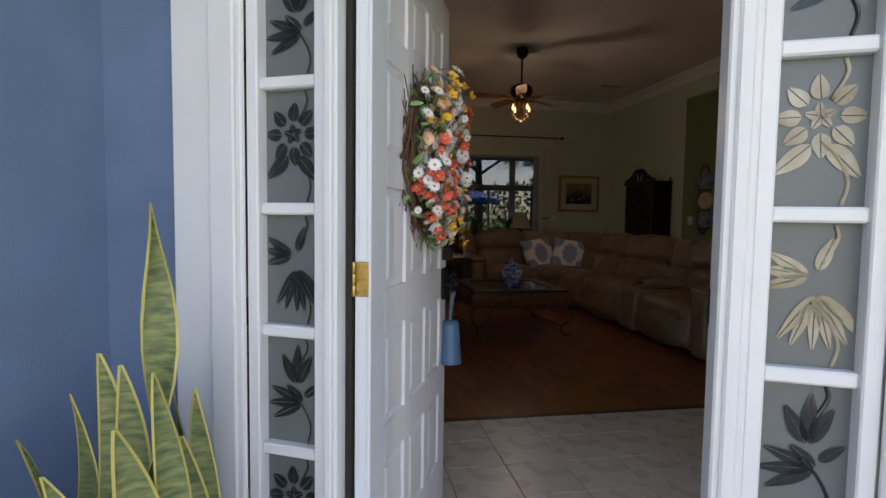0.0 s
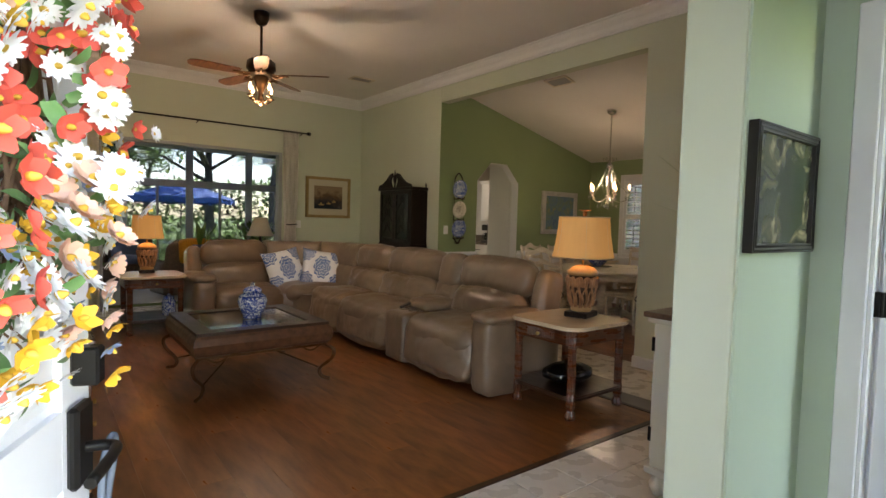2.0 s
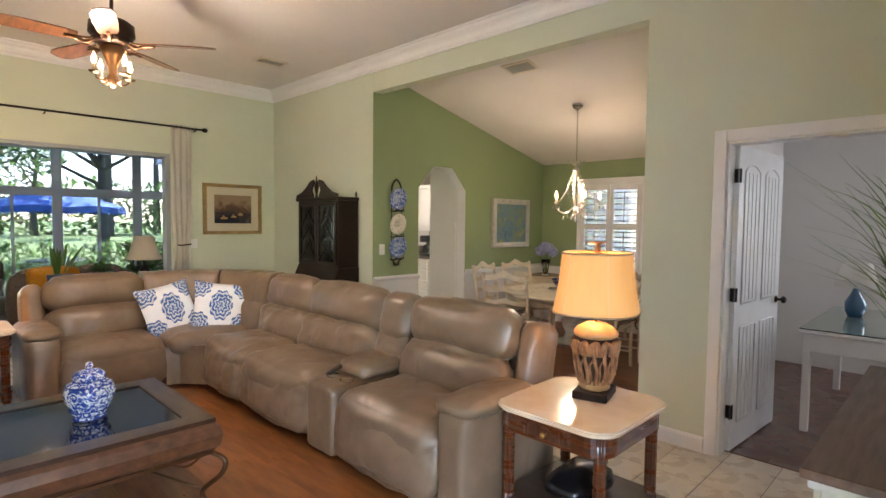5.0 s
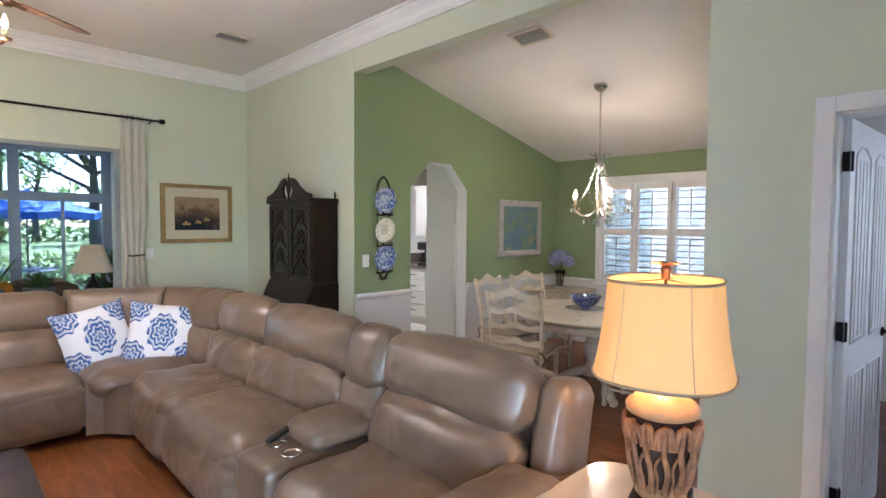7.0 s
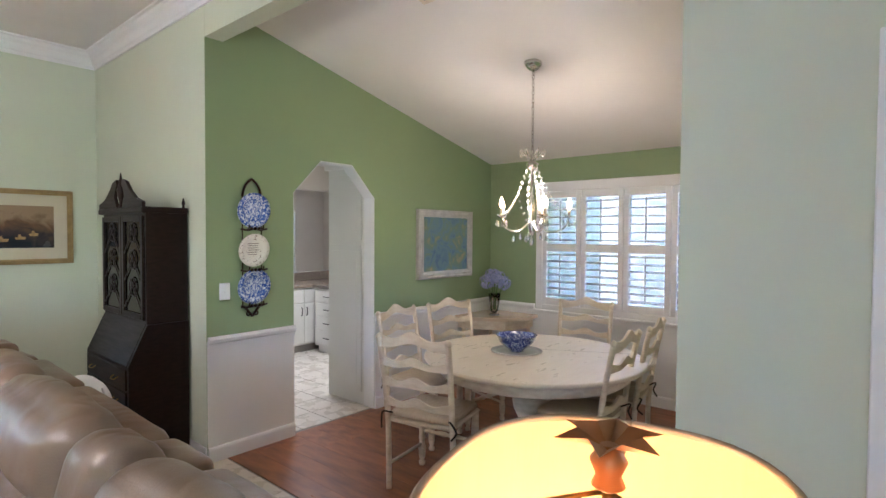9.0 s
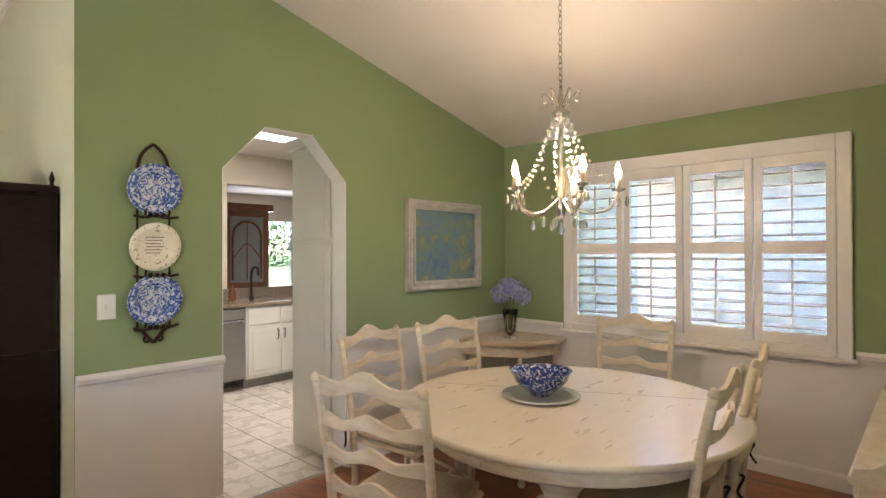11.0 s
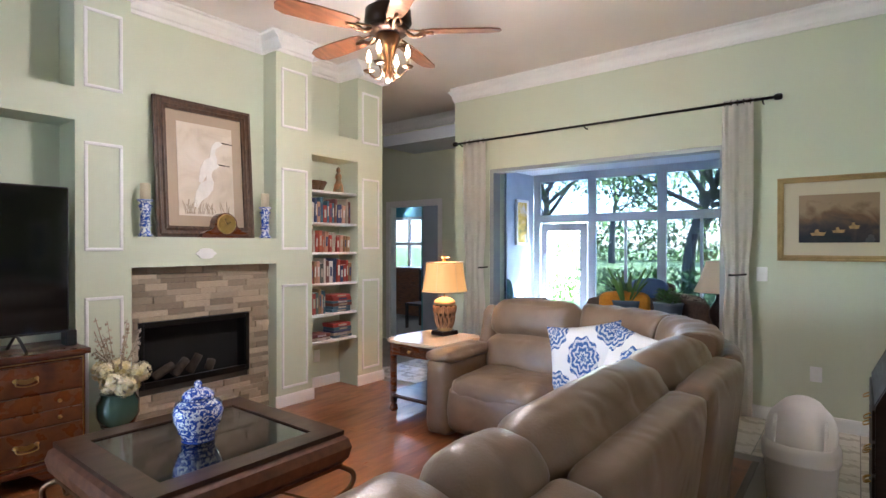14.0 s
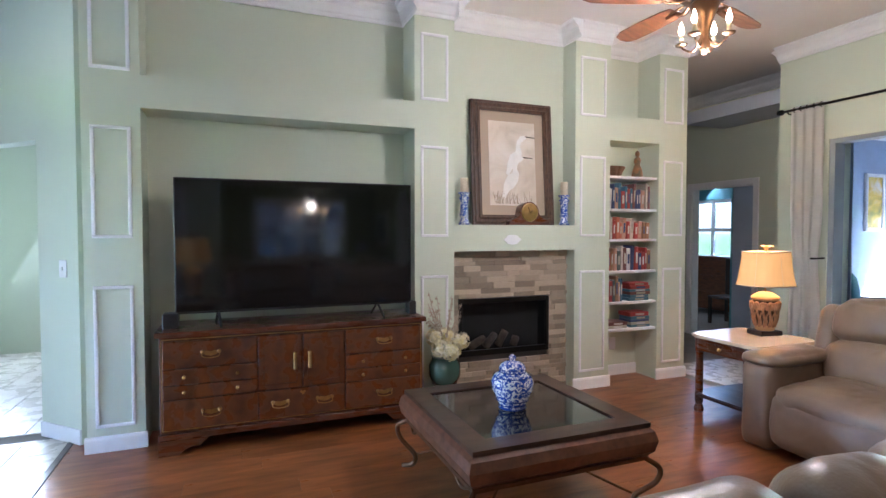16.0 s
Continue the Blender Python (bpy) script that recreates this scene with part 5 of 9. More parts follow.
lg = mat("ceramic_log", (0.09, 0.065, 0.045), 0.9, color2=(0.03, 0.022, 0.018), scale=12, bump=0.6, bscale=30)
for k in range(4):
    pts = [(SX - 0.10 + 0.03 * (k % 2), FY0 + 0.15 + 0.14 * k, FZ0 + 0.05), (SX - 0.11 + 0.012 * k, FY0 + 0.30 + 0.10 * k, FZ0 + 0.12 + 0.03 * (k % 3))]
    part("log", tb([Vector(pts[0]), (Vector(pts[0]) + Vector(pts[1])) / 2 + Vector((0.01, 0, 0.01)), Vector(pts[1])], 0.035, 9), lg, fb)
bm = bmesh.new()
prism(bm, [(7.35 + 0.075 * math.cos(a) * (1 + 0.12 * math.cos(6 * a)), 1.375 + 0.042 * math.sin(a)) for a in [i * math.pi / 14 for i in range(0, 28)]], 'x', XT, XT + 0.012)
shell = link("shell_ornament", bm, TRIM)
tagged(shell, "white shell ornament on the mantel face", "ornament")


# ---- pictures ----
def framed(name, m, w, h, label, frame_mat, fw, matt, mw, art, depth=0.03, category="picture", bev=0.008):
    """A picture facing local -y, its lower left corner at the origin."""
    th = thing(name, label, category, m)
    bm = bmesh.new()
    for poly in ([(0, 0), (w, 0), (w - fw, fw), (fw, fw)], [(w, 0), (w, h), (w - fw, h - fw), (w - fw, fw)], [(w, h), (0, h), (fw, h - fw), (w - fw, h - fw)], [(0, h), (0, 0), (fw, fw), (fw, h - fw)]):
        prism(bm, poly, 'y', -depth, 0)
    bm2 = bm
    for e0 in (0.25, 0.7):
        o = fw * e0
        tube(bm2, [(o, -depth, o), (w - o, -depth, o), (w - o, -depth, h - o), (o, -depth, h - o), (o, -depth, o)], fw * 0.13, 6)
    part("frame", bm, frame_mat, th)
    if matt:
        part("mat_board", bx(fw, -depth * 0.45, fw, w - fw, -depth * 0.3, h - fw), matt, th)
    part("canvas" if not matt else "print", bx(fw + mw, -depth * 0.55, fw + mw, w - fw - mw, -depth * 0.44, h - fw - mw), art, th)
    return th


def art_mat(name, cols, scale, rough=0.5, dist=1.0, vert=False):
    m = mat(name, cols[0], rough, bump=0.1, bscale=90)
    nt = m.node_tree
    b = nt.nodes["Principled BSDF"]
    tc = nt.nodes.new("ShaderNodeTexCoord")
    n = nt.nodes.new("ShaderNodeTexNoise")
    n.inputs["Scale"].default_value, n.inputs["Detail"].default_value, n.inputs["Distortion"].default_value = scale, 8, dist
    nt.links.new(tc.outputs["Object"], n.inputs["Vector"])
    cr_ = nt.nodes.new("ShaderNodeValToRGB")
    el = cr_.color_ramp.elements
    el[0].position, el[1].position = 0.30, 0.72
    el[0].color, el[1].color = (*cols[0], 1), (*cols[-1], 1)
    for i, c in enumerate(cols[1:-1]):
        e2 = el.new(0.30 + 0.42 * (i + 1) / (len(cols) - 1))
        e2.color = (*c, 1)
    src = n.outputs["Fac"]
    if vert:
        sp = nt.nodes.new("ShaderNodeSeparateXYZ")
        nt.links.new(tc.outputs["Generated"], sp.inputs[0])
        ma = nt.nodes.new("ShaderNodeMath")
        ma.operation = 'MULTIPLY_ADD'
        ma.inputs[1].default_value = 0.55
        nt.links.new(sp.outputs["Z"], ma.inputs[0])
        m3 = nt.nodes.new("ShaderNodeMath")
        m3.operation = 'MULTIPLY'
        m3.inputs[1].default_value = 0.55
        nt.links.new(n.outputs["Fac"], m3.inputs[0])
        nt.links.new(m3.outputs[0], ma.inputs[2])
        src = ma.outputs[0]
    nt.links.new(src, cr_.inputs[0])
    nt.links.new(cr_.outputs[0], b.inputs["Base Color"])
    return m


GOLD = mat("aged_gold_frame", (0.42, 0.29, 0.12), 0.42, metal=0.35, var=0.3, scale=12, bump=0.2)
MATB = mat("cream_mat_board", (0.58, 0.53, 0.40), 0.85, var=0.04)
MATT = mat("taupe_mat_board", (0.42, 0.33, 0.24), 0.85, var=0.05)
pa = framed("picture", pose(5.16, YN - 0.002, 1.315), 0.79, 0.665, "gold-framed print of boats on dark water", GOLD, 0.045, MATB, 0.10, art_mat("boats_print", [(0.02, 0.025, 0.035), (0.06, 0.05, 0.05), (0.16, 0.10, 0.06), (0.30, 0.22, 0.14)], 7, 0.25, vert=True))
BOATP = mat("painted_boat_orange", (0.45, 0.28, 0.10), 0.5, var=0.4, scale=30)
for u, v, w, h in ((0.22, 0.20, 0.10, 0.05), (0.36, 0.22, 0.08, 0.045), (0.46, 0.25, 0.07, 0.05)):
    bm = bmesh.new()
    prism(bm, [(u, v + h * 0.4), (u + w * 0.1, v), (u + w * 0.9, v), (u + w, v + h * 0.5), (u + w * 0.6, v + h * 0.55), (u + w * 0.5, v + h), (u + w * 0.3, v + h * 0.9), (u + w * 0.28, v + h * 0.5)], 'y', -0.0185, -0.0165)
    part("painted_boat", bm, BOATP, pa)
framed("picture", pose(8.24, YA - 0.002, 1.15), 0.86, 0.70, "silver-framed impressionist painting of blue-green foliage", mat("silver_leaf_frame", (0.62, 0.58, 0.54), 0.4, metal=0.3, var=0.25, scale=15, bump=0.15), 0.075, None, 0.0, art_mat("foliage_painting", [(0.09, 0.15, 0.26), (0.14, 0.23, 0.27), (0.17, 0.24, 0.17), (0.36, 0.30, 0.16)], 7, 0.5, 1.2), 0.04)
# the heron picture leans on the mantel
hp = framed("picture", pose(XB + 0.19, 7.02, 1.502, -4, 0, 90) @ pose(0, 0, 0), 0.80, 1.08, "dark wood framed watercolour of two white herons", wood_mat("picture_frame_walnut", (0.10, 0.05, 0.026), (0.04, 0.02, 0.012), 0.4, 6, (8, 8, 3)), 0.085, MATT, 0.085, art_mat("pale_watercolour", [(0.50, 0.43, 0.34), (0.62, 0.55, 0.46), (0.68, 0.62, 0.54)], 4, 0.6), 0.035)
HW = mat("white_plumage_paint", (0.78, 0.76, 0.72), 0.7, var=0.12, scale=20)
for k, (ox, oz, s, flip) in enumerate(((0.36, 0.30, 1.0, 1), (0.40, 0.50, 0.95, 1))):
    bm = bmesh.new()
    pts = [(0, 0), (0.05, 0.03), (0.10, 0.10), (0.11, 0.17), (0.09, 0.22), (0.10, 0.27), (0.15, 0.30), (0.17, 0.325), (0.14, 0.345), (0.10, 0.335), (0.06, 0.29), (0.045, 0.23), (0.04, 0.18), (-0.02, 0.14), (-0.06, 0.06), (-0.08, -0.06), (-0.05, -0.08), (-0.02, -0.03)]
    prism(bm, [(ox + s * u * 0.9, oz + s * v * 0.9) for u, v in pts], 'y', -0.0225, -0.0195)
    part("painted_heron", bm, HW, hp)
    bm = bmesh.new()
    tube(bm, [(ox + s * 0.145, -0.022, oz + s * 0.30), (ox + s * 0.24, -0.022, oz + s * 0.295)], 0.005, 5)
    part("painted_beak", bm, mat("painted_dark_beak", (0.08, 0.06, 0.04), 0.6), hp)
rq = random.Random(12)
bm = bmesh.new()
for k in range(34):
    u = rq.uniform(0.22, 0.58)
    tip = rq.uniform(-0.05, 0.05)
    tube(bm, spline([(u, -0.021, 0.185), (u + tip * 0.3, -0.021, 0.22), (u + tip, -0.021, rq.uniform(0.235, 0.30))], 3), 0.0022, 4)
tagged(part("painted_reeds", bm, mat("painted_brown_reed", (0.36, 0.29, 0.21), 0.7), hp), kind="stuff")
framed("picture", pose(3.465, 2.921, 1.235), 0.51, 0.41, "black-framed dark print of cream flowers", mat("black_frame", (0.012, 0.010, 0.008), 0.4), 0.03, None, 0.0, art_mat("dark_floral_print", [(0.02, 0.03, 0.02), (0.05, 0.065, 0.035), (0.10, 0.10, 0.06), (0.40, 0.35, 0.20)], 8, 0.2, 1.5), 0.03)


# ---- mantel pieces ----
for y in (6.93, 7.92):
    th = thing("candlestick", "blue and white porcelain candlestick with a pillar candle on the mantel", "candlestick", pose(XB + 0.23, y, 1.502), "mantel candlesticks")
    part("stick", lt([(0.05, 0), (0.052, 0.015), (0.038, 0.025), (0.03, 0.06), (0.042, 0.08), (0.034, 0.12), (0.036, 0.20), (0.048, 0.225), (0.03, 0.245), (0.055, 0.26), (0.055, 0.27)], 20), BLUEWHITE, th)
    part("candle", lt([(0.035, 0.27), (0.035, 0.385), (0.03, 0.39), (0.005, 0.385)], 16), mat("cream_wax", (0.62, 0.54, 0.38), 0.5), th, "cream pillar candle")
clock = thing("mantel_clock", "dark wood mantel clock with a round brass-rimmed face", "clock", pose(XB + 0.24, 7.53, 1.502))
bm = bmesh.new()
prism(bm, [(-0.20, 0), (0.20, 0), (0.20, 0.03), (0.16, 0.045), (0.11, 0.07)] + [(0.095 * math.cos(a), 0.105 + 0.095 * math.sin(a)) for a in [i * math.pi / 12 for i in range(0, 13)]] + [(-0.11, 0.07), (-0.16, 0.045), (-0.20, 0.03)], 'x', -0.05, 0.04)
part("case", bm, MAHOG, clock)
part("bezel", lt([(0.075, 0), (0.082, 0.004), (0.078, 0.012), (0.07, 0.012)], 28, m=pose(0.04, 0, 0.11, 0, 90, 0)), BRASS, clock)
part("face", lt([(0.070, 0), (0.070, 0.009), (0.001, 0.0095)], 28, m=pose(0.04, 0, 0.11, 0, 90, 0)), mat("ivory_clock_face", (0.72, 0.66, 0.52), 0.4), clock)
bm = bmesh.new()
tube(bm, [(0.051, 0, 0.11), (0.051, 0.03, 0.125)], 0.003, 5)
tube(bm, [(0.051, 0, 0.11), (0.051, -0.02, 0.155)], 0.0025, 5)
for k in range(12):
    a = k * math.pi / 6
    box(bm, 0.0495, 0.058 * math.cos(a) - 0.003, 0.11 + 0.058 * math.sin(a) - 0.003, 0.051, 0.058 * math.cos(a) + 0.003, 0.11 + 0.058 * math.sin(a) + 0.003)
part("hour_marks", bm, BLACKM, clock)

# ---- bookshelves ----
SHZ = [0.505, 0.765, 1.062, 1.362, 1.648, 1.955]
for z in SHZ:
    ob = link("shelf", bx(XB, P[2][1], z - 0.012, XT - 0.02, P[3][0], z + 0.012, 0.002), TRIM)
    tagged(ob, "white painted bookcase shelf board", "shelf", "bookcase shelves")
BOOKC = [(0.35, 0.05, 0.04), (0.05, 0.07, 0.16), (0.40, 0.36, 0.28), (0.10, 0.12, 0.11), (0.45, 0.12, 0.06), (0.55, 0.50, 0.42), (0.16, 0.06, 0.05), (0.06, 0.14, 0.20), (0.60, 0.58, 0.55), (0.28, 0.16, 0.08), (0.50, 0.28, 0.20), (0.04, 0.04, 0.05)]
BM = [mat("book_cover", c, 0.55, var=0.12, scale=20, bump=0.1) for c in BOOKC]
PAGES = mat("book_pages", (0.66, 0.60, 0.48), 0.8, var=0.1)
rb = random.Random(21)


def book(m, t, h, d, c):
    th = tagged(link("book", bx(0, 0, 0, d, t, h, 0.003), c), "hardback book on the built-in shelf", "book", "shelved books")
    th.matrix_world = m
    part("pages", bx(-0.002, 0.004, h - 0.004, d - 0.006, t - 0.004, h + 0.0005), PAGES, th)
    part("spine_title", bx(d - 0.0015, t * 0.25, h * 0.3, d + 0.001, t * 0.75, h * 0.75), BM[rb.choice([2, 5, 8, 1])], th)
    return th


for si, warm in ((1, 0), (2, 1), (3, 2), (4, 3)):
    z = SHZ[si] + 0.012
    top = (SHZ + [2.29])[si + 1] - 0.03
    y = P[2][1] + 0.02
    end = P[3][0] - 0.02 if si != 1 else P[2][1] + 0.24
    while y < end - 0.05:
        t = rb.uniform(0.022, 0.045)
        h = rb.uniform(0.62, 0.95) * (top - z)
        d = rb.uniform(0.15, 0.19)
        lean = rb.choice([0, 0, 0, 0, 5])
        pal = [0, 4, 10, 0, 9, 5] if si == 3 else list(range(12))
        book(pose(XT - 0.055 - d, y, z, -lean * 0.6, 0, 0), t, h, d, BM[rb.choice(pal)])
        y += t + 0.002 + (0.015 if lean else 0)
    if si == 1:
        zz = z
        for k in range(6):
            t = rb.uniform(0.02, 0.035)
            book(pose(XT - 0.22, P[2][1] + 0.27 + rb.uniform(0, 0.03), zz + t, -90, 0, 0), t, rb.uniform(0.22, 0.26), 0.17, BM[rb.choice([1, 7, 0, 11, 6])])
            zz += t + 0.001
z = SHZ[0] + 0.012
for k, y in enumerate((P[2][1] + 0.03, P[2][1] + 0.30)):
    zz = z
    for q in range((2, 5)[k]):
        t = rb.uniform(0.02, 0.04)
        book(pose(XT - 0.23, y + rb.uniform(0, 0.02), zz + t, -90, 0, 0), t, 0.23, 0.17, BM[rb.choice([1, 7, 0, 11, 6, 2])])
        zz += t + 0.001
bk = thing("basket", "small brown woven basket on the top shelf", "basket", pose(XT - 0.13, 8.52, SHZ[5] + 0.012))
bm = bmesh.new()
for k in range(6):
    r = 0.055 + 0.007 * k
    tube(bm, [(r * 0.8 * math.cos(a), r * 1.3 * math.sin(a), 0.01 + 0.016 * k) for a in [i * math.pi / 10 for i in range(21)]], 0.010, 5)
lathe(bm, [(0.05, 0.0), (0.05, 0.006)], 16, ox=0.8, oy=1.3)
part("weave", bm, mat("brown_wicker", (0.16, 0.08, 0.035), 0.7, var=0.3, scale=30, bump=0.4), bk)
fg = tagged(link("figurine", lt([(0.05, 0), (0.055, 0.02), (0.045, 0.08), (0.025, 0.13), (0.034, 0.16), (0.03, 0.19), (0.014, 0.205), (0.022, 0.225), (0.02, 0.25), (0.004, 0.268)], 18), mat("painted_ceramic_figure", (0.42, 0.16, 0.05), 0.4, color2=(0.06, 0.10, 0.06), scale=18, bump=0.2)), "small painted ceramic figurine on the top shelf", "figurine")
fg.location = (XT - 0.12, 8.80, SHZ[5] + 0.012)


def outlet(m, label="white wall outlet", toggle=True):
    th = thing("wall_switch" if toggle else "wall_outlet", label, "switch" if toggle else "outlet", m)
    part("plate", bx(-0.04, -0.006, -0.06, 0.04, 0, 0.06, 0.003), TRIM, th)
    if toggle:
        part("toggle", bx(-0.006, -0.016, -0.012, 0.006, -0.006, 0.012, 0.002), TRIM, th)
    else:
        for z in (-0.025, 0.025):
            part("socket", bx(-0.014, -0.008, z - 0.016, 0.014, -0.006, z + 0.016, 0.003), W_WHITE, th)
    return th


outlet(pose(6.285, YA, 1.19), "white light switch on the sage wall")
outlet(pose(XB, 8.66, 0.32, 0, 0, 90), "white outlet with a plug-in under the shelves", False)
outlet(pose(5.42, YN, 0.42), "white wall outlet by the curtain", False)
outlet(pose(5.05, YN, 1.20), "white light switch by the curtain")
outlet(HM @ pose(0.16, 0, 1.19, 0, 0, 180), "white double switch beside the hall opening")

# ---- plate rack ----
pr = thing("plate_rack", "dark scrolled iron plate rack on the sage wall", "rack", pose(6.49, YA - 0.002, 0))
bm = bmesh.new()
for s in (-1, 1):
    tube(bm, [(s * 0.075, -0.012, 1.06), (s * 0.075, -0.012, 1.90)], 0.005, 6)
    tube(bm, spline([(0, -0.012, 2.0), (s * 0.035, -0.012, 1.97), (s * 0.06, -0.012, 1.93), (s * 0.075, -0.012, 1.87)], 5), 0.009, 6)
    tube(bm, spline([(0, -0.012, 0.995), (s * 0.03, -0.012, 1.03), (s * 0.055, -0.012, 1.06), (s * 0.085, -0.012, 1.07)], 5), 0.010, 6)
    tube(bm, spline([(s * 0.01, -0.012, 1.02), (s * 0.03, -0.012, 1.0), (s * 0.045, -0.012, 1.015), (s * 0.035, -0.012, 1.035)], 4), 0.006, 5)
for z in (1.075, 1.335, 1.635):
    tube(bm, spline([(-0.09, -0.012, z), (-0.05, -0.04, z - 0.008), (0, -0.055, z), (0.05, -0.04, z - 0.008), (0.12, -0.012, z)], 5), 0.007, 6)
    for s in (-1, 1):
        tube(bm, spline([(s * 0.05, -0.04, z), (s * 0.055, -0.07, z + 0.005), (s * 0.055, -0.075, z + 0.03)], 4), 0.006, 5)
    for k in range(3):
        lathe(bm, [(0.003, 0), (0.014, 0.008), (0.003, 0.02)], 8, m=pose((k - 1) * 0.03, -0.055, z + 0.002, 90))
part("ironwork", bm, DKBRONZE, pr)
for z, m_, r in ((1.772, PLATEBLUE, 0.130), (1.482, PLATEWHITE, 0.122), (1.215, PLATEBLUE, 0.130)):
    th = tagged(link("plate", lt([(0.03, 0.0), (r * 0.62, 0.002), (r * 0.70, 0.012), (r, 0.022), (r, 0.026), (r * 0.70, 0.017), (r * 0.6, 0.007), (0.001, 0.006)], 40), m_), ("blue transferware plate" if m_ is PLATEBLUE else "cream china plate with printed verse") + " in the wall rack", "plate", "rack plates")
    th.matrix_world = pose(6.49, YA - 0.022, z, 97, 0, 0)
    if m_ is PLATEBLUE:
        for rr_ in (0.93, 0.60):
            ring = part("glaze_ring", tb([(r * rr_ * math.cos(a), r * rr_ * math.sin(a), 0.0235 if rr_ > 0.8 else 0.0075) for a in [i * math.pi / 24 for i in range(49)]], 0.0022, 4), mat("cobalt_glaze", (0.03, 0.07, 0.33), 0.2), th)
    else:
        for q in range(6):
            part("printed_line", bx(-0.045 + 0.006 * (q % 2), 0.045 - 0.016 * q, 0.0062, 0.045 - 0.008 * (q % 3), 0.050 - 0.016 * q, 0.0072), mat("brown_print", (0.25, 0.2, 0.16), 0.6), th)

# ---- secretary desk ----
sec = thing("secretary_desk", "dark ebony-stained secretary desk with a glazed bookcase top", "secretary", pose(XC - 0.016, 8.31, 0) @ Matrix.Diagonal((0.92, 1, 0.955, 1)))
SD = 0.43
bm = bmesh.new()
prism(bm, [(0, 0.06), (-SD, 0.06), (-SD, 0.74), (-0.30, 1.02), (0, 1.02)], 'y', 0, 0.86)
part("desk_body", bm, BLACKW, sec)
bm = bmesh.new()
box(bm, -0.30, 0.01, 1.02, 0, 0.85, 1.83, 0.003)
part("bookcase", bm, BLACKW, sec)
bm = bmesh.new()
box(bm, -0.335, -0.012, 1.82, 0, 0.872, 1.865, 0.008)
part("cornice", bm, BLACKW, sec)
bm = bmesh.new()
for s in (0, 1):
    f = (lambda v: v) if s == 0 else (lambda v: 0.86 - v)
    pts = [(f(0.0), 1.865), (f(0.0), 1.90), (f(0.12), 1.93), (f(0.22), 1.99), (f(0.30), 2.06), (f(0.37), 2.08), (f(0.385), 2.04), (f(0.35), 2.0), (f(0.33), 1.95), (f(0.36), 1.90), (f(0.37), 1.865)]
    prism(bm, pts, 'x', -0.33, -0.305)
    if s == 0:
        part("swan_neck_pediment", bm, BLACKW, sec)
        bm = bmesh.new()
part("swan_neck_pediment", bm, BLACKW, sec)
bm = bmesh.new()
lathe(bm, [(0.02, 1.865), (0.012, 1.90), (0.022, 1.95), (0.03, 2.0), (0.014, 2.05), (0.004, 2.13)], 14, m=pose(-0.315, 0.43, 0))
lathe(bm, [(0.012, 1.865), (0.008, 1.88), (0.014, 1.90), (0.003, 1.94)], 10, m=pose(-0.02, 0.03, 0))
part("finial", bm, BLACKW, sec)
part("fall_front", bx(-0.005, 0.03, 0, 0.008, 0.83, 0.33, 0.003, m=pose(-SD, 0, 0.735, 0, 25, 0)), BLACKW, sec, "sloping fall-front lid")
for k in range(4):
    d = part("drawer", bx(-SD - 0.012, 0.03, 0.09 + 0.16 * k, -SD + 0.004, 0.83, 0.235 + 0.16 * k, 0.004), BLACKW, sec)
    for y in (0.2, 0.66):
        part("pull", tb(spline([(-SD - 0.014, y - 0.04, 0.17 + 0.16 * k), (-SD - 0.04, y - 0.03, 0.155 + 0.16 * k), (-SD - 0.04, y + 0.03, 0.155 + 0.16 * k), (-SD - 0.014, y + 0.04, 0.17 + 0.16 * k)], 4), 0.004, 6), BRASS, d)
for a in (0.03, 0.435):
    d = part("glass_door", bx(-0.305, a, 1.05, -0.302, a + 0.395, 1.80), mat("dark_cabinet_glass", (0.01, 0.009, 0.008), 0.08, bump=0.0), sec)
    bm = bmesh.new()
    for y0, z0, y1, z1 in ((a, 1.05, a + 0.04, 1.80), (a + 0.355, 1.05, a + 0.395, 1.80), (a + 0.04, 1.05, a + 0.355, 1.09), (a + 0.04, 1.76, a + 0.355, 1.80)):
        box(bm, -0.32, y0, z0, -0.305, y1, z1, 0.003)
    for q in range(3):
        z0 = 1.12 + 0.2 * q
        for s in (-1, 1):
            tube(bm, spline([(-0.313, a + 0.197 + s * 0.155, z0), (-0.313, a + 0.197 + s * 0.06, z0 + 0.1), (-0.313, a + 0.197 - s * 0.03, z0 + 0.2)], 4), 0.005, 5)
        tube(bm, [(-0.313, a + 0.197 + 0.06 * math.cos(t), z0 + 0.16 + 0.07 * math.sin(t)) for t in [i * math.pi / 8 for i in range(17)]], 0.005, 5)
    part("lattice", bm, BLACKW, d, "curved glazing bars")
for y in (0.0, 0.78):
    for x in (-SD, -0.08):
        part("bracket_foot", bx(x, y, 0, x + 0.08, y + 0.08, 0.065, 0.01), BLACKW, sec)

# ---- waste bin ----
wb = thing("waste_bin", "white plastic swing-top waste bin behind the sofa", "bin", pose(5.47, 8.22, 0))
part("body", lt([(0.115, 0), (0.118, 0.01), (0.148, 0.44), (0.156, 0.445), (0.156, 0.465), (0.148, 0.47)], 28, sq=0.25, cap=False), mat("white_bin_plastic", (0.82, 0.81, 0.82), 0.35, var=0.05, bump=0.02), wb)
bm = bmesh.new()
lathe(bm, [(0.157, 0.455), (0.157, 0.50), (0.148, 0.52), (0.14, 0.525)], 28, sq=0.25, cap=False)
for s in (-1, 1):
    prism(bm, [(-0.11, 0.52), (0.11, 0.52), (0.06, 0.60), (0.0, 0.63), (-0.06, 0.60)], 'x', s * 0.10 - 0.006, s * 0.10 + 0.006)
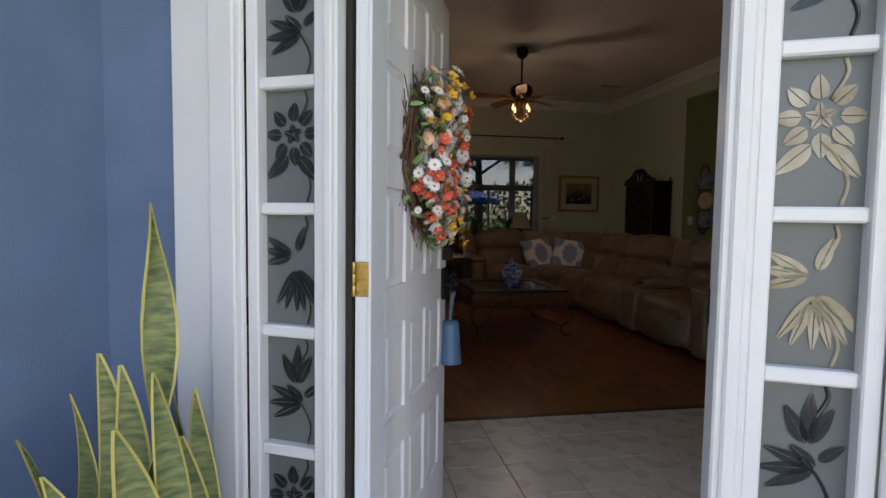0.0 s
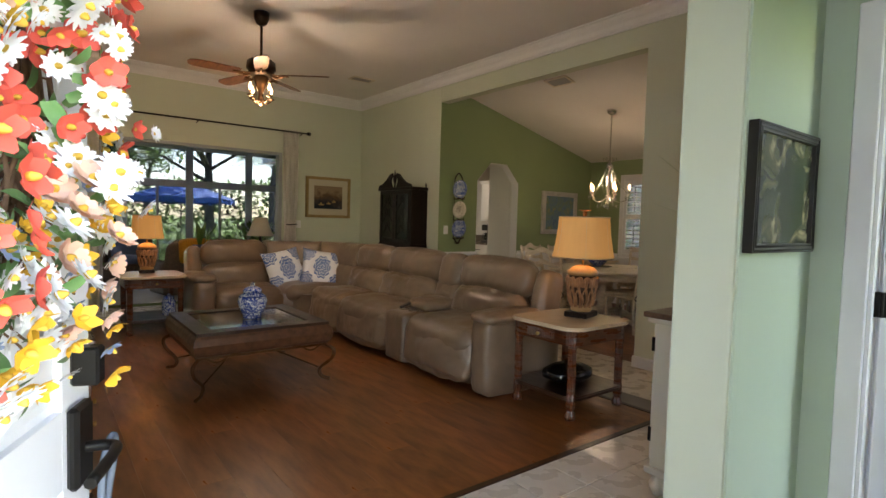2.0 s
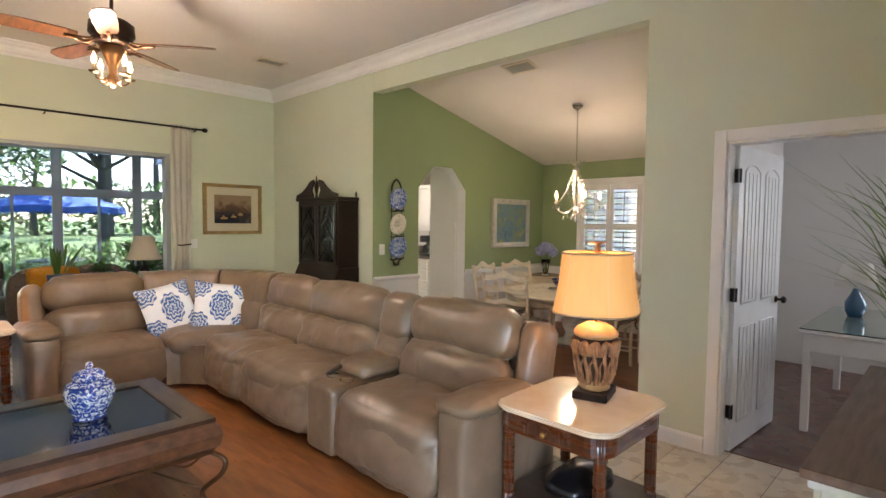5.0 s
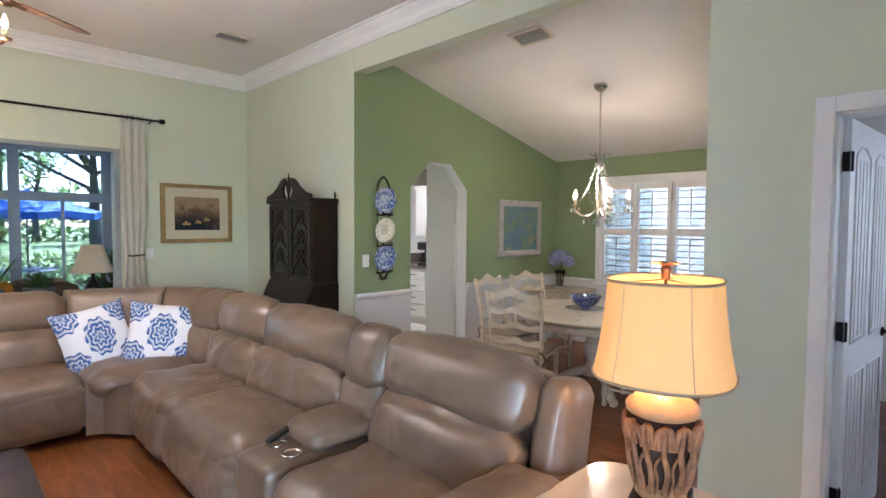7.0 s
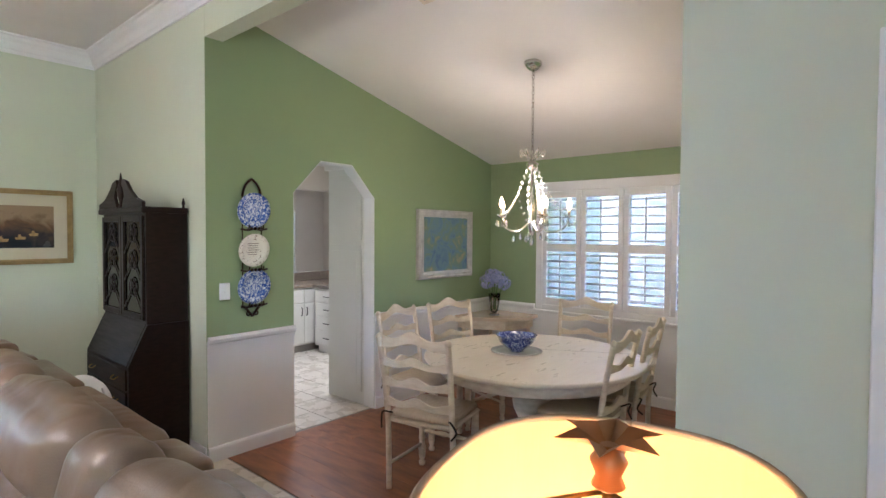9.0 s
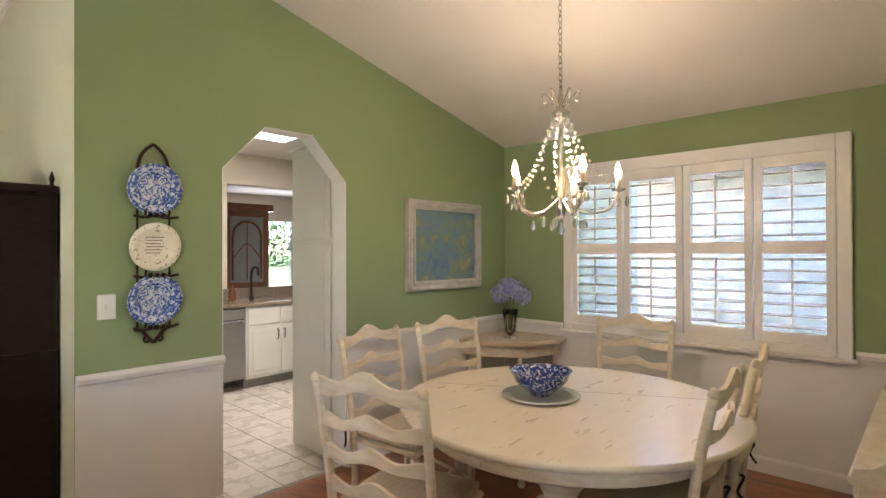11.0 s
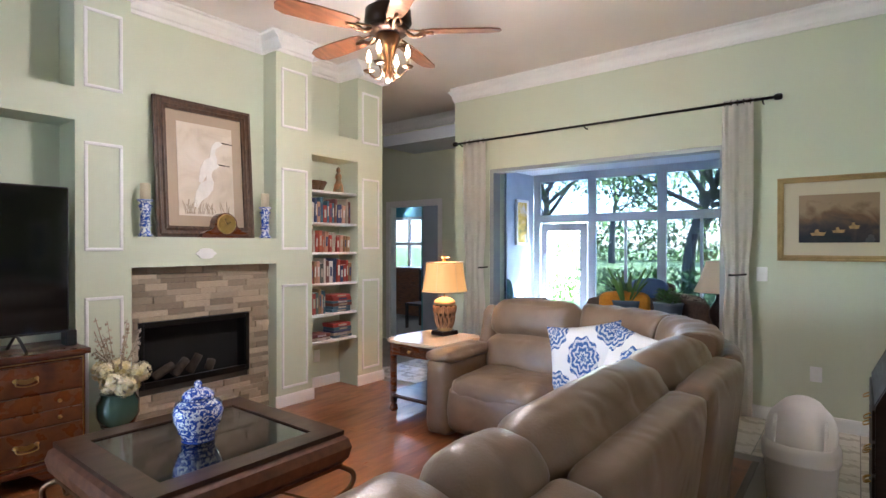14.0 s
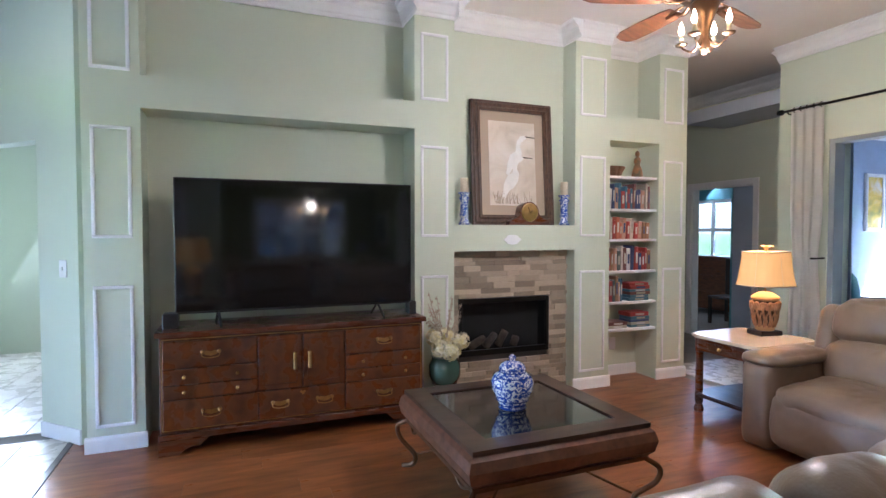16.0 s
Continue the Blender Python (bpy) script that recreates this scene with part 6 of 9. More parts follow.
part("rim", bm, mat("white_bin_lid", (0.82, 0.81, 0.82), 0.35, bump=0.02), wb)
bm = bmesh.new()
cushion(bm, (0, 0, 0), (0.19, 0.28, 0.05), r=0.02, puff=0.05, wrinkle=0, n=8, m=pose(0, 0, 0.565, 48, 0, 0))
part("swing_lid", bm, mat("white_bin_flap", (0.82, 0.81, 0.82), 0.35, bump=0.02), wb, "tilted swing lid")

# ---- curtains and rod ----
rod = thing("curtain_rod", "black curtain rod with round finials above the opening", "curtain rod", pose(0, 0, 0))
part("pole", tb([(1.95, YN - 0.085, 2.635), (5.14, YN - 0.085, 2.635)], 0.012, 10), BLACKM, rod)
for x in (1.93, 5.17):
    part("finial", lt([(0.012, -0.03), (0.024, -0.025), (0.028, 0), (0.024, 0.025), (0.012, 0.03)], 14, m=pose(x, YN - 0.085, 2.635, 0, 90, 0)), BLACKM, rod)
for x in (2.0, 3.53, 5.06):
    bm = bmesh.new()
    tube(bm, [(x, YN, 2.61), (x, YN - 0.06, 2.61), (x, YN - 0.085, 2.622)], 0.007, 6)
    part("bracket", bm, BLACKM, rod)


def curtain(x0, x1, seed, tie_z=1.19):
    th = thing("curtain", "white linen curtain panel gathered on the rod", "curtain", pose(0, 0, 0), "curtain panels")
    bm = bmesh.new()
    nu, nv = 60, 26
    g = []
    for j in range(nv + 1):
        z = 0.02 + (2.66 - 0.02) * j / nv
        col = []
        for i in range(nu + 1):
            u = i / nu
            ph = u * 2 * math.pi * 3.5 + seed
            pinch = 1 - 0.22 * math.exp(-((z - tie_z) / 0.28) ** 2)
            cx = (x0 + x1) / 2
            x = cx + (u - 0.5) * (x1 - x0) * pinch + 0.012 * noise.noise(Vector((u * 4, z * 1.4, seed)))
            y = YN - 0.085 + 0.016 * math.sin(ph + 0.5 * noise.noise(Vector((u * 3, z, seed)))) * (0.75 + 0.25 * math.cos(z))
            col.append(bm.verts.new((x, y, z)))
        g.append(col)
    for a, b in zip(g, g[1:]):
        for i in range(nu):
            bm.faces.new((a[i], a[i + 1], b[i + 1], b[i])).smooth = True
    bmesh.ops.solidify(bm, geom=bm.faces[:], thickness=0.003)
    part("panel", bm, CURT, th)
    bm = bmesh.new()
    for t in range(5):
        x = x0 + (x1 - x0) * (t + 0.5) / 5
        tube(bm, [(x, YN - 0.085 + 0.022 * math.cos(a), 2.635 + 0.022 * math.sin(a)) for a in [i * math.pi / 6 for i in range(13)]], 0.004, 5)
    part("grommets", bm, DKBRONZE, th)
    return th


curtain(2.04, 2.36, 0.4)
curtain(4.76, 5.0, 2.2)
for x, s in ((2.30, 1), (4.83, 1)):
    hb = tagged(link("curtain_holdback", tb(spline([(x, YN, 1.19), (x, YN - 0.14, 1.19), (x + s * 0.03, YN - 0.155, 1.19), (x + s * 0.13, YN - 0.155, 1.20)], 4), 0.008, 6), BLACKM), "black iron curtain holdback", "holdback", "curtain holdbacks")

# ---- ceiling fan ----
FANP = (3.49, 7.50)
fan = thing("ceiling_fan", "bronze five-blade ceiling fan with candle lights, at rest", "fan", pose(FANP[0], FANP[1], 0))
part("canopy", lt([(0.02, 3.17), (0.05, 3.19), (0.072, 3.24), (0.075, 3.30)], 24), DKBRONZE, fan)
part("downrod", tb([(0, 0, 2.86), (0, 0, 3.19)], 0.012, 10), DKBRONZE, fan)
part("motor", lt([(0.02, 2.87), (0.06, 2.86), (0.10, 2.845), (0.135, 2.82), (0.14, 2.75), (0.125, 2.735), (0.12, 2.72), (0.13, 2.71), (0.11, 2.69), (0.06, 2.68)][::-1], 32), DKBRONZE, fan)
BLADEW = wood_mat("walnut_fan_blade", (0.20, 0.075, 0.03), (0.085, 0.03, 0.013), 0.35, 4, (10, 1.5, 10), 0.3)
for k in range(5):
    a0 = 72 * k + 36
    m = pose(0, 0, 2.70, 0, 0, a0)
    bm = bmesh.new()
    pts = [(0.20, -0.045), (0.26, -0.06), (0.45, -0.068), (0.60, -0.066), (0.655, -0.045), (0.67, 0), (0.655, 0.045), (0.60, 0.066), (0.45, 0.068), (0.26, 0.06), (0.20, 0.045)]
    prism(bm, pts, 'z', -0.004, 0.004, m=m @ pose(0, 0, 0, 12, 0, 0))
    bl = part("blade", bm, BLADEW, fan, "walnut fan blade")
    bm = bmesh.new()
    tube(bm, spline([m @ Vector((0.10, 0, 0.0)), m @ Vector((0.15, 0, -0.03)), m @ Vector((0.20, 0, -0.012)), m @ Vector((0.27, 0, -0.012))], 4), 0.011, 6)
    tube(bm, spline([m @ Vector((0.12, 0.02, 0.0)), m @ Vector((0.17, 0.045, -0.015)), m @ Vector((0.22, 0.03, -0.012))], 4), 0.007, 5)
    tube(bm, spline([m @ Vector((0.12, -0.02, 0.0)), m @ Vector((0.17, -0.045, -0.015)), m @ Vector((0.22, -0.03, -0.012))], 4), 0.007, 5)
    part("blade_iron", bm, BRONZE, bl)
part("light_hub", lt([(0.012, 2.40), (0.02, 2.42), (0.03, 2.45), (0.022, 2.49), (0.026, 2.53), (0.05, 2.60), (0.075, 2.66), (0.06, 2.69)], 20), BRONZE, fan)
BULB = glow("candle_bulb", (1.0, 0.60, 0.25), 0.7)


def candle_arm(parent, r, z0, ang, zc, hub_z, crystal=False, metal=None):
    m = pose(0, 0, 0, 0, 0, ang)
    bm = bmesh.new()
    tube(bm, spline([m @ Vector((0.015, 0, hub_z)), m @ Vector((r * 0.45, 0, hub_z - 0.07)), m @ Vector((r * 0.85, 0, hub_z - 0.05)), m @ Vector((r, 0, zc))], 6), 0.006, 6)
    arm = part("arm", bm, metal, parent)
    bm = bmesh.new()
    lathe(bm, [(0.006, zc - 0.01), (0.03, zc), (0.034, zc + 0.008), (0.012, zc + 0.01)], 14, m=m @ pose(r, 0, 0))
    part("bobeche", bm, CRYSTAL if crystal else metal, arm)
    part("candle_sleeve", lt([(0.011, zc + 0.008), (0.011, zc + 0.055)], 12, m=m @ pose(r, 0, 0)), mat("ivory_candle_sleeve", (0.7, 0.62, 0.45), 0.5), arm)
    part("bulb", lt([(0.007, zc + 0.055), (0.015, zc + 0.075), (0.0155, zc + 0.088), (0.008, zc + 0.115), (0.002, zc + 0.132)], 12, m=m @ pose(r, 0, 0)), BULB, arm, "lit flame bulb")
    return m @ Vector((r, 0, zc + 0.09))


for k in range(4):
    p = candle_arm(fan, 0.125, 0, 90 * k + 20, 2.475, 2.50, metal=BRONZE)
point_lamp("fan_light", (FANP[0], FANP[1], 2.35), 1.7, (1.0, 0.85, 0.69), 0.11)

# ---- chandelier ----
CX, CY = 7.76, 6.46
CZ = 2.41 + SL * (XW - CX)
ch = thing("chandelier", "crystal-beaded chandelier with five lit candle bulbs", "chandelier", pose(CX, CY, 0))
part("canopy", lt([(0.012, CZ - 0.055), (0.03, CZ - 0.05), (0.06, CZ - 0.02), (0.065, CZ + 0.01)], 24), CHROME, ch)
bm = bmesh.new()
z = CZ - 0.055
k = 0
while z > 2.22:
    tube(bm, [((0.009 if k % 2 == 0 else 0) * math.cos(a), (0.009 if k % 2 else 0) * math.cos(a), z - 0.017 + 0.019 * math.sin(a)) for a in [i * math.pi / 5 for i in range(11)]], 0.0025, 4)
    z -= 0.028
    k += 1
part("chain", bm, CHROME, ch)
part("stem", lt([(0.012, 1.60), (0.02, 1.62), (0.03, 1.66), (0.016, 1.70), (0.022, 1.78), (0.012, 1.85), (0.012, 2.06), (0.035, 2.08), (0.045, 2.11), (0.02, 2.13), (0.012, 2.2), (0.006, 2.24)], 18), CHROME, ch)
bm = bmesh.new()
for k in range(6):
    m = pose(0, 0, 0, 0, 0, 60 * k)
    tube(bm, spline([m @ Vector((0.01, 0, 2.13)), m @ Vector((0.05, 0, 2.18)), m @ Vector((0.085, 0, 2.21)), m @ Vector((0.08, 0, 2.165)), m @ Vector((0.06, 0, 2.175))], 4), 0.004, 5)
part("crown_scrolls", bm, CHROME, ch)
BEADC = glass_mat("bead_glass", (0.95, 0.93, 0.90), 0.02)
bead_me = mesh_of("bead", lt([(0.002, -0.008), (0.0075, -0.003), (0.0075, 0.003), (0.002, 0.008)], 7), BEADC)
drop_me = mesh_of("crystal_drop", lt([(0.001, 0), (0.005, -0.01), (0.011, -0.032), (0.008, -0.044), (0.001, -0.052)], 6), BEADC)
for k in range(5):
    ang = 72 * k + 15
    candle_arm(ch, 0.262, 0, ang, 1.735, 1.70, True, CHROME)
    m = pose(0, 0, 0, 0, 0, ang)
    for q in range(15):
        t = q / 14
        r = 0.035 + 0.227 * t
        z = 2.09 - 0.36 * t - 0.06 * math.sin(math.pi * t)
        piece("bead", bead_me, ch, m @ pose(r, 0, z))
    m2 = pose(0, 0, 0, 0, 0, ang + 36)
    for q in range(9):
        t = q / 8
        piece("bead", bead_me, ch, m2 @ pose(0.04 + 0.05 * math.sin(math.pi * t), 0, 2.07 - 0.36 * t))
    for dr in (0.222, 0.262, 0.302):
        piece("crystal_drop", drop_me, ch, m @ pose(dr, 0, 1.71))
    for dr in (0.08, 0.13):
        piece("crystal_drop", drop_me, ch, m2 @ pose(dr, 0, 1.64 - dr * 0.3))
piece("crystal_drop", drop_me, ch, pose(0, 0, 1.60) @ Matrix.Scale(1.5, 4))
point_lamp("chandelier_light", (CX, CY, 1.92), 0.55, (1.0, 0.80, 0.58), 0.06)

# ---- dining table ----
dt = thing("dining_table", "round cream-washed dining table on a turned pedestal", "table", pose(7.74, 6.43, 0))
part("tabletop", lt([(0.70, 0.705), (0.755, 0.715), (0.775, 0.73), (0.775, 0.742), (0.765, 0.75)], 64), TABLEW, dt)
part("apron", lt([(0.66, 0.63), (0.67, 0.64), (0.67, 0.705)], 56), CHAIRW, dt)
part("pedestal", lt([(0.16, 0.16), (0.12, 0.2), (0.09, 0.28), (0.13, 0.36), (0.14, 0.42), (0.09, 0.5), (0.10, 0.58), (0.2, 0.63)], 28), CHAIRW, dt)
for k in range(4):
    m = pose(0, 0, 0, 0, 0, 90 * k + 45)
    part("foot", tb(spline([m @ Vector((0.08, 0, 0.2)), m @ Vector((0.25, 0, 0.16)), m @ Vector((0.42, 0, 0.07)), m @ Vector((0.5, 0, 0.04))], 5), 0.04, 8), CHAIRW, dt)
bm = bmesh.new()
box(bm, -0.0012, -0.76, 0.7495, 0.0012, 0.76, 0.7505, m=pose(0.2, 0, 0, 0, 0, 28))
part("leaf_joint", bm, mat("table_joint_shadow_gap", (0.2, 0.16, 0.11), 0.8), dt)
pl = tagged(link("plate", lt([(0.09, 0), (0.15, 0.006), (0.185, 0.012), (0.185, 0.016), (0.14, 0.011), (0.001, 0.008)], 40), mat("white_china", (0.72, 0.71, 0.69), 0.15, var=0.03, bump=0.0, coat=0.5)), "large white china plate under the bowl", "plate")
pl.location = (7.715, 6.55, 0.7505)
bw = tagged(link("bowl", lt([(0.05, 0), (0.055, 0.012), (0.085, 0.03), (0.125, 0.07), (0.145, 0.115), (0.150, 0.12), (0.140, 0.115), (0.118, 0.068), (0.07, 0.03), (0.001, 0.022)], 40), pattern_mat("cobalt_patterned_glaze", (0.45, 0.50, 0.66), (0.02, 0.04, 0.20), 30, 0.40, 0.47)), "blue and white patterned bowl on the dining table", "bowl")
bw.location = (7.715, 6.55, 0.7605)
# ---- dining chairs ----
SEATC = mat("striped_seat_fabric", (0.55, 0.47, 0.36), 0.85, color2=(0.40, 0.33, 0.24), scale=20, bump=0.3, stretch=(12, 1, 1))
def dining_chair(m):
    th = thing("dining_chair", "cream painted ladder-back dining chair with a tied seat pad", "chair", m, "chairs round the dining table")
    # local: seat faces +y, back at y = -0.2
    w = 0.225
    for s in (-1, 1):
        pts = spline([(s * (w - 0.01), -0.20, 0.0), (s * w, -0.19, 0.25), (s * w, -0.20, 0.46), (s * (w + 0.005), -0.235, 0.72), (s * (w + 0.012), -0.285, 0.97)], 4)
        part("back_post", tb(pts, 0.018, 8), CHAIRW, th)
        part("ear", lt([(0.018, 0), (0.022, 0.012), (0.012, 0.03), (0.002, 0.036)], 10, m=pose(s * (w + 0.012), -0.287, 0.965)), CHAIRW, th)
        prof = [(0.018, 0.0), (0.024, 0.02), (0.014, 0.035), (0.022, 0.06), (0.026, 0.12), (0.018, 0.17), (0.024, 0.19), (0.02, 0.22), (0.024, 0.27), (0.024, 0.43)]
        part("front_leg", lt(prof, 14, m=pose(s * 0.20, 0.20, 0)), CHAIRW, th)
        part("side_stretcher", tb([(s * 0.20, 0.19, 0.15), (s * 0.215, -0.19, 0.16)], 0.011, 6), CHAIRW, th)
    part("front_stretcher", lt([(0.010, -0.19), (0.012, -0.1), (0.020, -0.03), (0.012, 0), (0.020, 0.03), (0.012, 0.1), (0.010, 0.19)], 10, m=pose(0, 0.20, 0.24, 0, 90, 0)), CHAIRW, th)
    for k, z in enumerate((0.57, 0.70, 0.825, 0.955)):
        y = -0.205 - max(0, z - 0.46) * 0.155
        bm = bmesh.new()
        top = []
        n = 20
        hh = 0.030 if k < 3 else 0.040
        for i in range(n + 1):
            u = -1 + 2 * i / n
            wave = 0.016 * math.cos(2 * math.pi * u) * (1 - 0.3 * abs(u))
            cr2 = 0.018 * max(0, 1 - (u / 0.75) ** 2) if k == 3 else 0
            top.append((u * w, z + wave + hh * (0.75 + 0.25 * math.cos(math.pi * u)) + cr2))
        bot = [(u * w, zz - 2 * hh * 0.75 - (0.010 * math.cos(2 * math.pi * u / 1.0) if True else 0)) for (u, zz) in [(t[0] / w, t[1]) for t in top]]
        vs_t, vs_b = [], []
        for dy in (0.0, 0.016):
            vs_t.append([bm.verts.new((x, y - 0.03 * (1 - (x / w) ** 2) + dy, zz)) for x, zz in top])
            vs_b.append([bm.verts.new((x, y - 0.03 * (1 - (x / w) ** 2) + dy, zz)) for x, zz in bot])
        for i in range(n):
            bm.faces.new((vs_t[0][i], vs_t[0][i + 1], vs_b[0][i + 1], vs_b[0][i]))
            bm.faces.new((vs_t[1][i + 1], vs_t[1][i], vs_b[1][i], vs_b[1][i + 1]))
            bm.faces.new((vs_t[0][i + 1], vs_t[0][i], vs_t[1][i], vs_t[1][i + 1]))
            bm.faces.new((vs_b[0][i], vs_b[0][i + 1], vs_b[1][i + 1], vs_b[1][i]))
        part("ladder_slat" if k < 3 else "crest_rail", bm, CHAIRW, th)
    part("seat", bx(-0.225, -0.20, 0.43, 0.225, 0.225, 0.455, 0.008), CHAIRW, th)
    pad = part("seat_pad", cu((0, 0.01, 0.478), (0.43, 0.41, 0.05), r=0.022, puff=0.012, wrinkle=0.003, n=8), SEATC, th, "beige striped seat pad")
    for s in (-1, 1):
        part("tie", tb(spline([(s * 0.19, -0.18, 0.48), (s * 0.235, -0.24, 0.50), (s * 0.26, -0.22, 0.44), (s * 0.24, -0.25, 0.40)], 4), 0.006, 5), SOFA_DK, pad, "dark ribbon tie")
    return th


def chair_at(x, y, rz):
    return pose(x, y, 0, 0, 0, rz)


c0 = dining_chair(chair_at(6.99, 6.70, -76))
for x, y, rz in ((7.53, 7.28, -172), (8.08, 7.26, 170), (8.76, 6.60, 100), (7.62, 5.99, 4), (8.22, 6.02, 8)):
    copy_thing(c0, chair_at(x, y, rz))
# ---- dining window with plantation shutters ----
win = tagged(thing("window_3", "white plantation shutters with open louvres on the dining window", "window", pose(0, 0, 0)), kind="structure")
bm = bmesh.new()
for y0, z0, y1, z1 in ((WY0 - 0.075, WZ0 - 0.06, WY0, WZ1 + 0.10), (WY1, WZ0 - 0.06, WY1 + 0.075, WZ1 + 0.10), (WY0, WZ1, WY1, WZ1 + 0.10), (WY0, WZ0 - 0.06, WY1, WZ0)):
    box(bm, XW - 0.03, y0, z0, XW + 0.02, y1, z1, 0.006)
box(bm, XW - 0.06, WY0 - 0.10, WZ0 - 0.085, XW, WY1 + 0.10, WZ0 - 0.06, 0.006)
part("window_frame", bm, TRIM, win)
npan = 4
pw = (WY1 - WY0) / npan
for k in range(npan):
    a, b = WY0 + k * pw + 0.004, WY0 + (k + 1) * pw - 0.004
    bm = bmesh.new()
    s = 0.048
    for y0, z0, y1, z1 in ((a, WZ0, a + s, WZ1), (b - s, WZ0, b, WZ1), (a + s, WZ0, b - s, WZ0 + 0.07), (a + s, WZ1 - 0.07, b - s, WZ1), (a + s, 1.43, b - s, 1.51)):
        box(bm, XW - 0.025, y0, z0, XW + 0.01, y1, z1, 0.003)
    panel = part("shutter_panel", bm, TRIM, win)
    for z0, z1 in ((WZ0 + 0.07, 1.43), (1.51, WZ1 - 0.07)):
        n = int(round((z1 - z0) / 0.075))
        for q in range(n):
            zc = z0 + (z1 - z0) * (q + 0.5) / n
            lv = bmesh.new()
            box(lv, -0.032, a + s, -0.004, 0.032, b - s, 0.004, 0.003, m=pose(XW - 0.007, 0, zc, 0, -8, 0))
            part("louvre", lv, TRIM, panel)
        bm = bmesh.new()
        box(bm, XW - 0.048, (a + b) / 2 - 0.006, z0 + 0.02, XW - 0.040, (a + b) / 2 + 0.006, z1 - 0.02)
        part("tilt_rod", bm, TRIM, panel)
pane = part("pane", bx(XW + 0.10, WY0, WZ0, XW + 0.105, WY1, WZ1), TINTW, win)
pane.visible_shadow = False
bm = bmesh.new()
box(bm, XW + 0.09, (WY0 + WY1) / 2 - 0.025, WZ0, XW + 0.115, (WY0 + WY1) / 2 + 0.025, WZ1)
box(bm, XW + 0.088, WY0, 1.45, XW + 0.113, WY1, 1.49)
part("sash_bar", bm, TRIM, win)

# ---- neighbouring house beyond the dining window ----
nb = thing("neighbour_house", "pale neighbouring house with a shingled roof", "house", pose(0, 0, 0))
part("wall", bx(14.5, 0.5, -0.3, 15.0, 13, 2.7), mat("pale_siding", (0.62, 0.62, 0.60), 0.8, var=0.1), nb)
bm = bmesh.new()
prism(bm, [(14.1, 2.6), (17, 4.2), (17, 4.4), (14.1, 2.8)], 'y', 0, 13.5)
part("roof", bm, mat("brown_shingle", (0.30, 0.22, 0.19), 0.9, var=0.3, scale=8, bump=0.5), nb)

# ---- cream buffet against the dining south wall ----
bf = thing("buffet", "cream painted buffet with a scrolled gallery against the dining wall", "cabinet", pose(7.60, 4.975, 0) @ Matrix.Diagonal((1, 1, 0.91, 1)))
part("body", bx(0.02, 0.0, 0.08, 1.38, 0.36, 0.79, 0.004), CHAIRW, bf)
part("top", bx(0.0, 0.0, 0.79, 1.40, 0.385, 0.82, 0.008, 2), CHAIRW, bf)
for x0, x1 in ((0.0, 0.022), (1.378, 1.40)):
    bm = bmesh.new()
    prism(bm, [(0.0, 0.82), (0.375, 0.82), (0.37, 0.845), (0.32, 0.86), (0.27, 0.905), (0.24, 0.965), (0.19, 1.0), (0.13, 1.015), (0.09, 1.05), (0.05, 1.075), (0.0, 1.08)], 'x', x0, x1)
    part("gallery_end", bm, CHAIRW, bf, "scroll-cut gallery end")
bm = bmesh.new()
prism(bm, [(0.022, 0.82), (1.378, 0.82), (1.378, 1.06), (1.10, 1.03), (0.90, 1.10), (0.70, 1.14), (0.50, 1.10), (0.30, 1.03), (0.022, 1.06)], 'y', 0.0, 0.018)
part("gallery_back", bm, CHAIRW, bf, "scalloped gallery back")
for k in range(3):
    d = part("cabinet_door", bx(0.05 + 0.44 * k, 0.36, 0.12, 0.46 + 0.44 * k, 0.375, 0.60, 0.003), CHAIRW, bf)
    part("panel", bx(0.10 + 0.44 * k, 0.375, 0.17, 0.41 + 0.44 * k, 0.379, 0.55, 0.002), CHAIRW, d)
    dr3 = part("drawer", bx(0.05 + 0.44 * k, 0.36, 0.63, 0.46 + 0.44 * k, 0.375, 0.77, 0.003), CHAIRW, bf)
    part("knob", lt([(0.005, 0), (0.006, 0.012), (0.013, 0.018), (0.003, 0.028)], 12, m=pose(0.255 + 0.44 * k, 0.375, 0.70, -90)), BRASS, dr3)
for x in (0.05, 1.35):
    for y in (0.05, 0.32):
        part("foot", lt([(0.02, 0), (0.03, 0.02), (0.022, 0.05), (0.032, 0.08)], 14, m=pose(x, y, 0)), CHAIRW, bf)

# ---- corner table with hydrangeas ----
ctb = thing("corner_table", "cream corner table in the dining room corner", "table", pose(0, 0, 0))
bm = bmesh.new()
prism(bm, [(8.83, 8.05), (8.83, 7.85), (9.02, 7.50), (9.30, 7.42), (9.48, 7.42), (9.48, 8.05)], 'z', 0.70, 0.735)
part("top", bm, MARBLE, ctb)
bm = bmesh.new()
prism(bm, [(8.88, 8.05), (8.88, 7.87), (9.05, 7.55), (9.30, 7.47), (9.46, 7.47), (9.46, 8.05)], 'z', 0.60, 0.70)
part("apron", bm, CHAIRW, ctb)
for x, y in ((8.92, 8.0), (9.05, 7.60), (9.42, 7.50), (9.42, 8.0)):
    part("leg", tb([(x, y, 0), (x, y, 0.62)], 0.022, 8), CHAIRW, ctb)
hv = thing("flower_vase", "clear glass vase of blue hydrangeas on the corner table", "vase", pose(9.12, 7.74, 0.735))
part("vase", lt([(0.05, 0), (0.055, 0.01), (0.04, 0.05), (0.05, 0.12), (0.062, 0.20), (0.068, 0.235), (0.062, 0.235), (0.045, 0.12), (0.035, 0.05), (0.001, 0.02)], 20), CRYSTAL, hv)


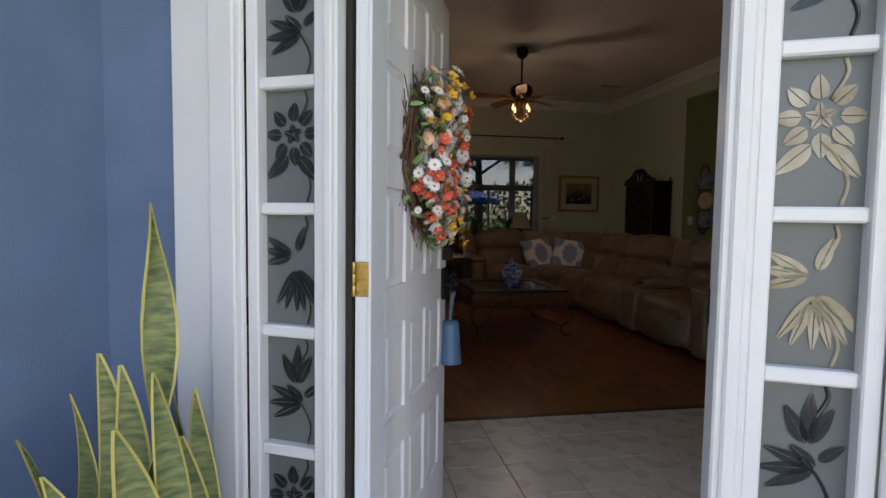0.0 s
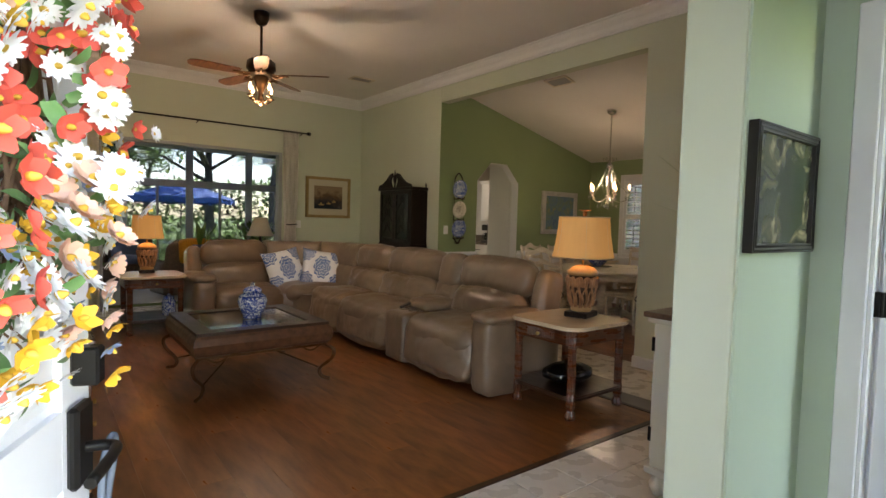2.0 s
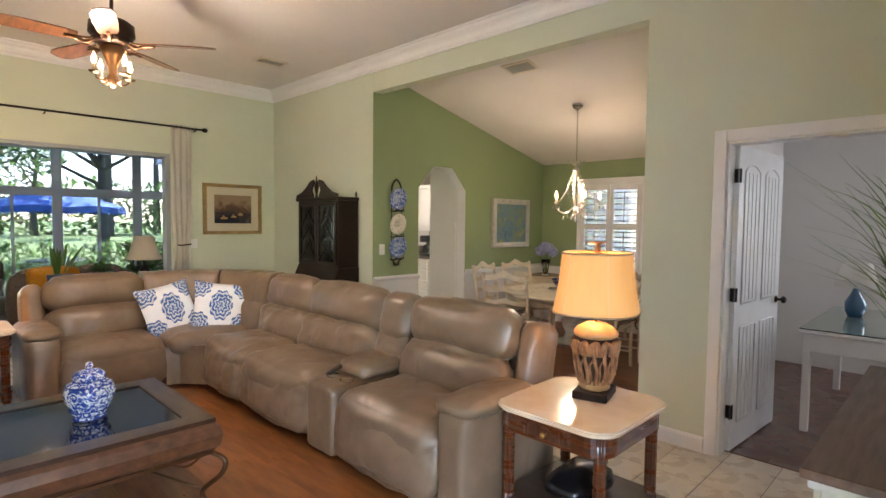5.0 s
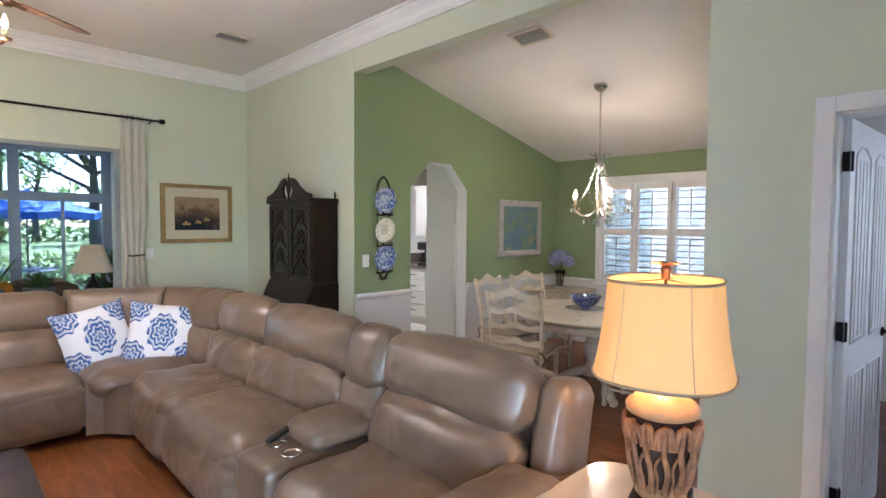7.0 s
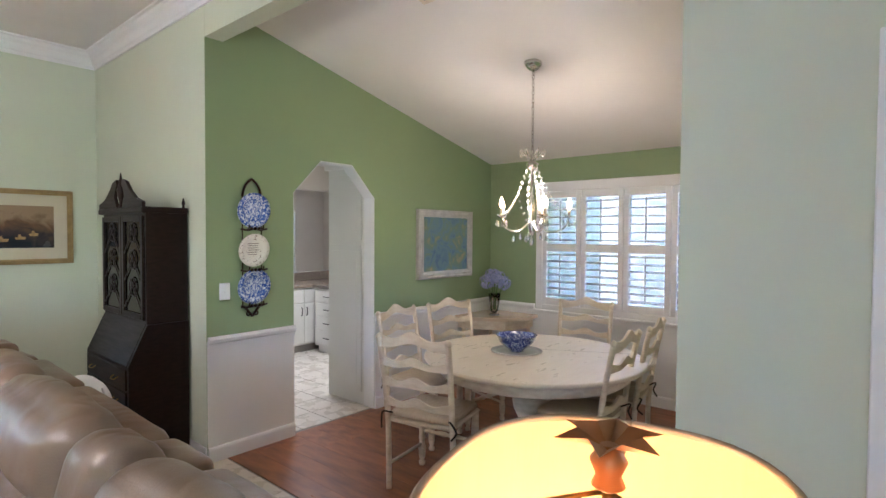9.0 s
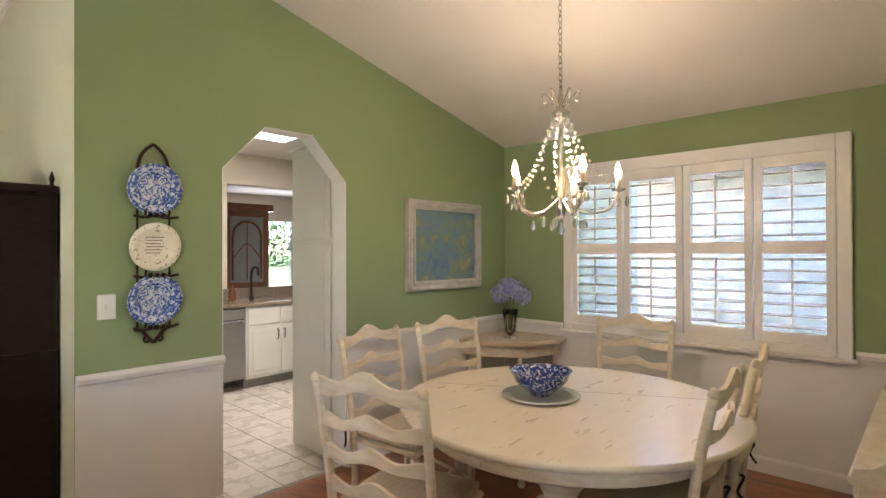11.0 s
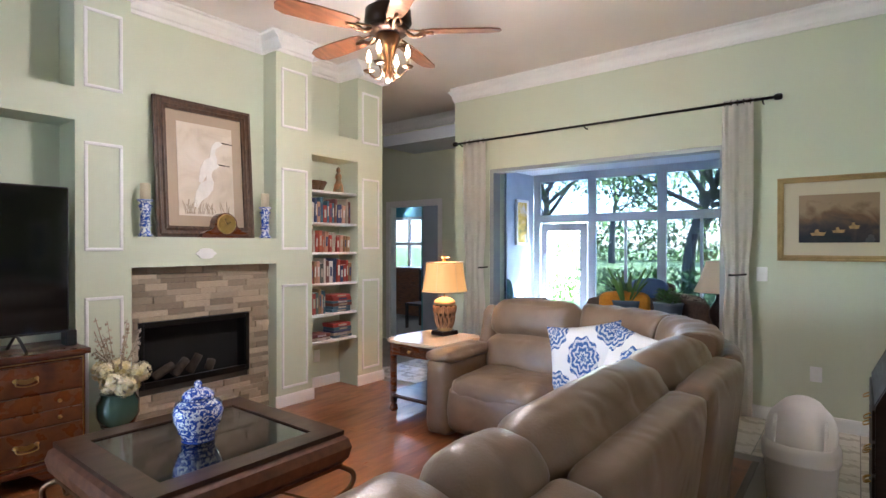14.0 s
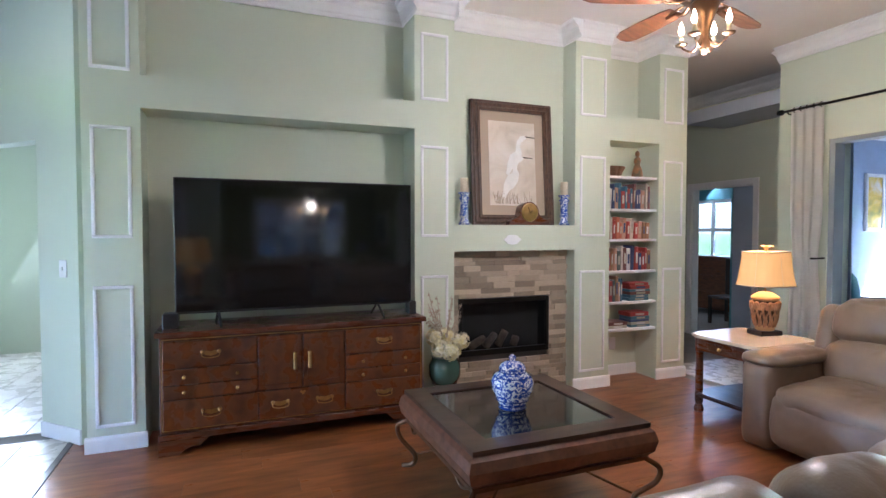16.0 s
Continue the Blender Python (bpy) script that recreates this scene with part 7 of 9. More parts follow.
def floret_cluster(bm, c, r, n, seed, size=0.016):
    rr = random.Random(seed)
    for i in range(n):
        v = Vector((rr.gauss(0, 1), rr.gauss(0, 1), rr.gauss(0, 1))).normalized()
        p = Vector(c) + v * r * rr.uniform(0.82, 1.05)
        q = v.to_track_quat('Z', 'Y').to_matrix().to_4x4()
        rot = pose(0, 0, 0, 0, 0, rr.uniform(0, 90))
        for k in range(4):
            a = k * math.pi / 2
            pts = [(0, 0, 0), (0.6, 0.45, 0.15), (1.0, 0, 0.25), (0.6, -0.45, 0.15)]
            vs = []
            for x, y, z in pts:
                w = Vector((x * math.cos(a) - y * math.sin(a), x * math.sin(a) + y * math.cos(a), z)) * size
                vs.append(bm.verts.new(p + (q @ rot @ w)))
            bm.faces.new(vs)


HYD = mat("hydrangea_petals", (0.24, 0.27, 0.55), 0.8, color2=(0.45, 0.45, 0.66), scale=25, island=0.2, bump=0.0)
for k, (x, y, z) in enumerate(((0, 0, 0.42), (0.11, 0.04, 0.36), (-0.11, 0.02, 0.37), (0.03, -0.10, 0.35), (-0.06, -0.09, 0.41), (0.07, 0.09, 0.42))):
    bm = bmesh.new()
    floret_cluster(bm, (x, y, z), 0.075, 110, k)
    part("blossom", bm, HYD, hv, "blue hydrangea head")
    part("stem", tb(spline([(x * 0.3, y * 0.3, 0.05), (x * 0.5, y * 0.5, 0.22), (x, y, z - 0.03)], 4), 0.005, 5), LEAF, hv)


def leaf_blade(bm, base, tip, width, curl=0.0, n=8, twist=0.0):
    """A strap leaf from base to tip, bowed outward."""
    b, t = Vector(base), Vector(tip)
    d = t - b
    side = d.cross(Vector((0, 0, 1)))
    if side.length < 1e-4:
        side = Vector((1, 0, 0))
    side.normalize()
    rows = []
    for i in range(n + 1):
        u = i / n
        w = width * (math.sin(math.pi * min(1, 0.25 + 0.75 * u)) ** 0.8 if u < 1 else 0.02)
        p = b + d * u + Vector((0, 0, curl * math.sin(math.pi * u)))
        s2 = Matrix.Rotation(twist * u, 3, d.normalized()) @ side
        up = d.normalized().cross(s2)
        rows.append((bm.verts.new(p - s2 * w), bm.verts.new(p + up * w * 0.35), bm.verts.new(p + s2 * w)))
    for a, c in zip(rows, rows[1:]):
        bm.faces.new((a[0], a[1], c[1], c[0])).smooth = True
        bm.faces.new((a[1], a[2], c[2], c[1])).smooth = True


# ---- dried flowers by the fireplace ----
fv = thing("floor_vase", "green glass vase with cream silk flowers on the hearth", "vase", pose(1.82, 6.66, 0))
part("stand", lt([(0.09, 0), (0.10, 0.02), (0.08, 0.04), (0.07, 0.20), (0.09, 0.24), (0.10, 0.25)], 20), DKWOOD, fv)
part("vase", lt([(0.06, 0.25), (0.10, 0.26), (0.125, 0.32), (0.125, 0.40), (0.10, 0.45), (0.105, 0.465)], 24), mat("green_glazed_vase", (0.06, 0.12, 0.09), 0.2, var=0.2, coat=0.5), fv)
SILK = mat("cream_silk_petals", (0.72, 0.66, 0.52), 0.8, color2=(0.70, 0.58, 0.25), scale=14, bump=0.0, island=0.1)
for k, (x, y, z) in enumerate(((0.06, 0.05, 0.53), (0.08, -0.07, 0.55), (-0.02, 0.02, 0.62), (0.10, 0.10, 0.60), (0.02, -0.10, 0.62), (0.12, 0.0, 0.52))):
    bm = bmesh.new()
    floret_cluster(bm, (x, y, z), 0.062, 70, 60 + k, 0.022)
    part("blossom", bm, SILK, fv)
bm = bmesh.new()
rr = random.Random(3)
for k in range(14):
    a = rr.uniform(0, 6.28)
    tip = (0.12 * math.cos(a), 0.14 * math.sin(a), rr.uniform(0.72, 1.0))
    tube(bm, spline([(0, 0, 0.45), (tip[0] * 0.4, tip[1] * 0.4, 0.65), tip], 4), 0.003, 4)
    for q in range(6):
        u = 0.5 + q * 0.09
        floret_cluster(bm, (tip[0] * u, tip[1] * u, 0.45 + (tip[2] - 0.45) * u), 0.012, 2, k * 7 + q, 0.012)
tagged(part("dried_twig", bm, mat("pale_dried_twig", (0.45, 0.36, 0.27), 0.8), fv), kind="stuff")

# ---- sideboard and grass plant ----
CREAM = mat("cream_painted_cabinet", (0.70, 0.66, 0.56), 0.45, var=0.08, scale=4, bump=0.05)
sb = thing("sideboard", "cream painted sideboard with a dark wood top", "cabinet", pose(4.06, 3.14, 0))
SW, SDp = 1.42, 0.47
part("body", bx(0.05, 0.0, 0.13, SW - 0.05, SDp - 0.04, 0.845, 0.003), CREAM, sb)
part("cornice", bx(0.02, 0.0, 0.845, SW - 0.02, SDp - 0.015, 0.872, 0.008, 2), CREAM, sb)
part("top", bx(0.0, 0.0, 0.872, SW, SDp, 0.90, 0.010, 2), wood_mat("weathered_brown_top", (0.17, 0.10, 0.065), (0.09, 0.05, 0.032), 0.38, 4, (1, 10, 10), 0.15), sb, "dark brown wood top")
part("plinth", bx(0.03, 0.0, 0.10, SW - 0.03, SDp - 0.02, 0.135, 0.006), CREAM, sb)
for x in (0.08, SW - 0.08):
    for y in (0.06, SDp - 0.08):
        part("bun_foot", lt([(0.03, 0), (0.045, 0.025), (0.048, 0.05), (0.03, 0.085), (0.04, 0.105)], 16, m=pose(x, y, 0)), CREAM, sb)
for k in range(3):
    x0 = 0.07 + k * 0.43
    d = part("cabinet_door", bx(x0, SDp - 0.04, 0.16, x0 + 0.42, SDp - 0.022, 0.83, 0.003), CREAM, sb)
    bm = bmesh.new()
    tube(bm, [(x0 + 0.05, SDp - 0.02, 0.21), (x0 + 0.37, SDp - 0.02, 0.21), (x0 + 0.37, SDp - 0.02, 0.78), (x0 + 0.05, SDp - 0.02, 0.78), (x0 + 0.05, SDp - 0.02, 0.21)], 0.006, 5)
    part("moulding", bm, CREAM, d)
    for z in (0.25, 0.70):
        part("hinge", bx(x0 - 0.008, SDp - 0.045, z, x0 + 0.004, SDp - 0.016, z + 0.07, 0.002), BLACKM, d, "black hinge")
    part("knob", lt([(0.005, 0), (0.006, 0.012), (0.014, 0.02), (0.003, 0.03)], 12, m=pose(x0 + 0.38, SDp - 0.022, 0.5, -90)), BLACKM, d)
gp = thing("potted_grass", "artificial tall grass in a ribbed blue-grey pot on the sideboard", "plant", pose(4.57, 3.36, 0.90))
prof = [(0.085, 0), (0.10, 0.01)]
bm = bmesh.new()
for k in range(7):
    prof += [(0.108 + 0.001 * k, 0.02 + 0.024 * k), (0.113 + 0.001 * k, 0.032 + 0.024 * k)]
prof += [(0.112, 0.19), (0.10, 0.19), (0.095, 0.15)]
part("pot", lt(prof, 30), mat("blue_grey_basket_pot", (0.20, 0.23, 0.27), 0.75, var=0.3, scale=25, bump=0.5), gp)
part("soil", lt([(0.098, 0.15), (0.098, 0.165), (0.001, 0.17)], 20), mat("dark_soil", (0.02, 0.015, 0.01), 0.95), gp)
rr = random.Random(9)
bm = bmesh.new()
for k in range(240):
    a, r0 = rr.uniform(0, 6.28), rr.uniform(0, 0.07)
    ln, sp = rr.uniform(0.35, 0.75), rr.uniform(0.02, 0.42)
    if rr.random() < 0.12:
        sp *= 1.7
    b = Vector((r0 * math.cos(a), r0 * math.sin(a), 0.16))
    mid = b + Vector((math.cos(a) * sp * 0.35, math.sin(a) * sp * 0.35, ln * 0.62))
    tip = b + Vector((math.cos(a) * sp, math.sin(a) * sp, ln * rr.uniform(0.75, 1.0)))
    pts = spline([b, mid, tip], 4)
    sd = Vector((-math.sin(a), math.cos(a), 0))
    prev = None
    for i, p in enumerate(pts):
        w = 0.0042 * (1 - (i / (len(pts) - 1)) ** 2) + 0.0004
        cur = (bm.verts.new(p - sd * w), bm.verts.new(p + sd * w))
        if prev:
            bm.faces.new((prev[0], prev[1], cur[1], cur[0]))
        prev = cur
tagged(part("grass_blades", bm, mat("artificial_grass", (0.10, 0.22, 0.03), 0.55, color2=(0.16, 0.25, 0.06), scale=10, island=0.35, bump=0.0), gp), kind="stuff")

# ---- wreath on the front door ----
wr = thing("door_wreath", "grapevine wreath with silk daisies and coral flowers on the door", "wreath", DM @ pose(0.47, 0.008, 1.40, 90, 0, 0) @ Matrix.Diagonal((0.88, 0.84, 1, 1)))
# local: z outward from the door, x along the leaf, y up
rr = random.Random(17)
VINE = mat("grapevine_twig", (0.16, 0.085, 0.045), 0.8, var=0.35, scale=20, bump=0.3)
for k in range(60):
    ph, R = rr.uniform(0, 6.28), rr.uniform(0.15, 0.225)
    pts = []
    for i in range(26):
        a = ph + i * 0.26
        rad = R + 0.03 * math.sin(3.3 * a + k)
        pts.append((rad * math.cos(a), 1.28 * rad * math.sin(a), 0.04 + 0.036 * math.sin(2.1 * a + k * 1.7)))
    part("vine", tb(pts, 0.0035, 4), VINE, wr)
bm = bmesh.new()
for k in range(150):
    a = rr.uniform(0, 6.28)
    p = Vector((0.21 * math.cos(a), 0.27 * math.sin(a), rr.uniform(0.01, 0.07)))
    d = Vector((math.cos(a + rr.uniform(-1, 1)), math.sin(a + rr.uniform(-1, 1)), rr.uniform(-0.1, 0.6)))
    tube(bm, spline([p, p + d * 0.05, p + d * 0.08 + Vector((rr.uniform(-0.03, 0.03), rr.uniform(-0.03, 0.03), 0.0))], 4), 0.0018, 4)
tagged(part("twig_end", bm, VINE, wr), kind="stuff")


def flower_mesh(name, petals, r, w, cup, col, centre):
    bm = bmesh.new()
    for layer in range(2 if petals > 6 else 1):
        for k in range(petals):
            a = 2 * math.pi * (k + 0.5 * layer) / petals
            rows = []
            for i in range(4):
                u = i / 3
                ww = w * math.sin(math.pi * (0.18 + 0.74 * u)) 
                rad = r * (0.12 + 0.88 * u) * (1 - 0.15 * layer)
                z = cup * u * u + 0.004 * layer + 0.002
                c, s = math.cos(a), math.sin(a)
                rows.append((bm.verts.new((rad * c + ww * s, rad * s - ww * c, z)), bm.verts.new((rad * c - ww * s, rad * s + ww * c, z))))
            for p, q in zip(rows, rows[1:]):
                bm.faces.new((p[0], p[1], q[1], q[0])).smooth = True
    me = mesh_of(name, bm, col)
    me.materials.append(centre)
    bm = bmesh.new()
    bm.from_mesh(me)
    n0 = len(bm.faces)
    lathe(bm, [(r * 0.2, 0.002), (r * 0.22, 0.008), (r * 0.12, 0.015), (0.001, 0.017)], 8)
    bm.faces.ensure_lookup_table()
    for f in bm.faces[n0:]:
        f.material_index = 1
    bm.to_mesh(me)
    bm.free()
    return me


YC = mat("yellow_flower_eye", (0.62, 0.38, 0.05), 0.7)
PET = dict(white=mat("white_petal", (0.74, 0.76, 0.78), 0.7, var=0.08, bump=0.0), coral=mat("coral_petal", (0.72, 0.10, 0.07), 0.65, var=0.2, bump=0.0), yellow=mat("yellow_petal", (0.72, 0.40, 0.03), 0.65, var=0.2, bump=0.0), peach=mat("peach_petal", (0.75, 0.47, 0.36), 0.7, var=0.15, bump=0.0), blue=mat("pale_blue_petal", (0.28, 0.38, 0.58), 0.7, var=0.15, bump=0.0))
FM_ = [flower_mesh("daisy", 9, 0.034, 0.0065, 0.004, PET["white"], YC), flower_mesh("coral_flower", 5, 0.032, 0.017, 0.012, PET["coral"], YC), flower_mesh("yellow_flower", 5, 0.026, 0.013, 0.014, PET["yellow"], YC), flower_mesh("peach_flower", 7, 0.036, 0.014, 0.014, PET["peach"], YC), flower_mesh("blue_flower", 6, 0.022, 0.007, 0.004, PET["blue"], YC)]
bmf = bmesh.new()
leaf_blade(bmf, (0, 0, 0), (0.075, 0, 0.012), 0.016, 0.008, 6)
leaf_me = mesh_of("leaf", bmf, mat("silk_leaf", (0.07, 0.20, 0.05), 0.55, color2=(0.16, 0.28, 0.12), scale=12, objrand=0.5, bump=0.05))


def ring_spot(a, spread, depth):
    rad = 0.185 + rr.uniform(-spread, spread)
    p = Vector((rad * math.cos(a), 1.32 * rad * math.sin(a), 0.06 + depth))
    out = Vector((0.8 * (rad - 0.185) / 0.06 * math.cos(a), 0.8 * (rad - 0.185) / 0.06 * math.sin(a), 1.0)) + Vector((rr.uniform(-.5, .5), rr.uniform(-.5, .5), 0))
    return p, out.normalized()


for k in range(290):
    a = rr.uniform(0, 6.28)
    p, out = ring_spot(a, 0.085, rr.uniform(0.0, 0.09))
    q = out.to_track_quat('Z', 'Y').to_matrix().to_4x4()
    piece("leaf", leaf_me, wr, Matrix.Translation(p) @ q @ pose(0, 0, 0, 0, rr.uniform(-40, 10), rr.uniform(0, 360)) @ Matrix.Scale(rr.uniform(0.35, 0.70), 4))
for k in range(400):
    a = 2 * math.pi * k / 400 + rr.uniform(-0.05, 0.05)
    p, out = ring_spot(a, 0.085, rr.uniform(0.03, 0.135))
    q = out.to_track_quat('Z', 'Y').to_matrix().to_4x4()
    zone = (math.sin(a * 2 + 0.6) + rr.uniform(-0.9, 0.9))
    f = 1 if zone > 0.75 else 0 if zone > -0.15 else rr.choice([2, 2, 3, 0, 4, 0])
    piece(FM_[f].name, FM_[f], wr, Matrix.Translation(p) @ q @ pose(0, 0, 0, 0, 0, rr.uniform(0, 360)) @ Matrix.Scale(rr.uniform(0.45, 0.78), 4))

# ---- blue bell on the door lever ----
bell = thing("door_bell_jar", "blue enamelled metal bell hanging by a strap from the door lever", "bell", DM @ pose(DW - 0.03, -0.075, 0.60))
part("body", lt([(0.048, 0.0), (0.05, 0.006), (0.046, 0.012), (0.036, 0.16), (0.03, 0.175), (0.012, 0.18)], 24), mat("blue_enamel", (0.07, 0.17, 0.30), 0.4, var=0.25, scale=10, bump=0.08), bell)
part("strap", tb(spline([(0, 0, 0.175), (0.03, 0.0, 0.24), (0.028, -0.01, 0.31), (-0.01, -0.015, 0.335), (-0.03, -0.01, 0.29), (-0.01, 0, 0.18)], 5), 0.006, 6), mat("grey_blue_strap", (0.12, 0.15, 0.19), 0.6), bell)

# ---- snake plant on the porch ----
sp = thing("snake_plant", "tall yellow-edged snake plant in a pot on the porch", "plant", pose(0.90, 2.26, -0.12))
part("pot", lt([(0.13, 0), (0.15, 0.02), (0.18, 0.30), (0.20, 0.31), (0.20, 0.34), (0.18, 0.34), (0.17, 0.30)], 28), mat("terracotta_pot", (0.32, 0.14, 0.08), 0.85, var=0.2, bump=0.2), sp)
part("soil", lt([(0.17, 0.29), (0.17, 0.305), (0.001, 0.31)], 20), mat("potting_soil", (0.02, 0.015, 0.01), 0.95), sp)
SNAKE = mat("banded_snake_leaf", (0.30, 0.32, 0.12), 0.42, color2=(0.06, 0.11, 0.045), scale=9, stretch=(2, 2, 9), bump=0.06)
EDGE = mat("yellow_leaf_margin", (0.62, 0.52, 0.14), 0.45, var=0.15, bump=0.03)
rr = random.Random(31)
specs = [(-0.02, 0.02, 0.05, 0.04, 1.36, 0.044, 5.6), (-0.05, 0.0, -0.08, 0.05, 1.02, 0.045, 0.5), (-0.10, 0.03, -0.24, 0.0, 0.85, 0.045, -0.9), (0.02, -0.06, 0.04, -0.10, 0.90, 0.046, 0.8), (0.08, 0.0, 0.16, 0.0, 0.84, 0.04, 0.4), (-0.13, -0.05, -0.36, -0.1, 0.86, 0.035, 0.6), (0.0, 0.09, 0.0, 0.14, 0.98, 0.035, -0.5), (0.10, -0.07, 0.20, -0.12, 0.74, 0.035, 0.3), (-0.02, 0.05, -0.05, 0.10, 0.82, 0.04, 1.1), (0.06, 0.07, 0.10, 0.12, 0.90, 0.035, -0.7), (-0.08, -0.08, -0.15, -0.15, 0.70, 0.035, 0.4), (0.03, 0.0, 0.06, 0.02, 0.78, 0.03, 0.9), (-0.04, -0.02, -0.02, 0.02, 1.0, 0.04, 0.7), (-0.09, 0.05, -0.17, 0.08, 0.92, 0.036, -0.8), (0.05, -0.03, 0.11, -0.05, 1.0, 0.034, 0.9), (-0.02, -0.09, -0.08, -0.16, 0.84, 0.034, 0.5), (0.09, 0.04, 0.17, 0.08, 0.92, 0.03, -0.4)]
for x, y, tx, ty, h, w, tw in specs:
    n, w = 16, w * 0.95
    bm, be = bmesh.new(), bmesh.new()
    b, t = Vector((x, y, 0.29)), Vector((tx, ty, h))
    ang0 = rr.uniform(-0.6, 0.6) if h < 1.2 else -3.98
    prev = prevL = prevR = None
    for i in range(n + 1):
        u = i / n
        ww = w * (0.55 + 0.9 * u) if u < 0.5 else w * (1.0 * (1 - ((u - 0.5) / 0.5) ** 2.2) + 0.015)
        p = b.lerp(t, u) + Vector((0.05 * math.sin(math.pi * u + x * 9), 0.03 * math.sin(2 * u), 0))
        an = ang0 + tw * u
        s = Vector((math.cos(an), math.sin(an), 0))
        f = Vector((-math.sin(an), math.cos(an), 0))
        cur = (p - s * ww, p + f * ww * 0.35, p + s * ww)
        vs = [bm.verts.new(v) for v in cur]
        m_ = 0.12 * w
        L = [be.verts.new(v) for v in (p - s * (ww + m_), p - s * (ww - m_ * 0.2) + f * 0.002, p - s * (ww - m_ * 0.2) - f * 0.002)]
        R = [be.verts.new(v) for v in (p + s * (ww + m_), p + s * (ww - m_ * 0.2) + f * 0.002, p + s * (ww - m_ * 0.2) - f * 0.002)]
        if prev:
            bm.faces.new((prev[0], prev[1], vs[1], vs[0])).smooth = True
            bm.faces.new((prev[1], prev[2], vs[2], vs[1])).smooth = True
            for A, B in ((prevL, L), (prevR, R)):
                for k in range(3):
                    be.faces.new((A[k], A[(k + 1) % 3], B[(k + 1) % 3], B[k]))
        prev, prevL, prevR = vs, L, R
    lf = part("leaf", bm, SNAKE, sp)
    part("leaf_margin", be, EDGE, lf)

# ---- ceiling vents, detector ----
def vent(m, w=0.34, h=0.20):
    th = thing("ceiling_vent", "white louvred ceiling air vent", "vent", m, "ceiling vents")
    bm = bmesh.new()
    for a in ((-w / 2, -h / 2, -0.012, w / 2, -h / 2 + 0.03, 0), (-w / 2, h / 2 - 0.03, -0.012, w / 2, h / 2, 0), (-w / 2, -h / 2 + 0.03, -0.012, -w / 2 + 0.03, h / 2 - 0.03, 0), (w / 2 - 0.03, -h / 2 + 0.03, -0.012, w / 2, h / 2 - 0.03, 0)):
        box(bm, *a, 0.003)
    part("frame", bm, CHAIRW, th)
    part("backing", bx(-w / 2 + 0.03, -h / 2 + 0.03, -0.003, w / 2 - 0.03, h / 2 - 0.03, -0.001), SOFA_DK, th)
    for k in range(7):
        y = -h / 2 + 0.04 + k * (h - 0.08) / 6
        part("slat", bx(-w / 2 + 0.03, -0.008, -0.001, w / 2 - 0.03, 0.008, 0.001, m=pose(0, y, -0.008, 35, 0, 0)), mat("grey_vent_slat", (0.45, 0.43, 0.40), 0.5) if k == 0 else bpy.data.materials["grey_vent_slat"], th)
    return th


vent(pose(5.42, 9.0, ZC - 0.001))
vent(pose(4.05, 4.55, ZC - 0.001))
vent(pose(6.80, 6.55, 2.41 + SL * (XW - 6.80) - 0.002, 0, math.degrees(math.atan(SL)), 0) @ pose(0, 0, 0, 0, 0, 90))
sd_ = tagged(link("smoke_detector", lt([(0.06, 0), (0.062, 0.012), (0.05, 0.03), (0.02, 0.034)], 20, m=pose(0.58, 11.15, 3.0, 90)), W_WHITE), "round white detector above the hall doorway", "detector")

# ---- end-table trinkets ----
rm = tagged(link("remote_control", bx(-0.075, -0.022, 0, 0.075, 0.022, 0.018, 0.006), PLASTIC), "black remote control in the sofa console", "remote")
rm.matrix_world = pose(4.49, 6.32, 0.505, 0, -14, 10)
cb = thing("black_bag", "shiny black bag on the lower shelf of the end table", "bag", pose(4.82, 4.66, 0.182))
part("body", cu((0, 0, 0.045), (0.34, 0.22, 0.09), r=0.035, puff=0.03, wrinkle=0.014, n=8), mat("glossy_black_vinyl", (0.01, 0.01, 0.011), 0.22, bump=0.2, bscale=20), cb)
# ---- lanai (sunroom) beyond the slider ----
LY, LZ = 14.45, 2.80
bm = bmesh.new()
box(bm, 0.30, 10.9, -0.01, 9.0, LY + 0.2, 0.0)
structure("floor_sunroom", bm, mat("sunroom_concrete_tile", (0.46, 0.45, 0.43), 0.6, var=0.15, scale=3, bump=0.1), "pale sunroom floor")
bm = bmesh.new()
box(bm, 0.55, 11.28, 0, 0.69, LY, LZ)
box(bm, 6.9, 10.5, 0, 7.04, LY, LZ)
box(bm, 2.0, YN + 0.16, 0, 2.345, YN + 0.17, LZ)
box(bm, 4.785, YN + 0.16, 0, 7.0, YN + 0.17, LZ)
box(bm, 0.69, 11.28, 0, 2.0, 11.30, LZ)
structure("wall_sunroom", bm, W_LANAI, "pale blue stucco sunroom wall")
bm = bmesh.new()
box(bm, 0.5, YN + 0.16, LZ, 7.1, LY + 0.5, LZ + 0.15)
structure("ceiling_sunroom", bm, mat("sunroom_ceiling", (0.52, 0.58, 0.68), 0.8, var=0.05), "pale blue-grey sunroom ceiling")
lamp_ = thing("ceiling_light", "round flush ceiling light in the sunroom", "light", pose(3.75, 12.2, LZ))
part("diffuser", lt([(0.12, -0.05), (0.17, -0.03), (0.18, 0.0)], 24), glow("sunroom_diffuser", (1.0, 0.75, 0.5), 0.05), lamp_)
MULL = [0.69, 1.80, 3.02, 4.24, 5.48, 6.70]
FR = mat("bluish_white_frame", (0.42, 0.46, 0.50), 0.5, var=0.05)
wl = tagged(thing("window_4", "wide sunroom window wall with transoms and a glazed door", "window", pose(0, 0, 0)), kind="structure")
bm = bmesh.new()
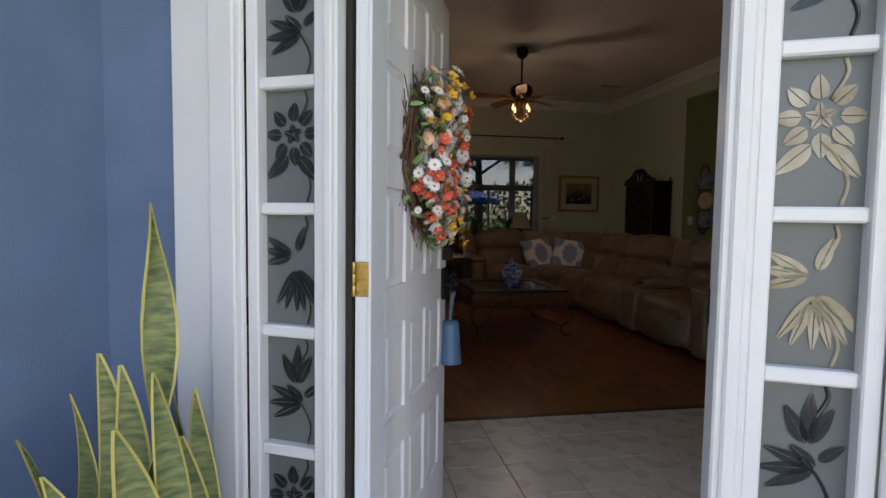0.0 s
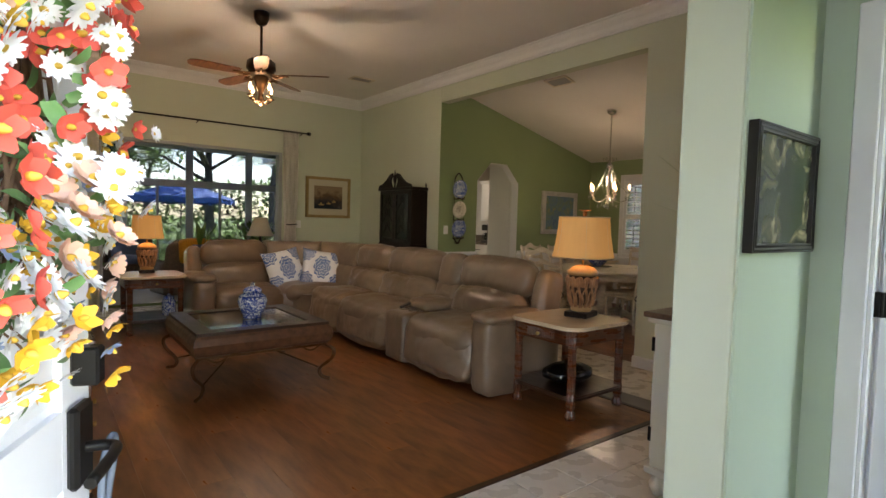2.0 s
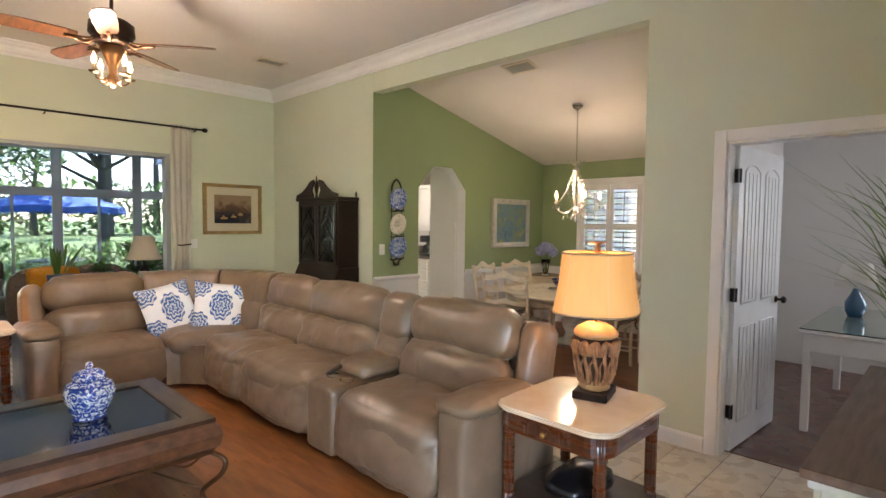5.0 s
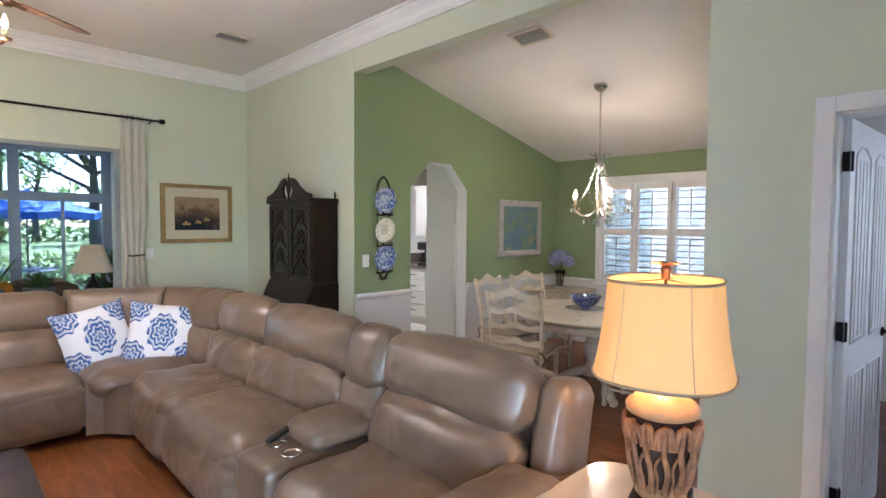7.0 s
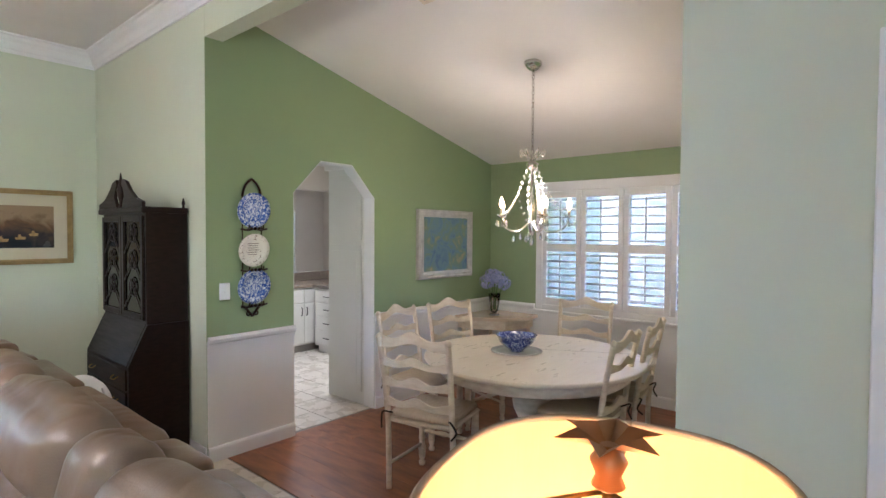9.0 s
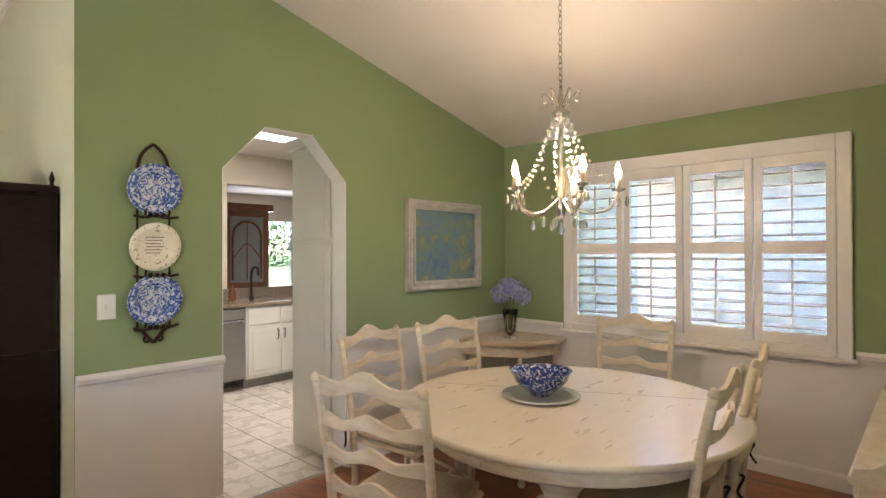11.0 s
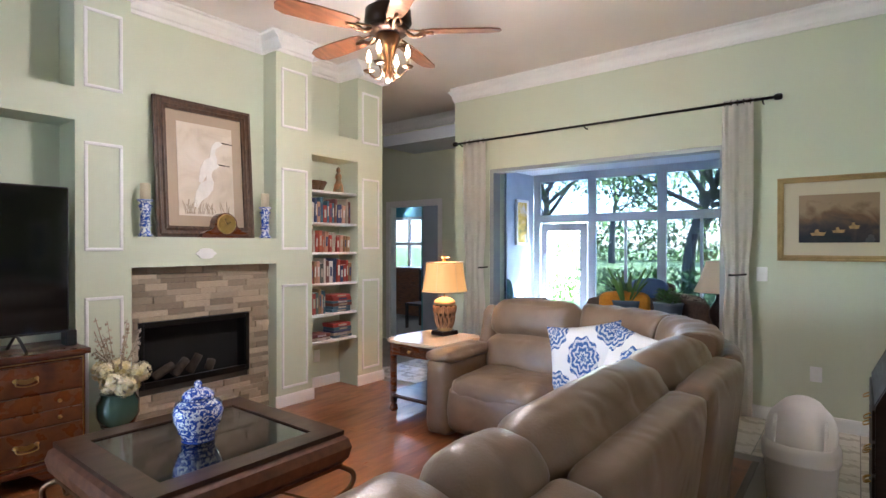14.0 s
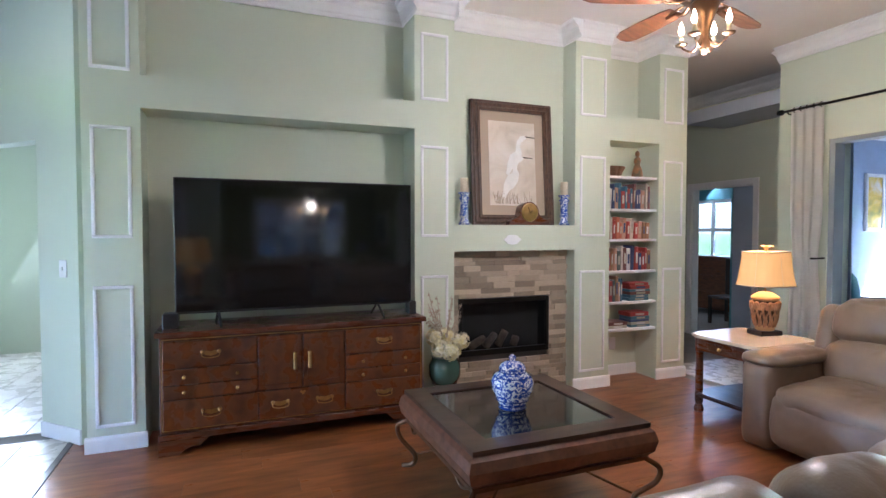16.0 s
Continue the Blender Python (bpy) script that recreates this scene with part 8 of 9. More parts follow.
for x in MULL:
    box(bm, x, LY, 0, x + 0.14, LY + 0.08, LZ, 0.004)
for z0, z1 in ((1.88, 2.02), (2.66, 2.80), (0.0, 0.12)):
    box(bm, 0.69, LY + 0.002, z0, 6.9, LY + 0.078, z1)
part("window_frame", bm, FR, wl)
for k, (a, b) in enumerate(zip(MULL, MULL[1:])):
    part("pane", bx(a + 0.14, LY + 0.036, 2.02, b, LY + 0.042, 2.66), TINT, wl)
    if k:
        part("pane", bx(a + 0.14, LY + 0.036, 0.12, b, LY + 0.042, 1.88), TINT, wl)
        bm = bmesh.new()
        box(bm, (a + b) / 2 + 0.05, LY + 0.02, 0.12, (a + b) / 2 + 0.09, LY + 0.06, 1.88)
        part("sash_bar", bm, FR, wl)
gd = part("glazed_door", bx(0.85, LY + 0.01, 0.02, 0.98, LY + 0.06, 1.86), FR, wl, "white glazed garden door")
bm = bmesh.new()
box(bm, 1.64, LY + 0.01, 0.02, 1.78, LY + 0.06, 1.86)
box(bm, 0.98, LY + 0.01, 0.02, 1.64, LY + 0.06, 0.30)
box(bm, 0.98, LY + 0.01, 1.72, 1.64, LY + 0.06, 1.86)
part("door_rail", bm, FR, gd)
part("lever", tb([(1.70, LY, 1.0), (1.70, LY - 0.04, 1.0), (1.62, LY - 0.04, 1.0)], 0.01, 6), BLACKM, gd)
framed("picture", pose(0.692, 13.75, 1.45, 0, 0, 90), 0.45, 0.85, "framed yellow flower picture on the sunroom wall", TRIM, 0.05, None, 0.0, art_mat("yellow_flower_art", [(0.08, 0.12, 0.04), (0.55, 0.38, 0.05), (0.6, 0.6, 0.6)], 4, 0.5))


def soft_chair(m, label, fabric, throw=None):
    th = thing("armchair", label, "chair", m, "sunroom chairs")
    WICK = mat("brown_wicker_frame", (0.10, 0.065, 0.045), 0.7, var=0.4, scale=40, bump=0.5)
    part("frame", cu((0, 0, 0.22), (0.74, 0.72, 0.34), r=0.05, puff=0.0, wrinkle=0.004, n=8), WICK, th)
    part("backrest", cu((0, -0.32, 0.60), (0.74, 0.12, 0.62), r=0.06, puff=0.02, wrinkle=0.004, n=8, m=pose(0, 0, 0, 8)), WICK, th)
    for s in (-1, 1):
        part("arm", cu((s * 0.35, 0, 0.50), (0.12, 0.70, 0.18), r=0.05, puff=0.0, n=8), WICK, th)
    part("seat_cushion", cu((0, 0.03, 0.44), (0.56, 0.58, 0.14), r=0.06, puff=0.03, n=8), fabric, th)
    part("back_cushion", cu((0, -0.22, 0.70), (0.56, 0.14, 0.46), r=0.06, puff=0.04, n=8, m=pose(0, 0, 0, 8)), fabric, th)
    if throw:
        part("throw", cu((0.05, -0.36, 0.80), (0.50, 0.20, 0.36), r=0.05, puff=0.02, wrinkle=0.012, n=8, m=pose(0, 0, 0, 8)), throw, th, "orange knitted throw")
    return th


TEAL = mat("teal_cushion_fabric", (0.02, 0.13, 0.16), 0.85, var=0.2, bump=0.2)
NAVY = mat("blue_cushion_fabric", (0.10, 0.15, 0.25), 0.85, var=0.2, bump=0.2)
PATT = pattern_mat("brown_leaf_fabric", (0.30, 0.25, 0.20), (0.07, 0.05, 0.04), 18, 0.47, 0.55, 0.9, 0.0)
ORNG = mat("orange_knit", (0.62, 0.27, 0.02), 0.9, var=0.25, scale=30, bump=0.4, bscale=60)
soft_chair(pose(3.55, 11.45, 0, 0, 0, 10), "wicker armchair with an orange throw over its back", PATT, ORNG)
soft_chair(pose(4.25, 11.55, 0, 0, 0, -12), "wicker armchair with brown leaf-print cushions", PATT)
soft_chair(pose(1.55, 12.6, 0, 0, 0, -70), "wicker armchair with teal cushions", TEAL)
soft_chair(pose(3.05, 13.4, 0, 0, 0, 170), "wicker armchair with blue cushions", NAVY)
st = thing("side_table", "dark side table in the sunroom by the opening", "table", pose(4.62, 10.86, 0))
part("top", lt([(0.26, 0.60), (0.27, 0.615), (0.26, 0.63)], 28), BLACKW, st)
part("stem", lt([(0.16, 0), (0.15, 0.03), (0.03, 0.06), (0.03, 0.6)], 18), BLACKW, st)
tl = thing("table_lamp", "unlit dark urn lamp with a beige bell shade", "lamp", pose(4.62, 10.86, 0.63))
part("body", lt([(0.07, 0), (0.075, 0.02), (0.04, 0.04), (0.075, 0.12), (0.08, 0.18), (0.04, 0.25), (0.02, 0.29), (0.015, 0.36)], 22), BLACKW, tl)
part("shade", lt([(0.215, 0.36), (0.17, 0.45), (0.12, 0.60), (0.105, 0.66)], 28, cap=False), SHADE_OFF, tl)


def leafy(name, m, label, n, r, h, seed, pot=True, leafm=None, size=0.09, category="plant"):
    th = thing(name, label, category, m)
    r0 = random.Random(seed)
    if pot:
        part("pot", lt([(0.10, 0), (0.11, 0.02), (0.14, 0.22), (0.15, 0.25), (0.13, 0.25)], 18), mat("plant_pot", (0.10, 0.12, 0.14), 0.5) if "plant_pot" not in bpy.data.materials else bpy.data.materials["plant_pot"], th)
    bm = bmesh.new()
    for k in range(n):
        a, u = r0.uniform(0, 6.28), r0.random() ** 0.7
        b = Vector((r * u * 0.75 * math.cos(a), r * u * 0.75 * math.sin(a), 0.22 + h * r0.random()))
        d = Vector((math.cos(a) * r0.uniform(0.4, 1), math.sin(a) * r0.uniform(0.4, 1), r0.uniform(-0.2, 0.9))).normalized() * size * r0.uniform(0.6, 1.3)
        leaf_blade(bm, b, b + d, size * 0.22, 0.01, 3)
    tagged(part("foliage", bm, leafm or LEAF, th), kind="stuff")
    return th


def strap_plant(m, label, n, h, seed):
    th = thing("potted_plant", label, "plant", m)
    part("pot", lt([(0.10, 0), (0.11, 0.02), (0.14, 0.22), (0.15, 0.25), (0.13, 0.25)], 18), NAVY, th)
    r0 = random.Random(seed)
    bm = bmesh.new()
    for k in range(n):
        a = r0.uniform(0, 6.28)
        leaf_blade(bm, (0.04 * math.cos(a), 0.04 * math.sin(a), 0.2), (0.30 * math.cos(a) * r0.random(), 0.30 * math.sin(a) * r0.random(), 0.2 + h * r0.uniform(0.6, 1)), 0.025, 0.02, 7, r0.uniform(-1, 1))
    part("foliage", bm, LEAF, th)
    return th


stn = thing("plant_stand", "dark plant stand in the sunroom", "stand", pose(3.98, 10.92, 0))
part("top", bx(-0.45, -0.18, 0.56, 0.35, 0.18, 0.60, 0.006), BLACKW, stn)
for x in (-0.42, 0.32):
    for y in (-0.15, 0.15):
        part("leg", bx(x - 0.02, y - 0.02, 0, x + 0.02, y + 0.02, 0.56), BLACKW, stn)
strap_plant(pose(3.72, 10.92, 0.60), "strap-leaved plant in a blue pot", 12, 0.42, 3)
leafy("potted_plant", pose(4.15, 10.92, 0.60), "small bright green potted plant", 160, 0.14, 0.14, 5, size=0.06)
leafy("potted_plant", pose(5.2, 12.9, 0), "leafy potted plant in the sunroom", 400, 0.42, 0.9, 8, size=0.15)
leafy("potted_plant", pose(2.6, 14.0, 0), "bushy potted plant by the window wall", 350, 0.34, 0.6, 12, size=0.13)

# ---- garden ----
GRASS = mat("sunlit_lawn", (0.13, 0.20, 0.045), 0.9, color2=(0.19, 0.24, 0.07), scale=1.2, bump=0.6, bscale=30)
bm = bmesh.new()
box(bm, -300, -300, -0.5, 300, 300, -0.31)
structure("ground", bm, GRASS, "sunny green lawn reaching the horizon")
bm = bmesh.new()
box(bm, 0, 14.7, -0.31, 8, 18.6, -0.20)
structure("patio", bm, mat("patio_pavers", (0.42, 0.38, 0.34), 0.85, var=0.2, scale=4, bump=0.2), "pale patio behind the house")
bm = bmesh.new()
front(bm, -2.5, -6.0, -0.31, 5.0, 0.0, -0.12)
structure("porch_floor", bm, mat("porch_concrete", (0.42, 0.40, 0.37), 0.8, var=0.15, scale=3, bump=0.2), "concrete porch floor")
def hedge(name, x0, x1, y0, y1, z1, n, seed, label):
    r0 = random.Random(seed)
    bm = bmesh.new()
    for k in range(n):
        p = Vector((r0.uniform(x0, x1), r0.uniform(y0, y1), r0.uniform(-0.3, z1)))
        p.z += 0.18 * noise.noise(Vector((p.x * 0.8, p.y, seed)))
        d = Vector((r0.gauss(0, 1), r0.gauss(0, 1), r0.gauss(0.3, 0.8))).normalized() * r0.uniform(0.10, 0.20)
        leaf_blade(bm, p, p + d, 0.045, 0.01, 2)
    ob = link(name, bm, LEAFH)
    return tagged(ob, label, "hedge", "", "stuff")


def leaf_light(m, amount, color):
    """Let daylight glow through leaves."""
    nt = m.node_tree
    t_ = nt.nodes.new("ShaderNodeBsdfTranslucent")
    t_.inputs[0].default_value = (*color, 1)
    x_ = nt.nodes.new("ShaderNodeMixShader")
    x_.inputs[0].default_value = amount
    nt.links.new(nt.nodes["Principled BSDF"].outputs[0], x_.inputs[1])
    nt.links.new(t_.outputs[0], x_.inputs[2])
    nt.links.new(x_.outputs[0], nt.nodes["Material Output"].inputs[0])
    return m


LEAFH = mat("hedge_leaves", (0.05, 0.115, 0.03), 0.6, color2=(0.12, 0.17, 0.05), scale=2, island=0.35, bump=0.0)
leaf_light(LEAFH, 0.5, (0.16, 0.26, 0.07))
hedge("hedge", -4, 14, 20.5, 21.6, 0.75, 7000, 2, "clipped green hedge across the garden")
um = thing("patio_umbrella", "open blue patio umbrella over a garden table", "umbrella", pose(4.9, 18.3, -0.2))
part("pole", tb([(0, 0, 0), (0, 0, 2.35)], 0.022, 8), mat("umbrella_pole", (0.25, 0.2, 0.15), 0.5), um)
bm = bmesh.new()
n = 8
apex = bm.verts.new((0, 0, 2.45))
rim = [bm.verts.new((1.45 * math.cos(2 * math.pi * k / (2 * n)) * (1 if k % 2 == 0 else 0.93), 1.45 * math.sin(2 * math.pi * k / (2 * n)) * (1 if k % 2 == 0 else 0.93), 1.93 if k % 2 == 0 else 1.98)) for k in range(2 * n)]
low = [bm.verts.new((v.co.x, v.co.y, v.co.z - 0.14)) for v in rim]
for k in range(2 * n):
    j = (k + 1) % (2 * n)
    bm.faces.new((apex, rim[k], rim[j]))
    bm.faces.new((rim[k], low[k], low[j], rim[j]))
part("canopy", bm, mat("blue_canvas", (0.015, 0.10, 0.36), 0.8, var=0.15), um)
gt = thing("garden_table", "round pale table under the blue umbrella", "table", pose(4.9, 18.3, -0.2))
part("top", lt([(0.55, 0.70), (0.56, 0.72), (0.55, 0.74)], 28, m=pose(0.001, 0, 0)), mat("pale_garden_metal", (0.4, 0.4, 0.4), 0.5), gt)
for k in range(4):
    m = pose(0, 0, 0, 0, 0, 90 * k + 30)
    part("leg", tb([m @ Vector((0.45, 0, 0)), m @ Vector((0.3, 0, 0.70))], 0.02, 6), bpy.data.materials["pale_garden_metal"], gt)


def tree(x, y, h, seed, spread, n_leaf, bare=0.0, lean=0.0):
    th = thing("tree", "broad oak with spreading limbs behind the garden" if not bare else "tall slender pine behind the garden", "tree", pose(x, y, -0.31), "garden trees")
    r0 = random.Random(seed)
    bm, bl = bmesh.new(), bmesh.new()
    top = h * 0.45 if not bare else h * 0.95
    tube(bm, spline([(0, 0, 0), (0.1 * lean, 0.1, top * 0.5), (lean, 0.2, top)], 5), 0.2, 8, rads=[0.24 * (1 - 0.6 * i / 10) * h / 9 for i in range(11)])
    ends = []
    nl = 11 if not bare else 16
    for k in range(nl):
        a = r0.uniform(0, 6.28)
        z0 = r0.uniform(0.6, 1.0) * top if not bare else r0.uniform(0.5, 0.97) * top
        L = spread * r0.uniform(0.5, 1.0) * (1 if not bare else 0.4)
        p0 = Vector((lean * z0 / top, 0.1, z0))
        p1 = p0 + Vector((math.cos(a) * L * 0.5, math.sin(a) * L * 0.5, (h - top) * 0.45 * r0.random() + 0.3))
        p2 = p0 + Vector((math.cos(a) * L, math.sin(a) * L, (h - top) * r0.uniform(0.3, 1.0)))
        tube(bm, spline([p0, p1, p2], 4), 0.05, 5, rads=[0.085 * (1 - 0.9 * i / 8) + 0.008 for i in range(9)])
        ends += [p1, p2, p1.lerp(p2, 0.5)]
        for q in range(3):
            p3 = p1.lerp(p2, r0.random()) + Vector((r0.gauss(0, 0.5), r0.gauss(0, 0.5), r0.uniform(0, 0.9)))
            tube(bm, [p1.lerp(p2, 0.5), p3], 0.018, 4)
            ends.append(p3)
    part("trunk", bm, BARK, th)
    for k in range(int(n_leaf * 1.8)):
        c = r0.choice(ends)
        p = c + Vector((r0.gauss(0, 0.55), r0.gauss(0, 0.55), r0.gauss(0, 0.38))) * spread * 0.22
        d = Vector((r0.gauss(0, 1), r0.gauss(0, 1), r0.gauss(0, 0.7))).normalized() * r0.uniform(0.14, 0.30)
        leaf_blade(bl, p, p + d, 0.06, 0.01, 2)
    tagged(part("crown", bl, LEAFT, th), kind="stuff")


BARK = mat("grey_bark", (0.10, 0.085, 0.07), 0.9, var=0.4, scale=6, bump=0.8, bscale=20)
LEAFT = mat("tree_leaves", (0.065, 0.125, 0.035), 0.6, color2=(0.13, 0.18, 0.06), scale=1, island=0.35, bump=0.0)
leaf_light(LEAFT, 0.55, (0.20, 0.30, 0.10))
tree(1.6, 22.5, 8.5, 4, 5.0, 4200, lean=0.8)
tree(-4.5, 25, 9.0, 5, 5.0, 3800)
tree(8.5, 30, 11, 6, 5.5, 4200)
tree(13.5, 26, 9, 7, 5.0, 3600)
for k in range(12):
    tree(-14 + 4.2 * k + (k % 3), 58 + 5 * ((k * 7) % 4), 14 + (k * 5) % 6, 20 + k, 7 if k % 2 else 6, 2300, bare=float(k % 2), lean=0.3)
bm = bmesh.new()
r0 = random.Random(77)
for k in range(9000):
    x = r0.uniform(-45, 60)
    p = Vector((x, 70 + r0.uniform(-3, 3), r0.uniform(-0.3, 5.5 + 2.5 * noise.noise(Vector((x * 0.13, 0, 3))))))
    d = Vector((r0.gauss(0, 1), r0.gauss(0, 0.5), r0.gauss(0, 0.8))).normalized() * r0.uniform(0.4, 0.9)
    leaf_blade(bm, p, p + d, 0.22, 0.02, 2)
tagged(link("woodland", bm, LEAFT), "distant strip of woodland beyond the lawn", "trees", "", "stuff")

# ---- kitchen beyond the arch ----
KY = 10.50
bm = bmesh.new()
wall_boxes(bm, 'y', KY + 0.65, KY + 0.77, 6.28, 12.5, 0, 3.3, [(8.3, 10.2, 1.02, 2.25)])
box(bm, 6.28, YA + 0.14, 0, 6.30, YN + 0.16, 3.3)
box(bm, 7.1, YN + 0.17, 0, 7.2, KY + 0.65, 3.3)
# Unseen east and south walls, added to keep sky light out of the kitchen
box(bm, 12.4, YA + 0.14, 0, 12.5, 15.3, 3.3)
box(bm, XW + 0.151, YA, 0, 12.5, YA + 0.14, 3.3)
structure("wall_kitchen", bm, mat("kitchen_wall_cream", (0.66, 0.60, 0.50), 0.7, var=0.05), "cream kitchen wall with a pass-through")
bm = bmesh.new()
box(bm, 6.2, YA + 0.14, 2.62, 12.5, 15.5, 2.75)
box(bm, XW + 0.15, 4, 3.2, 12.5, YA + 0.14, 3.3)
structure("ceiling_kitchen", bm, CEIL, "white kitchen ceiling")
kl = thing("ceiling_light", "square lit kitchen ceiling panel", "light", pose(8.15, 9.55, 2.62))
part("diffuser", bx(-0.3, -0.6, -0.02, 0.3, 0.6, 0.0, 0.004), glow("kitchen_diffuser", (1.0, 0.96, 0.9), 0.09), kl)
area_lamp("kitchen_light", pose(8.15, 9.55, 2.585), 0.55, 1.15, 0.55, (1.0, 0.95, 0.88))
KC = mat("white_kitchen_cabinet", (0.74, 0.73, 0.68), 0.4, var=0.04)
pan = thing("pantry_cabinet", "tall white pantry cabinet beside the archway", "cabinet", pose(7.70, YA + 0.14, 0))
part("body", bx(0.0, 0.0, 0.0, 0.62, 0.54, 2.22, 0.004), KC, pan)
part("cornice", bx(-0.03, -0.0, 2.22, 0.65, 0.57, 2.30, 0.01, 2), KC, pan)
for z0, z1 in ((0.12, 1.5), (1.54, 2.16)):
    for y0, y1 in ((0.03, 0.51),):
        d = part("cabinet_door", bx(-0.014, y0, z0, 0.0, y1, z1, 0.003), KC, pan)
        part("panel", bx(-0.018, y0 + 0.06, z0 + 0.06, -0.014, y1 - 0.06, z1 - 0.06, 0.002), KC, d)
dc = thing("drawer_cabinet", "white four-drawer kitchen base cabinet with black pulls", "cabinet", pose(8.72, 9.30, 0))
part("body", bx(0, 0, 0.10, 0.6, 1.1, 0.87, 0.003), KC, dc)
part("toe_kick", bx(0.06, 0, 0, 0.6, 1.1, 0.10), KC, dc)
for y0 in (0.02, 0.56):
    for z0, z1 in ((0.13, 0.31), (0.33, 0.50), (0.52, 0.67), (0.69, 0.85)):
        d = part("drawer", bx(-0.016, y0, z0, 0, y0 + 0.52, z1, 0.004), KC, dc)
        zm = (z0 + z1) / 2
        part("pull", tb([(-0.016, y0 + 0.20, zm), (-0.04, y0 + 0.21, zm), (-0.04, y0 + 0.31, zm), (-0.016, y0 + 0.32, zm)], 0.006, 6), BLACKM, d)
GRAN = mat("dark_speckled_granite", (0.20, 0.17, 0.14), 0.2, color2=(0.07, 0.06, 0.05), scale=60, coat=0.4)
wt = tagged(link("worktop", bx(8.69, 9.28, 0.872, 9.34, 10.42, 0.91, 0.006), GRAN), "dark speckled granite worktop on the drawer cabinet", "worktop")
part("backsplash", bx(9.30, 9.28, 0.91, 9.335, 10.42, 1.34), mat("brown_tile_splash", (0.26, 0.16, 0.10), 0.4, var=0.3, scale=14), wt)
uc = thing("wall_cabinet", "white upper kitchen cabinet above the coffee maker", "cabinet", pose(9.0, 9.30, 1.34))
part("body", bx(0, 0, 0, 0.34, 1.1, 0.76, 0.003), KC, uc)
part("cornice", bx(-0.03, -0.02, 0.76, 0.36, 1.12, 0.82, 0.01, 2), KC, uc)
for y0 in (0.02, 0.56):
    d = part("cabinet_door", bx(-0.016, y0, 0.02, 0, y0 + 0.52, 0.74, 0.003), KC, uc)
    part("panel", bx(-0.02, y0 + 0.06, 0.08, -0.016, y0 + 0.46, 0.68, 0.002), KC, d)
    part("pull", tb([(-0.016, y0 + 0.06, 0.08), (-0.04, y0 + 0.06, 0.09), (-0.04, y0 + 0.06, 0.20), (-0.016, y0 + 0.06, 0.21)], 0.006, 6), BLACKM, d)
bm = bmesh.new()
box(bm, 9.345, 9.28, 0, 9.42, 10.42, 2.62)
structure("wall_kitchen_end", bm, bpy.data.materials["kitchen_wall_cream"], "cream kitchen wall behind the cabinets")
cm = thing("coffee_maker", "black drip coffee maker on the granite worktop", "coffee maker", pose(8.88, 10.02, 0.91))
part("base", bx(-0.10, -0.10, 0, 0.14, 0.10, 0.04, 0.01, 2), PLASTIC, cm)
part("column", bx(0.05, -0.10, 0.04, 0.14, 0.10, 0.30, 0.012, 2), PLASTIC, cm)
part("hopper", bx(-0.10, -0.10, 0.24, 0.14, 0.10, 0.36, 0.02, 2), PLASTIC, cm)
cf = part("carafe", lt([(0.05, 0.045), (0.07, 0.06), (0.075, 0.12), (0.055, 0.18), (0.05, 0.20)], 20, m=pose(-0.03, 0, 0)), SMOKE, cm)
part("carafe_handle", tb([(-0.09, 0, 0.18), (-0.15, 0, 0.17), (-0.15, 0, 0.09), (-0.10, 0, 0.08)], 0.008, 6), PLASTIC, cf)
bs = thing("base_cabinet", "white kitchen base cabinet with black pulls under the sink", "cabinet", pose(8.20, KY, 0))
part("body", bx(0, 0, 0.10, 1.6, 0.6, 0.87, 0.003), KC, bs)
part("toe_kick", bx(0, 0.05, 0, 1.6, 0.6, 0.10), mat("grey_kick", (0.3, 0.28, 0.26), 0.7), bs)
for k in range(4):
    d = part("cabinet_door", bx(0.02 + 0.39 * k, -0.016, 0.13, 0.39 + 0.39 * k, 0, 0.66, 0.003), KC, bs)
    part("panel", bx(0.07 + 0.39 * k, -0.02, 0.18, 0.34 + 0.39 * k, -0.016, 0.61, 0.002), KC, d)
    xh = 0.36 + 0.39 * k if k % 2 == 0 else 0.05 + 0.39 * k
    part("pull", tb([(xh, -0.016, 0.50), (xh, -0.04, 0.51), (xh, -0.04, 0.60), (xh, -0.016, 0.61)], 0.006, 6), BLACKM, d)
    part("drawer", bx(0.02 + 0.39 * k, -0.016, 0.68, 0.39 + 0.39 * k, 0, 0.85, 0.003), KC, bs)
dw = thing("dishwasher", "stainless steel dishwasher beside the sink cabinet", "dishwasher", pose(7.59, KY, 0))
part("body", bx(0, 0.0, 0.10, 0.60, 0.6, 0.87, 0.004), PLASTIC, dw)
part("door", bx(0.005, -0.02, 0.12, 0.595, 0.0, 0.74, 0.004), mat("brushed_steel", (0.42, 0.42, 0.42), 0.35, metal=0.9, stretch=(1, 1, 30), bump=0.05), dw)
part("control_panel", bx(0.005, -0.02, 0.75, 0.595, 0.0, 0.86, 0.004), bpy.data.materials["brushed_steel"], dw)
part("handle", tb([(0.05, -0.02, 0.72), (0.05, -0.05, 0.72), (0.55, -0.05, 0.72), (0.55, -0.02, 0.72)], 0.009, 6), CHROME, dw)
ctop = tagged(link("worktop", bx(7.22, KY - 0.03, 0.872, 10.6, KY + 0.62, 0.91, 0.006), mat("speckled_granite", (0.36, 0.29, 0.21), 0.2, color2=(0.12, 0.09, 0.07), scale=60, coat=0.4)), "speckled brown granite kitchen worktop", "worktop")
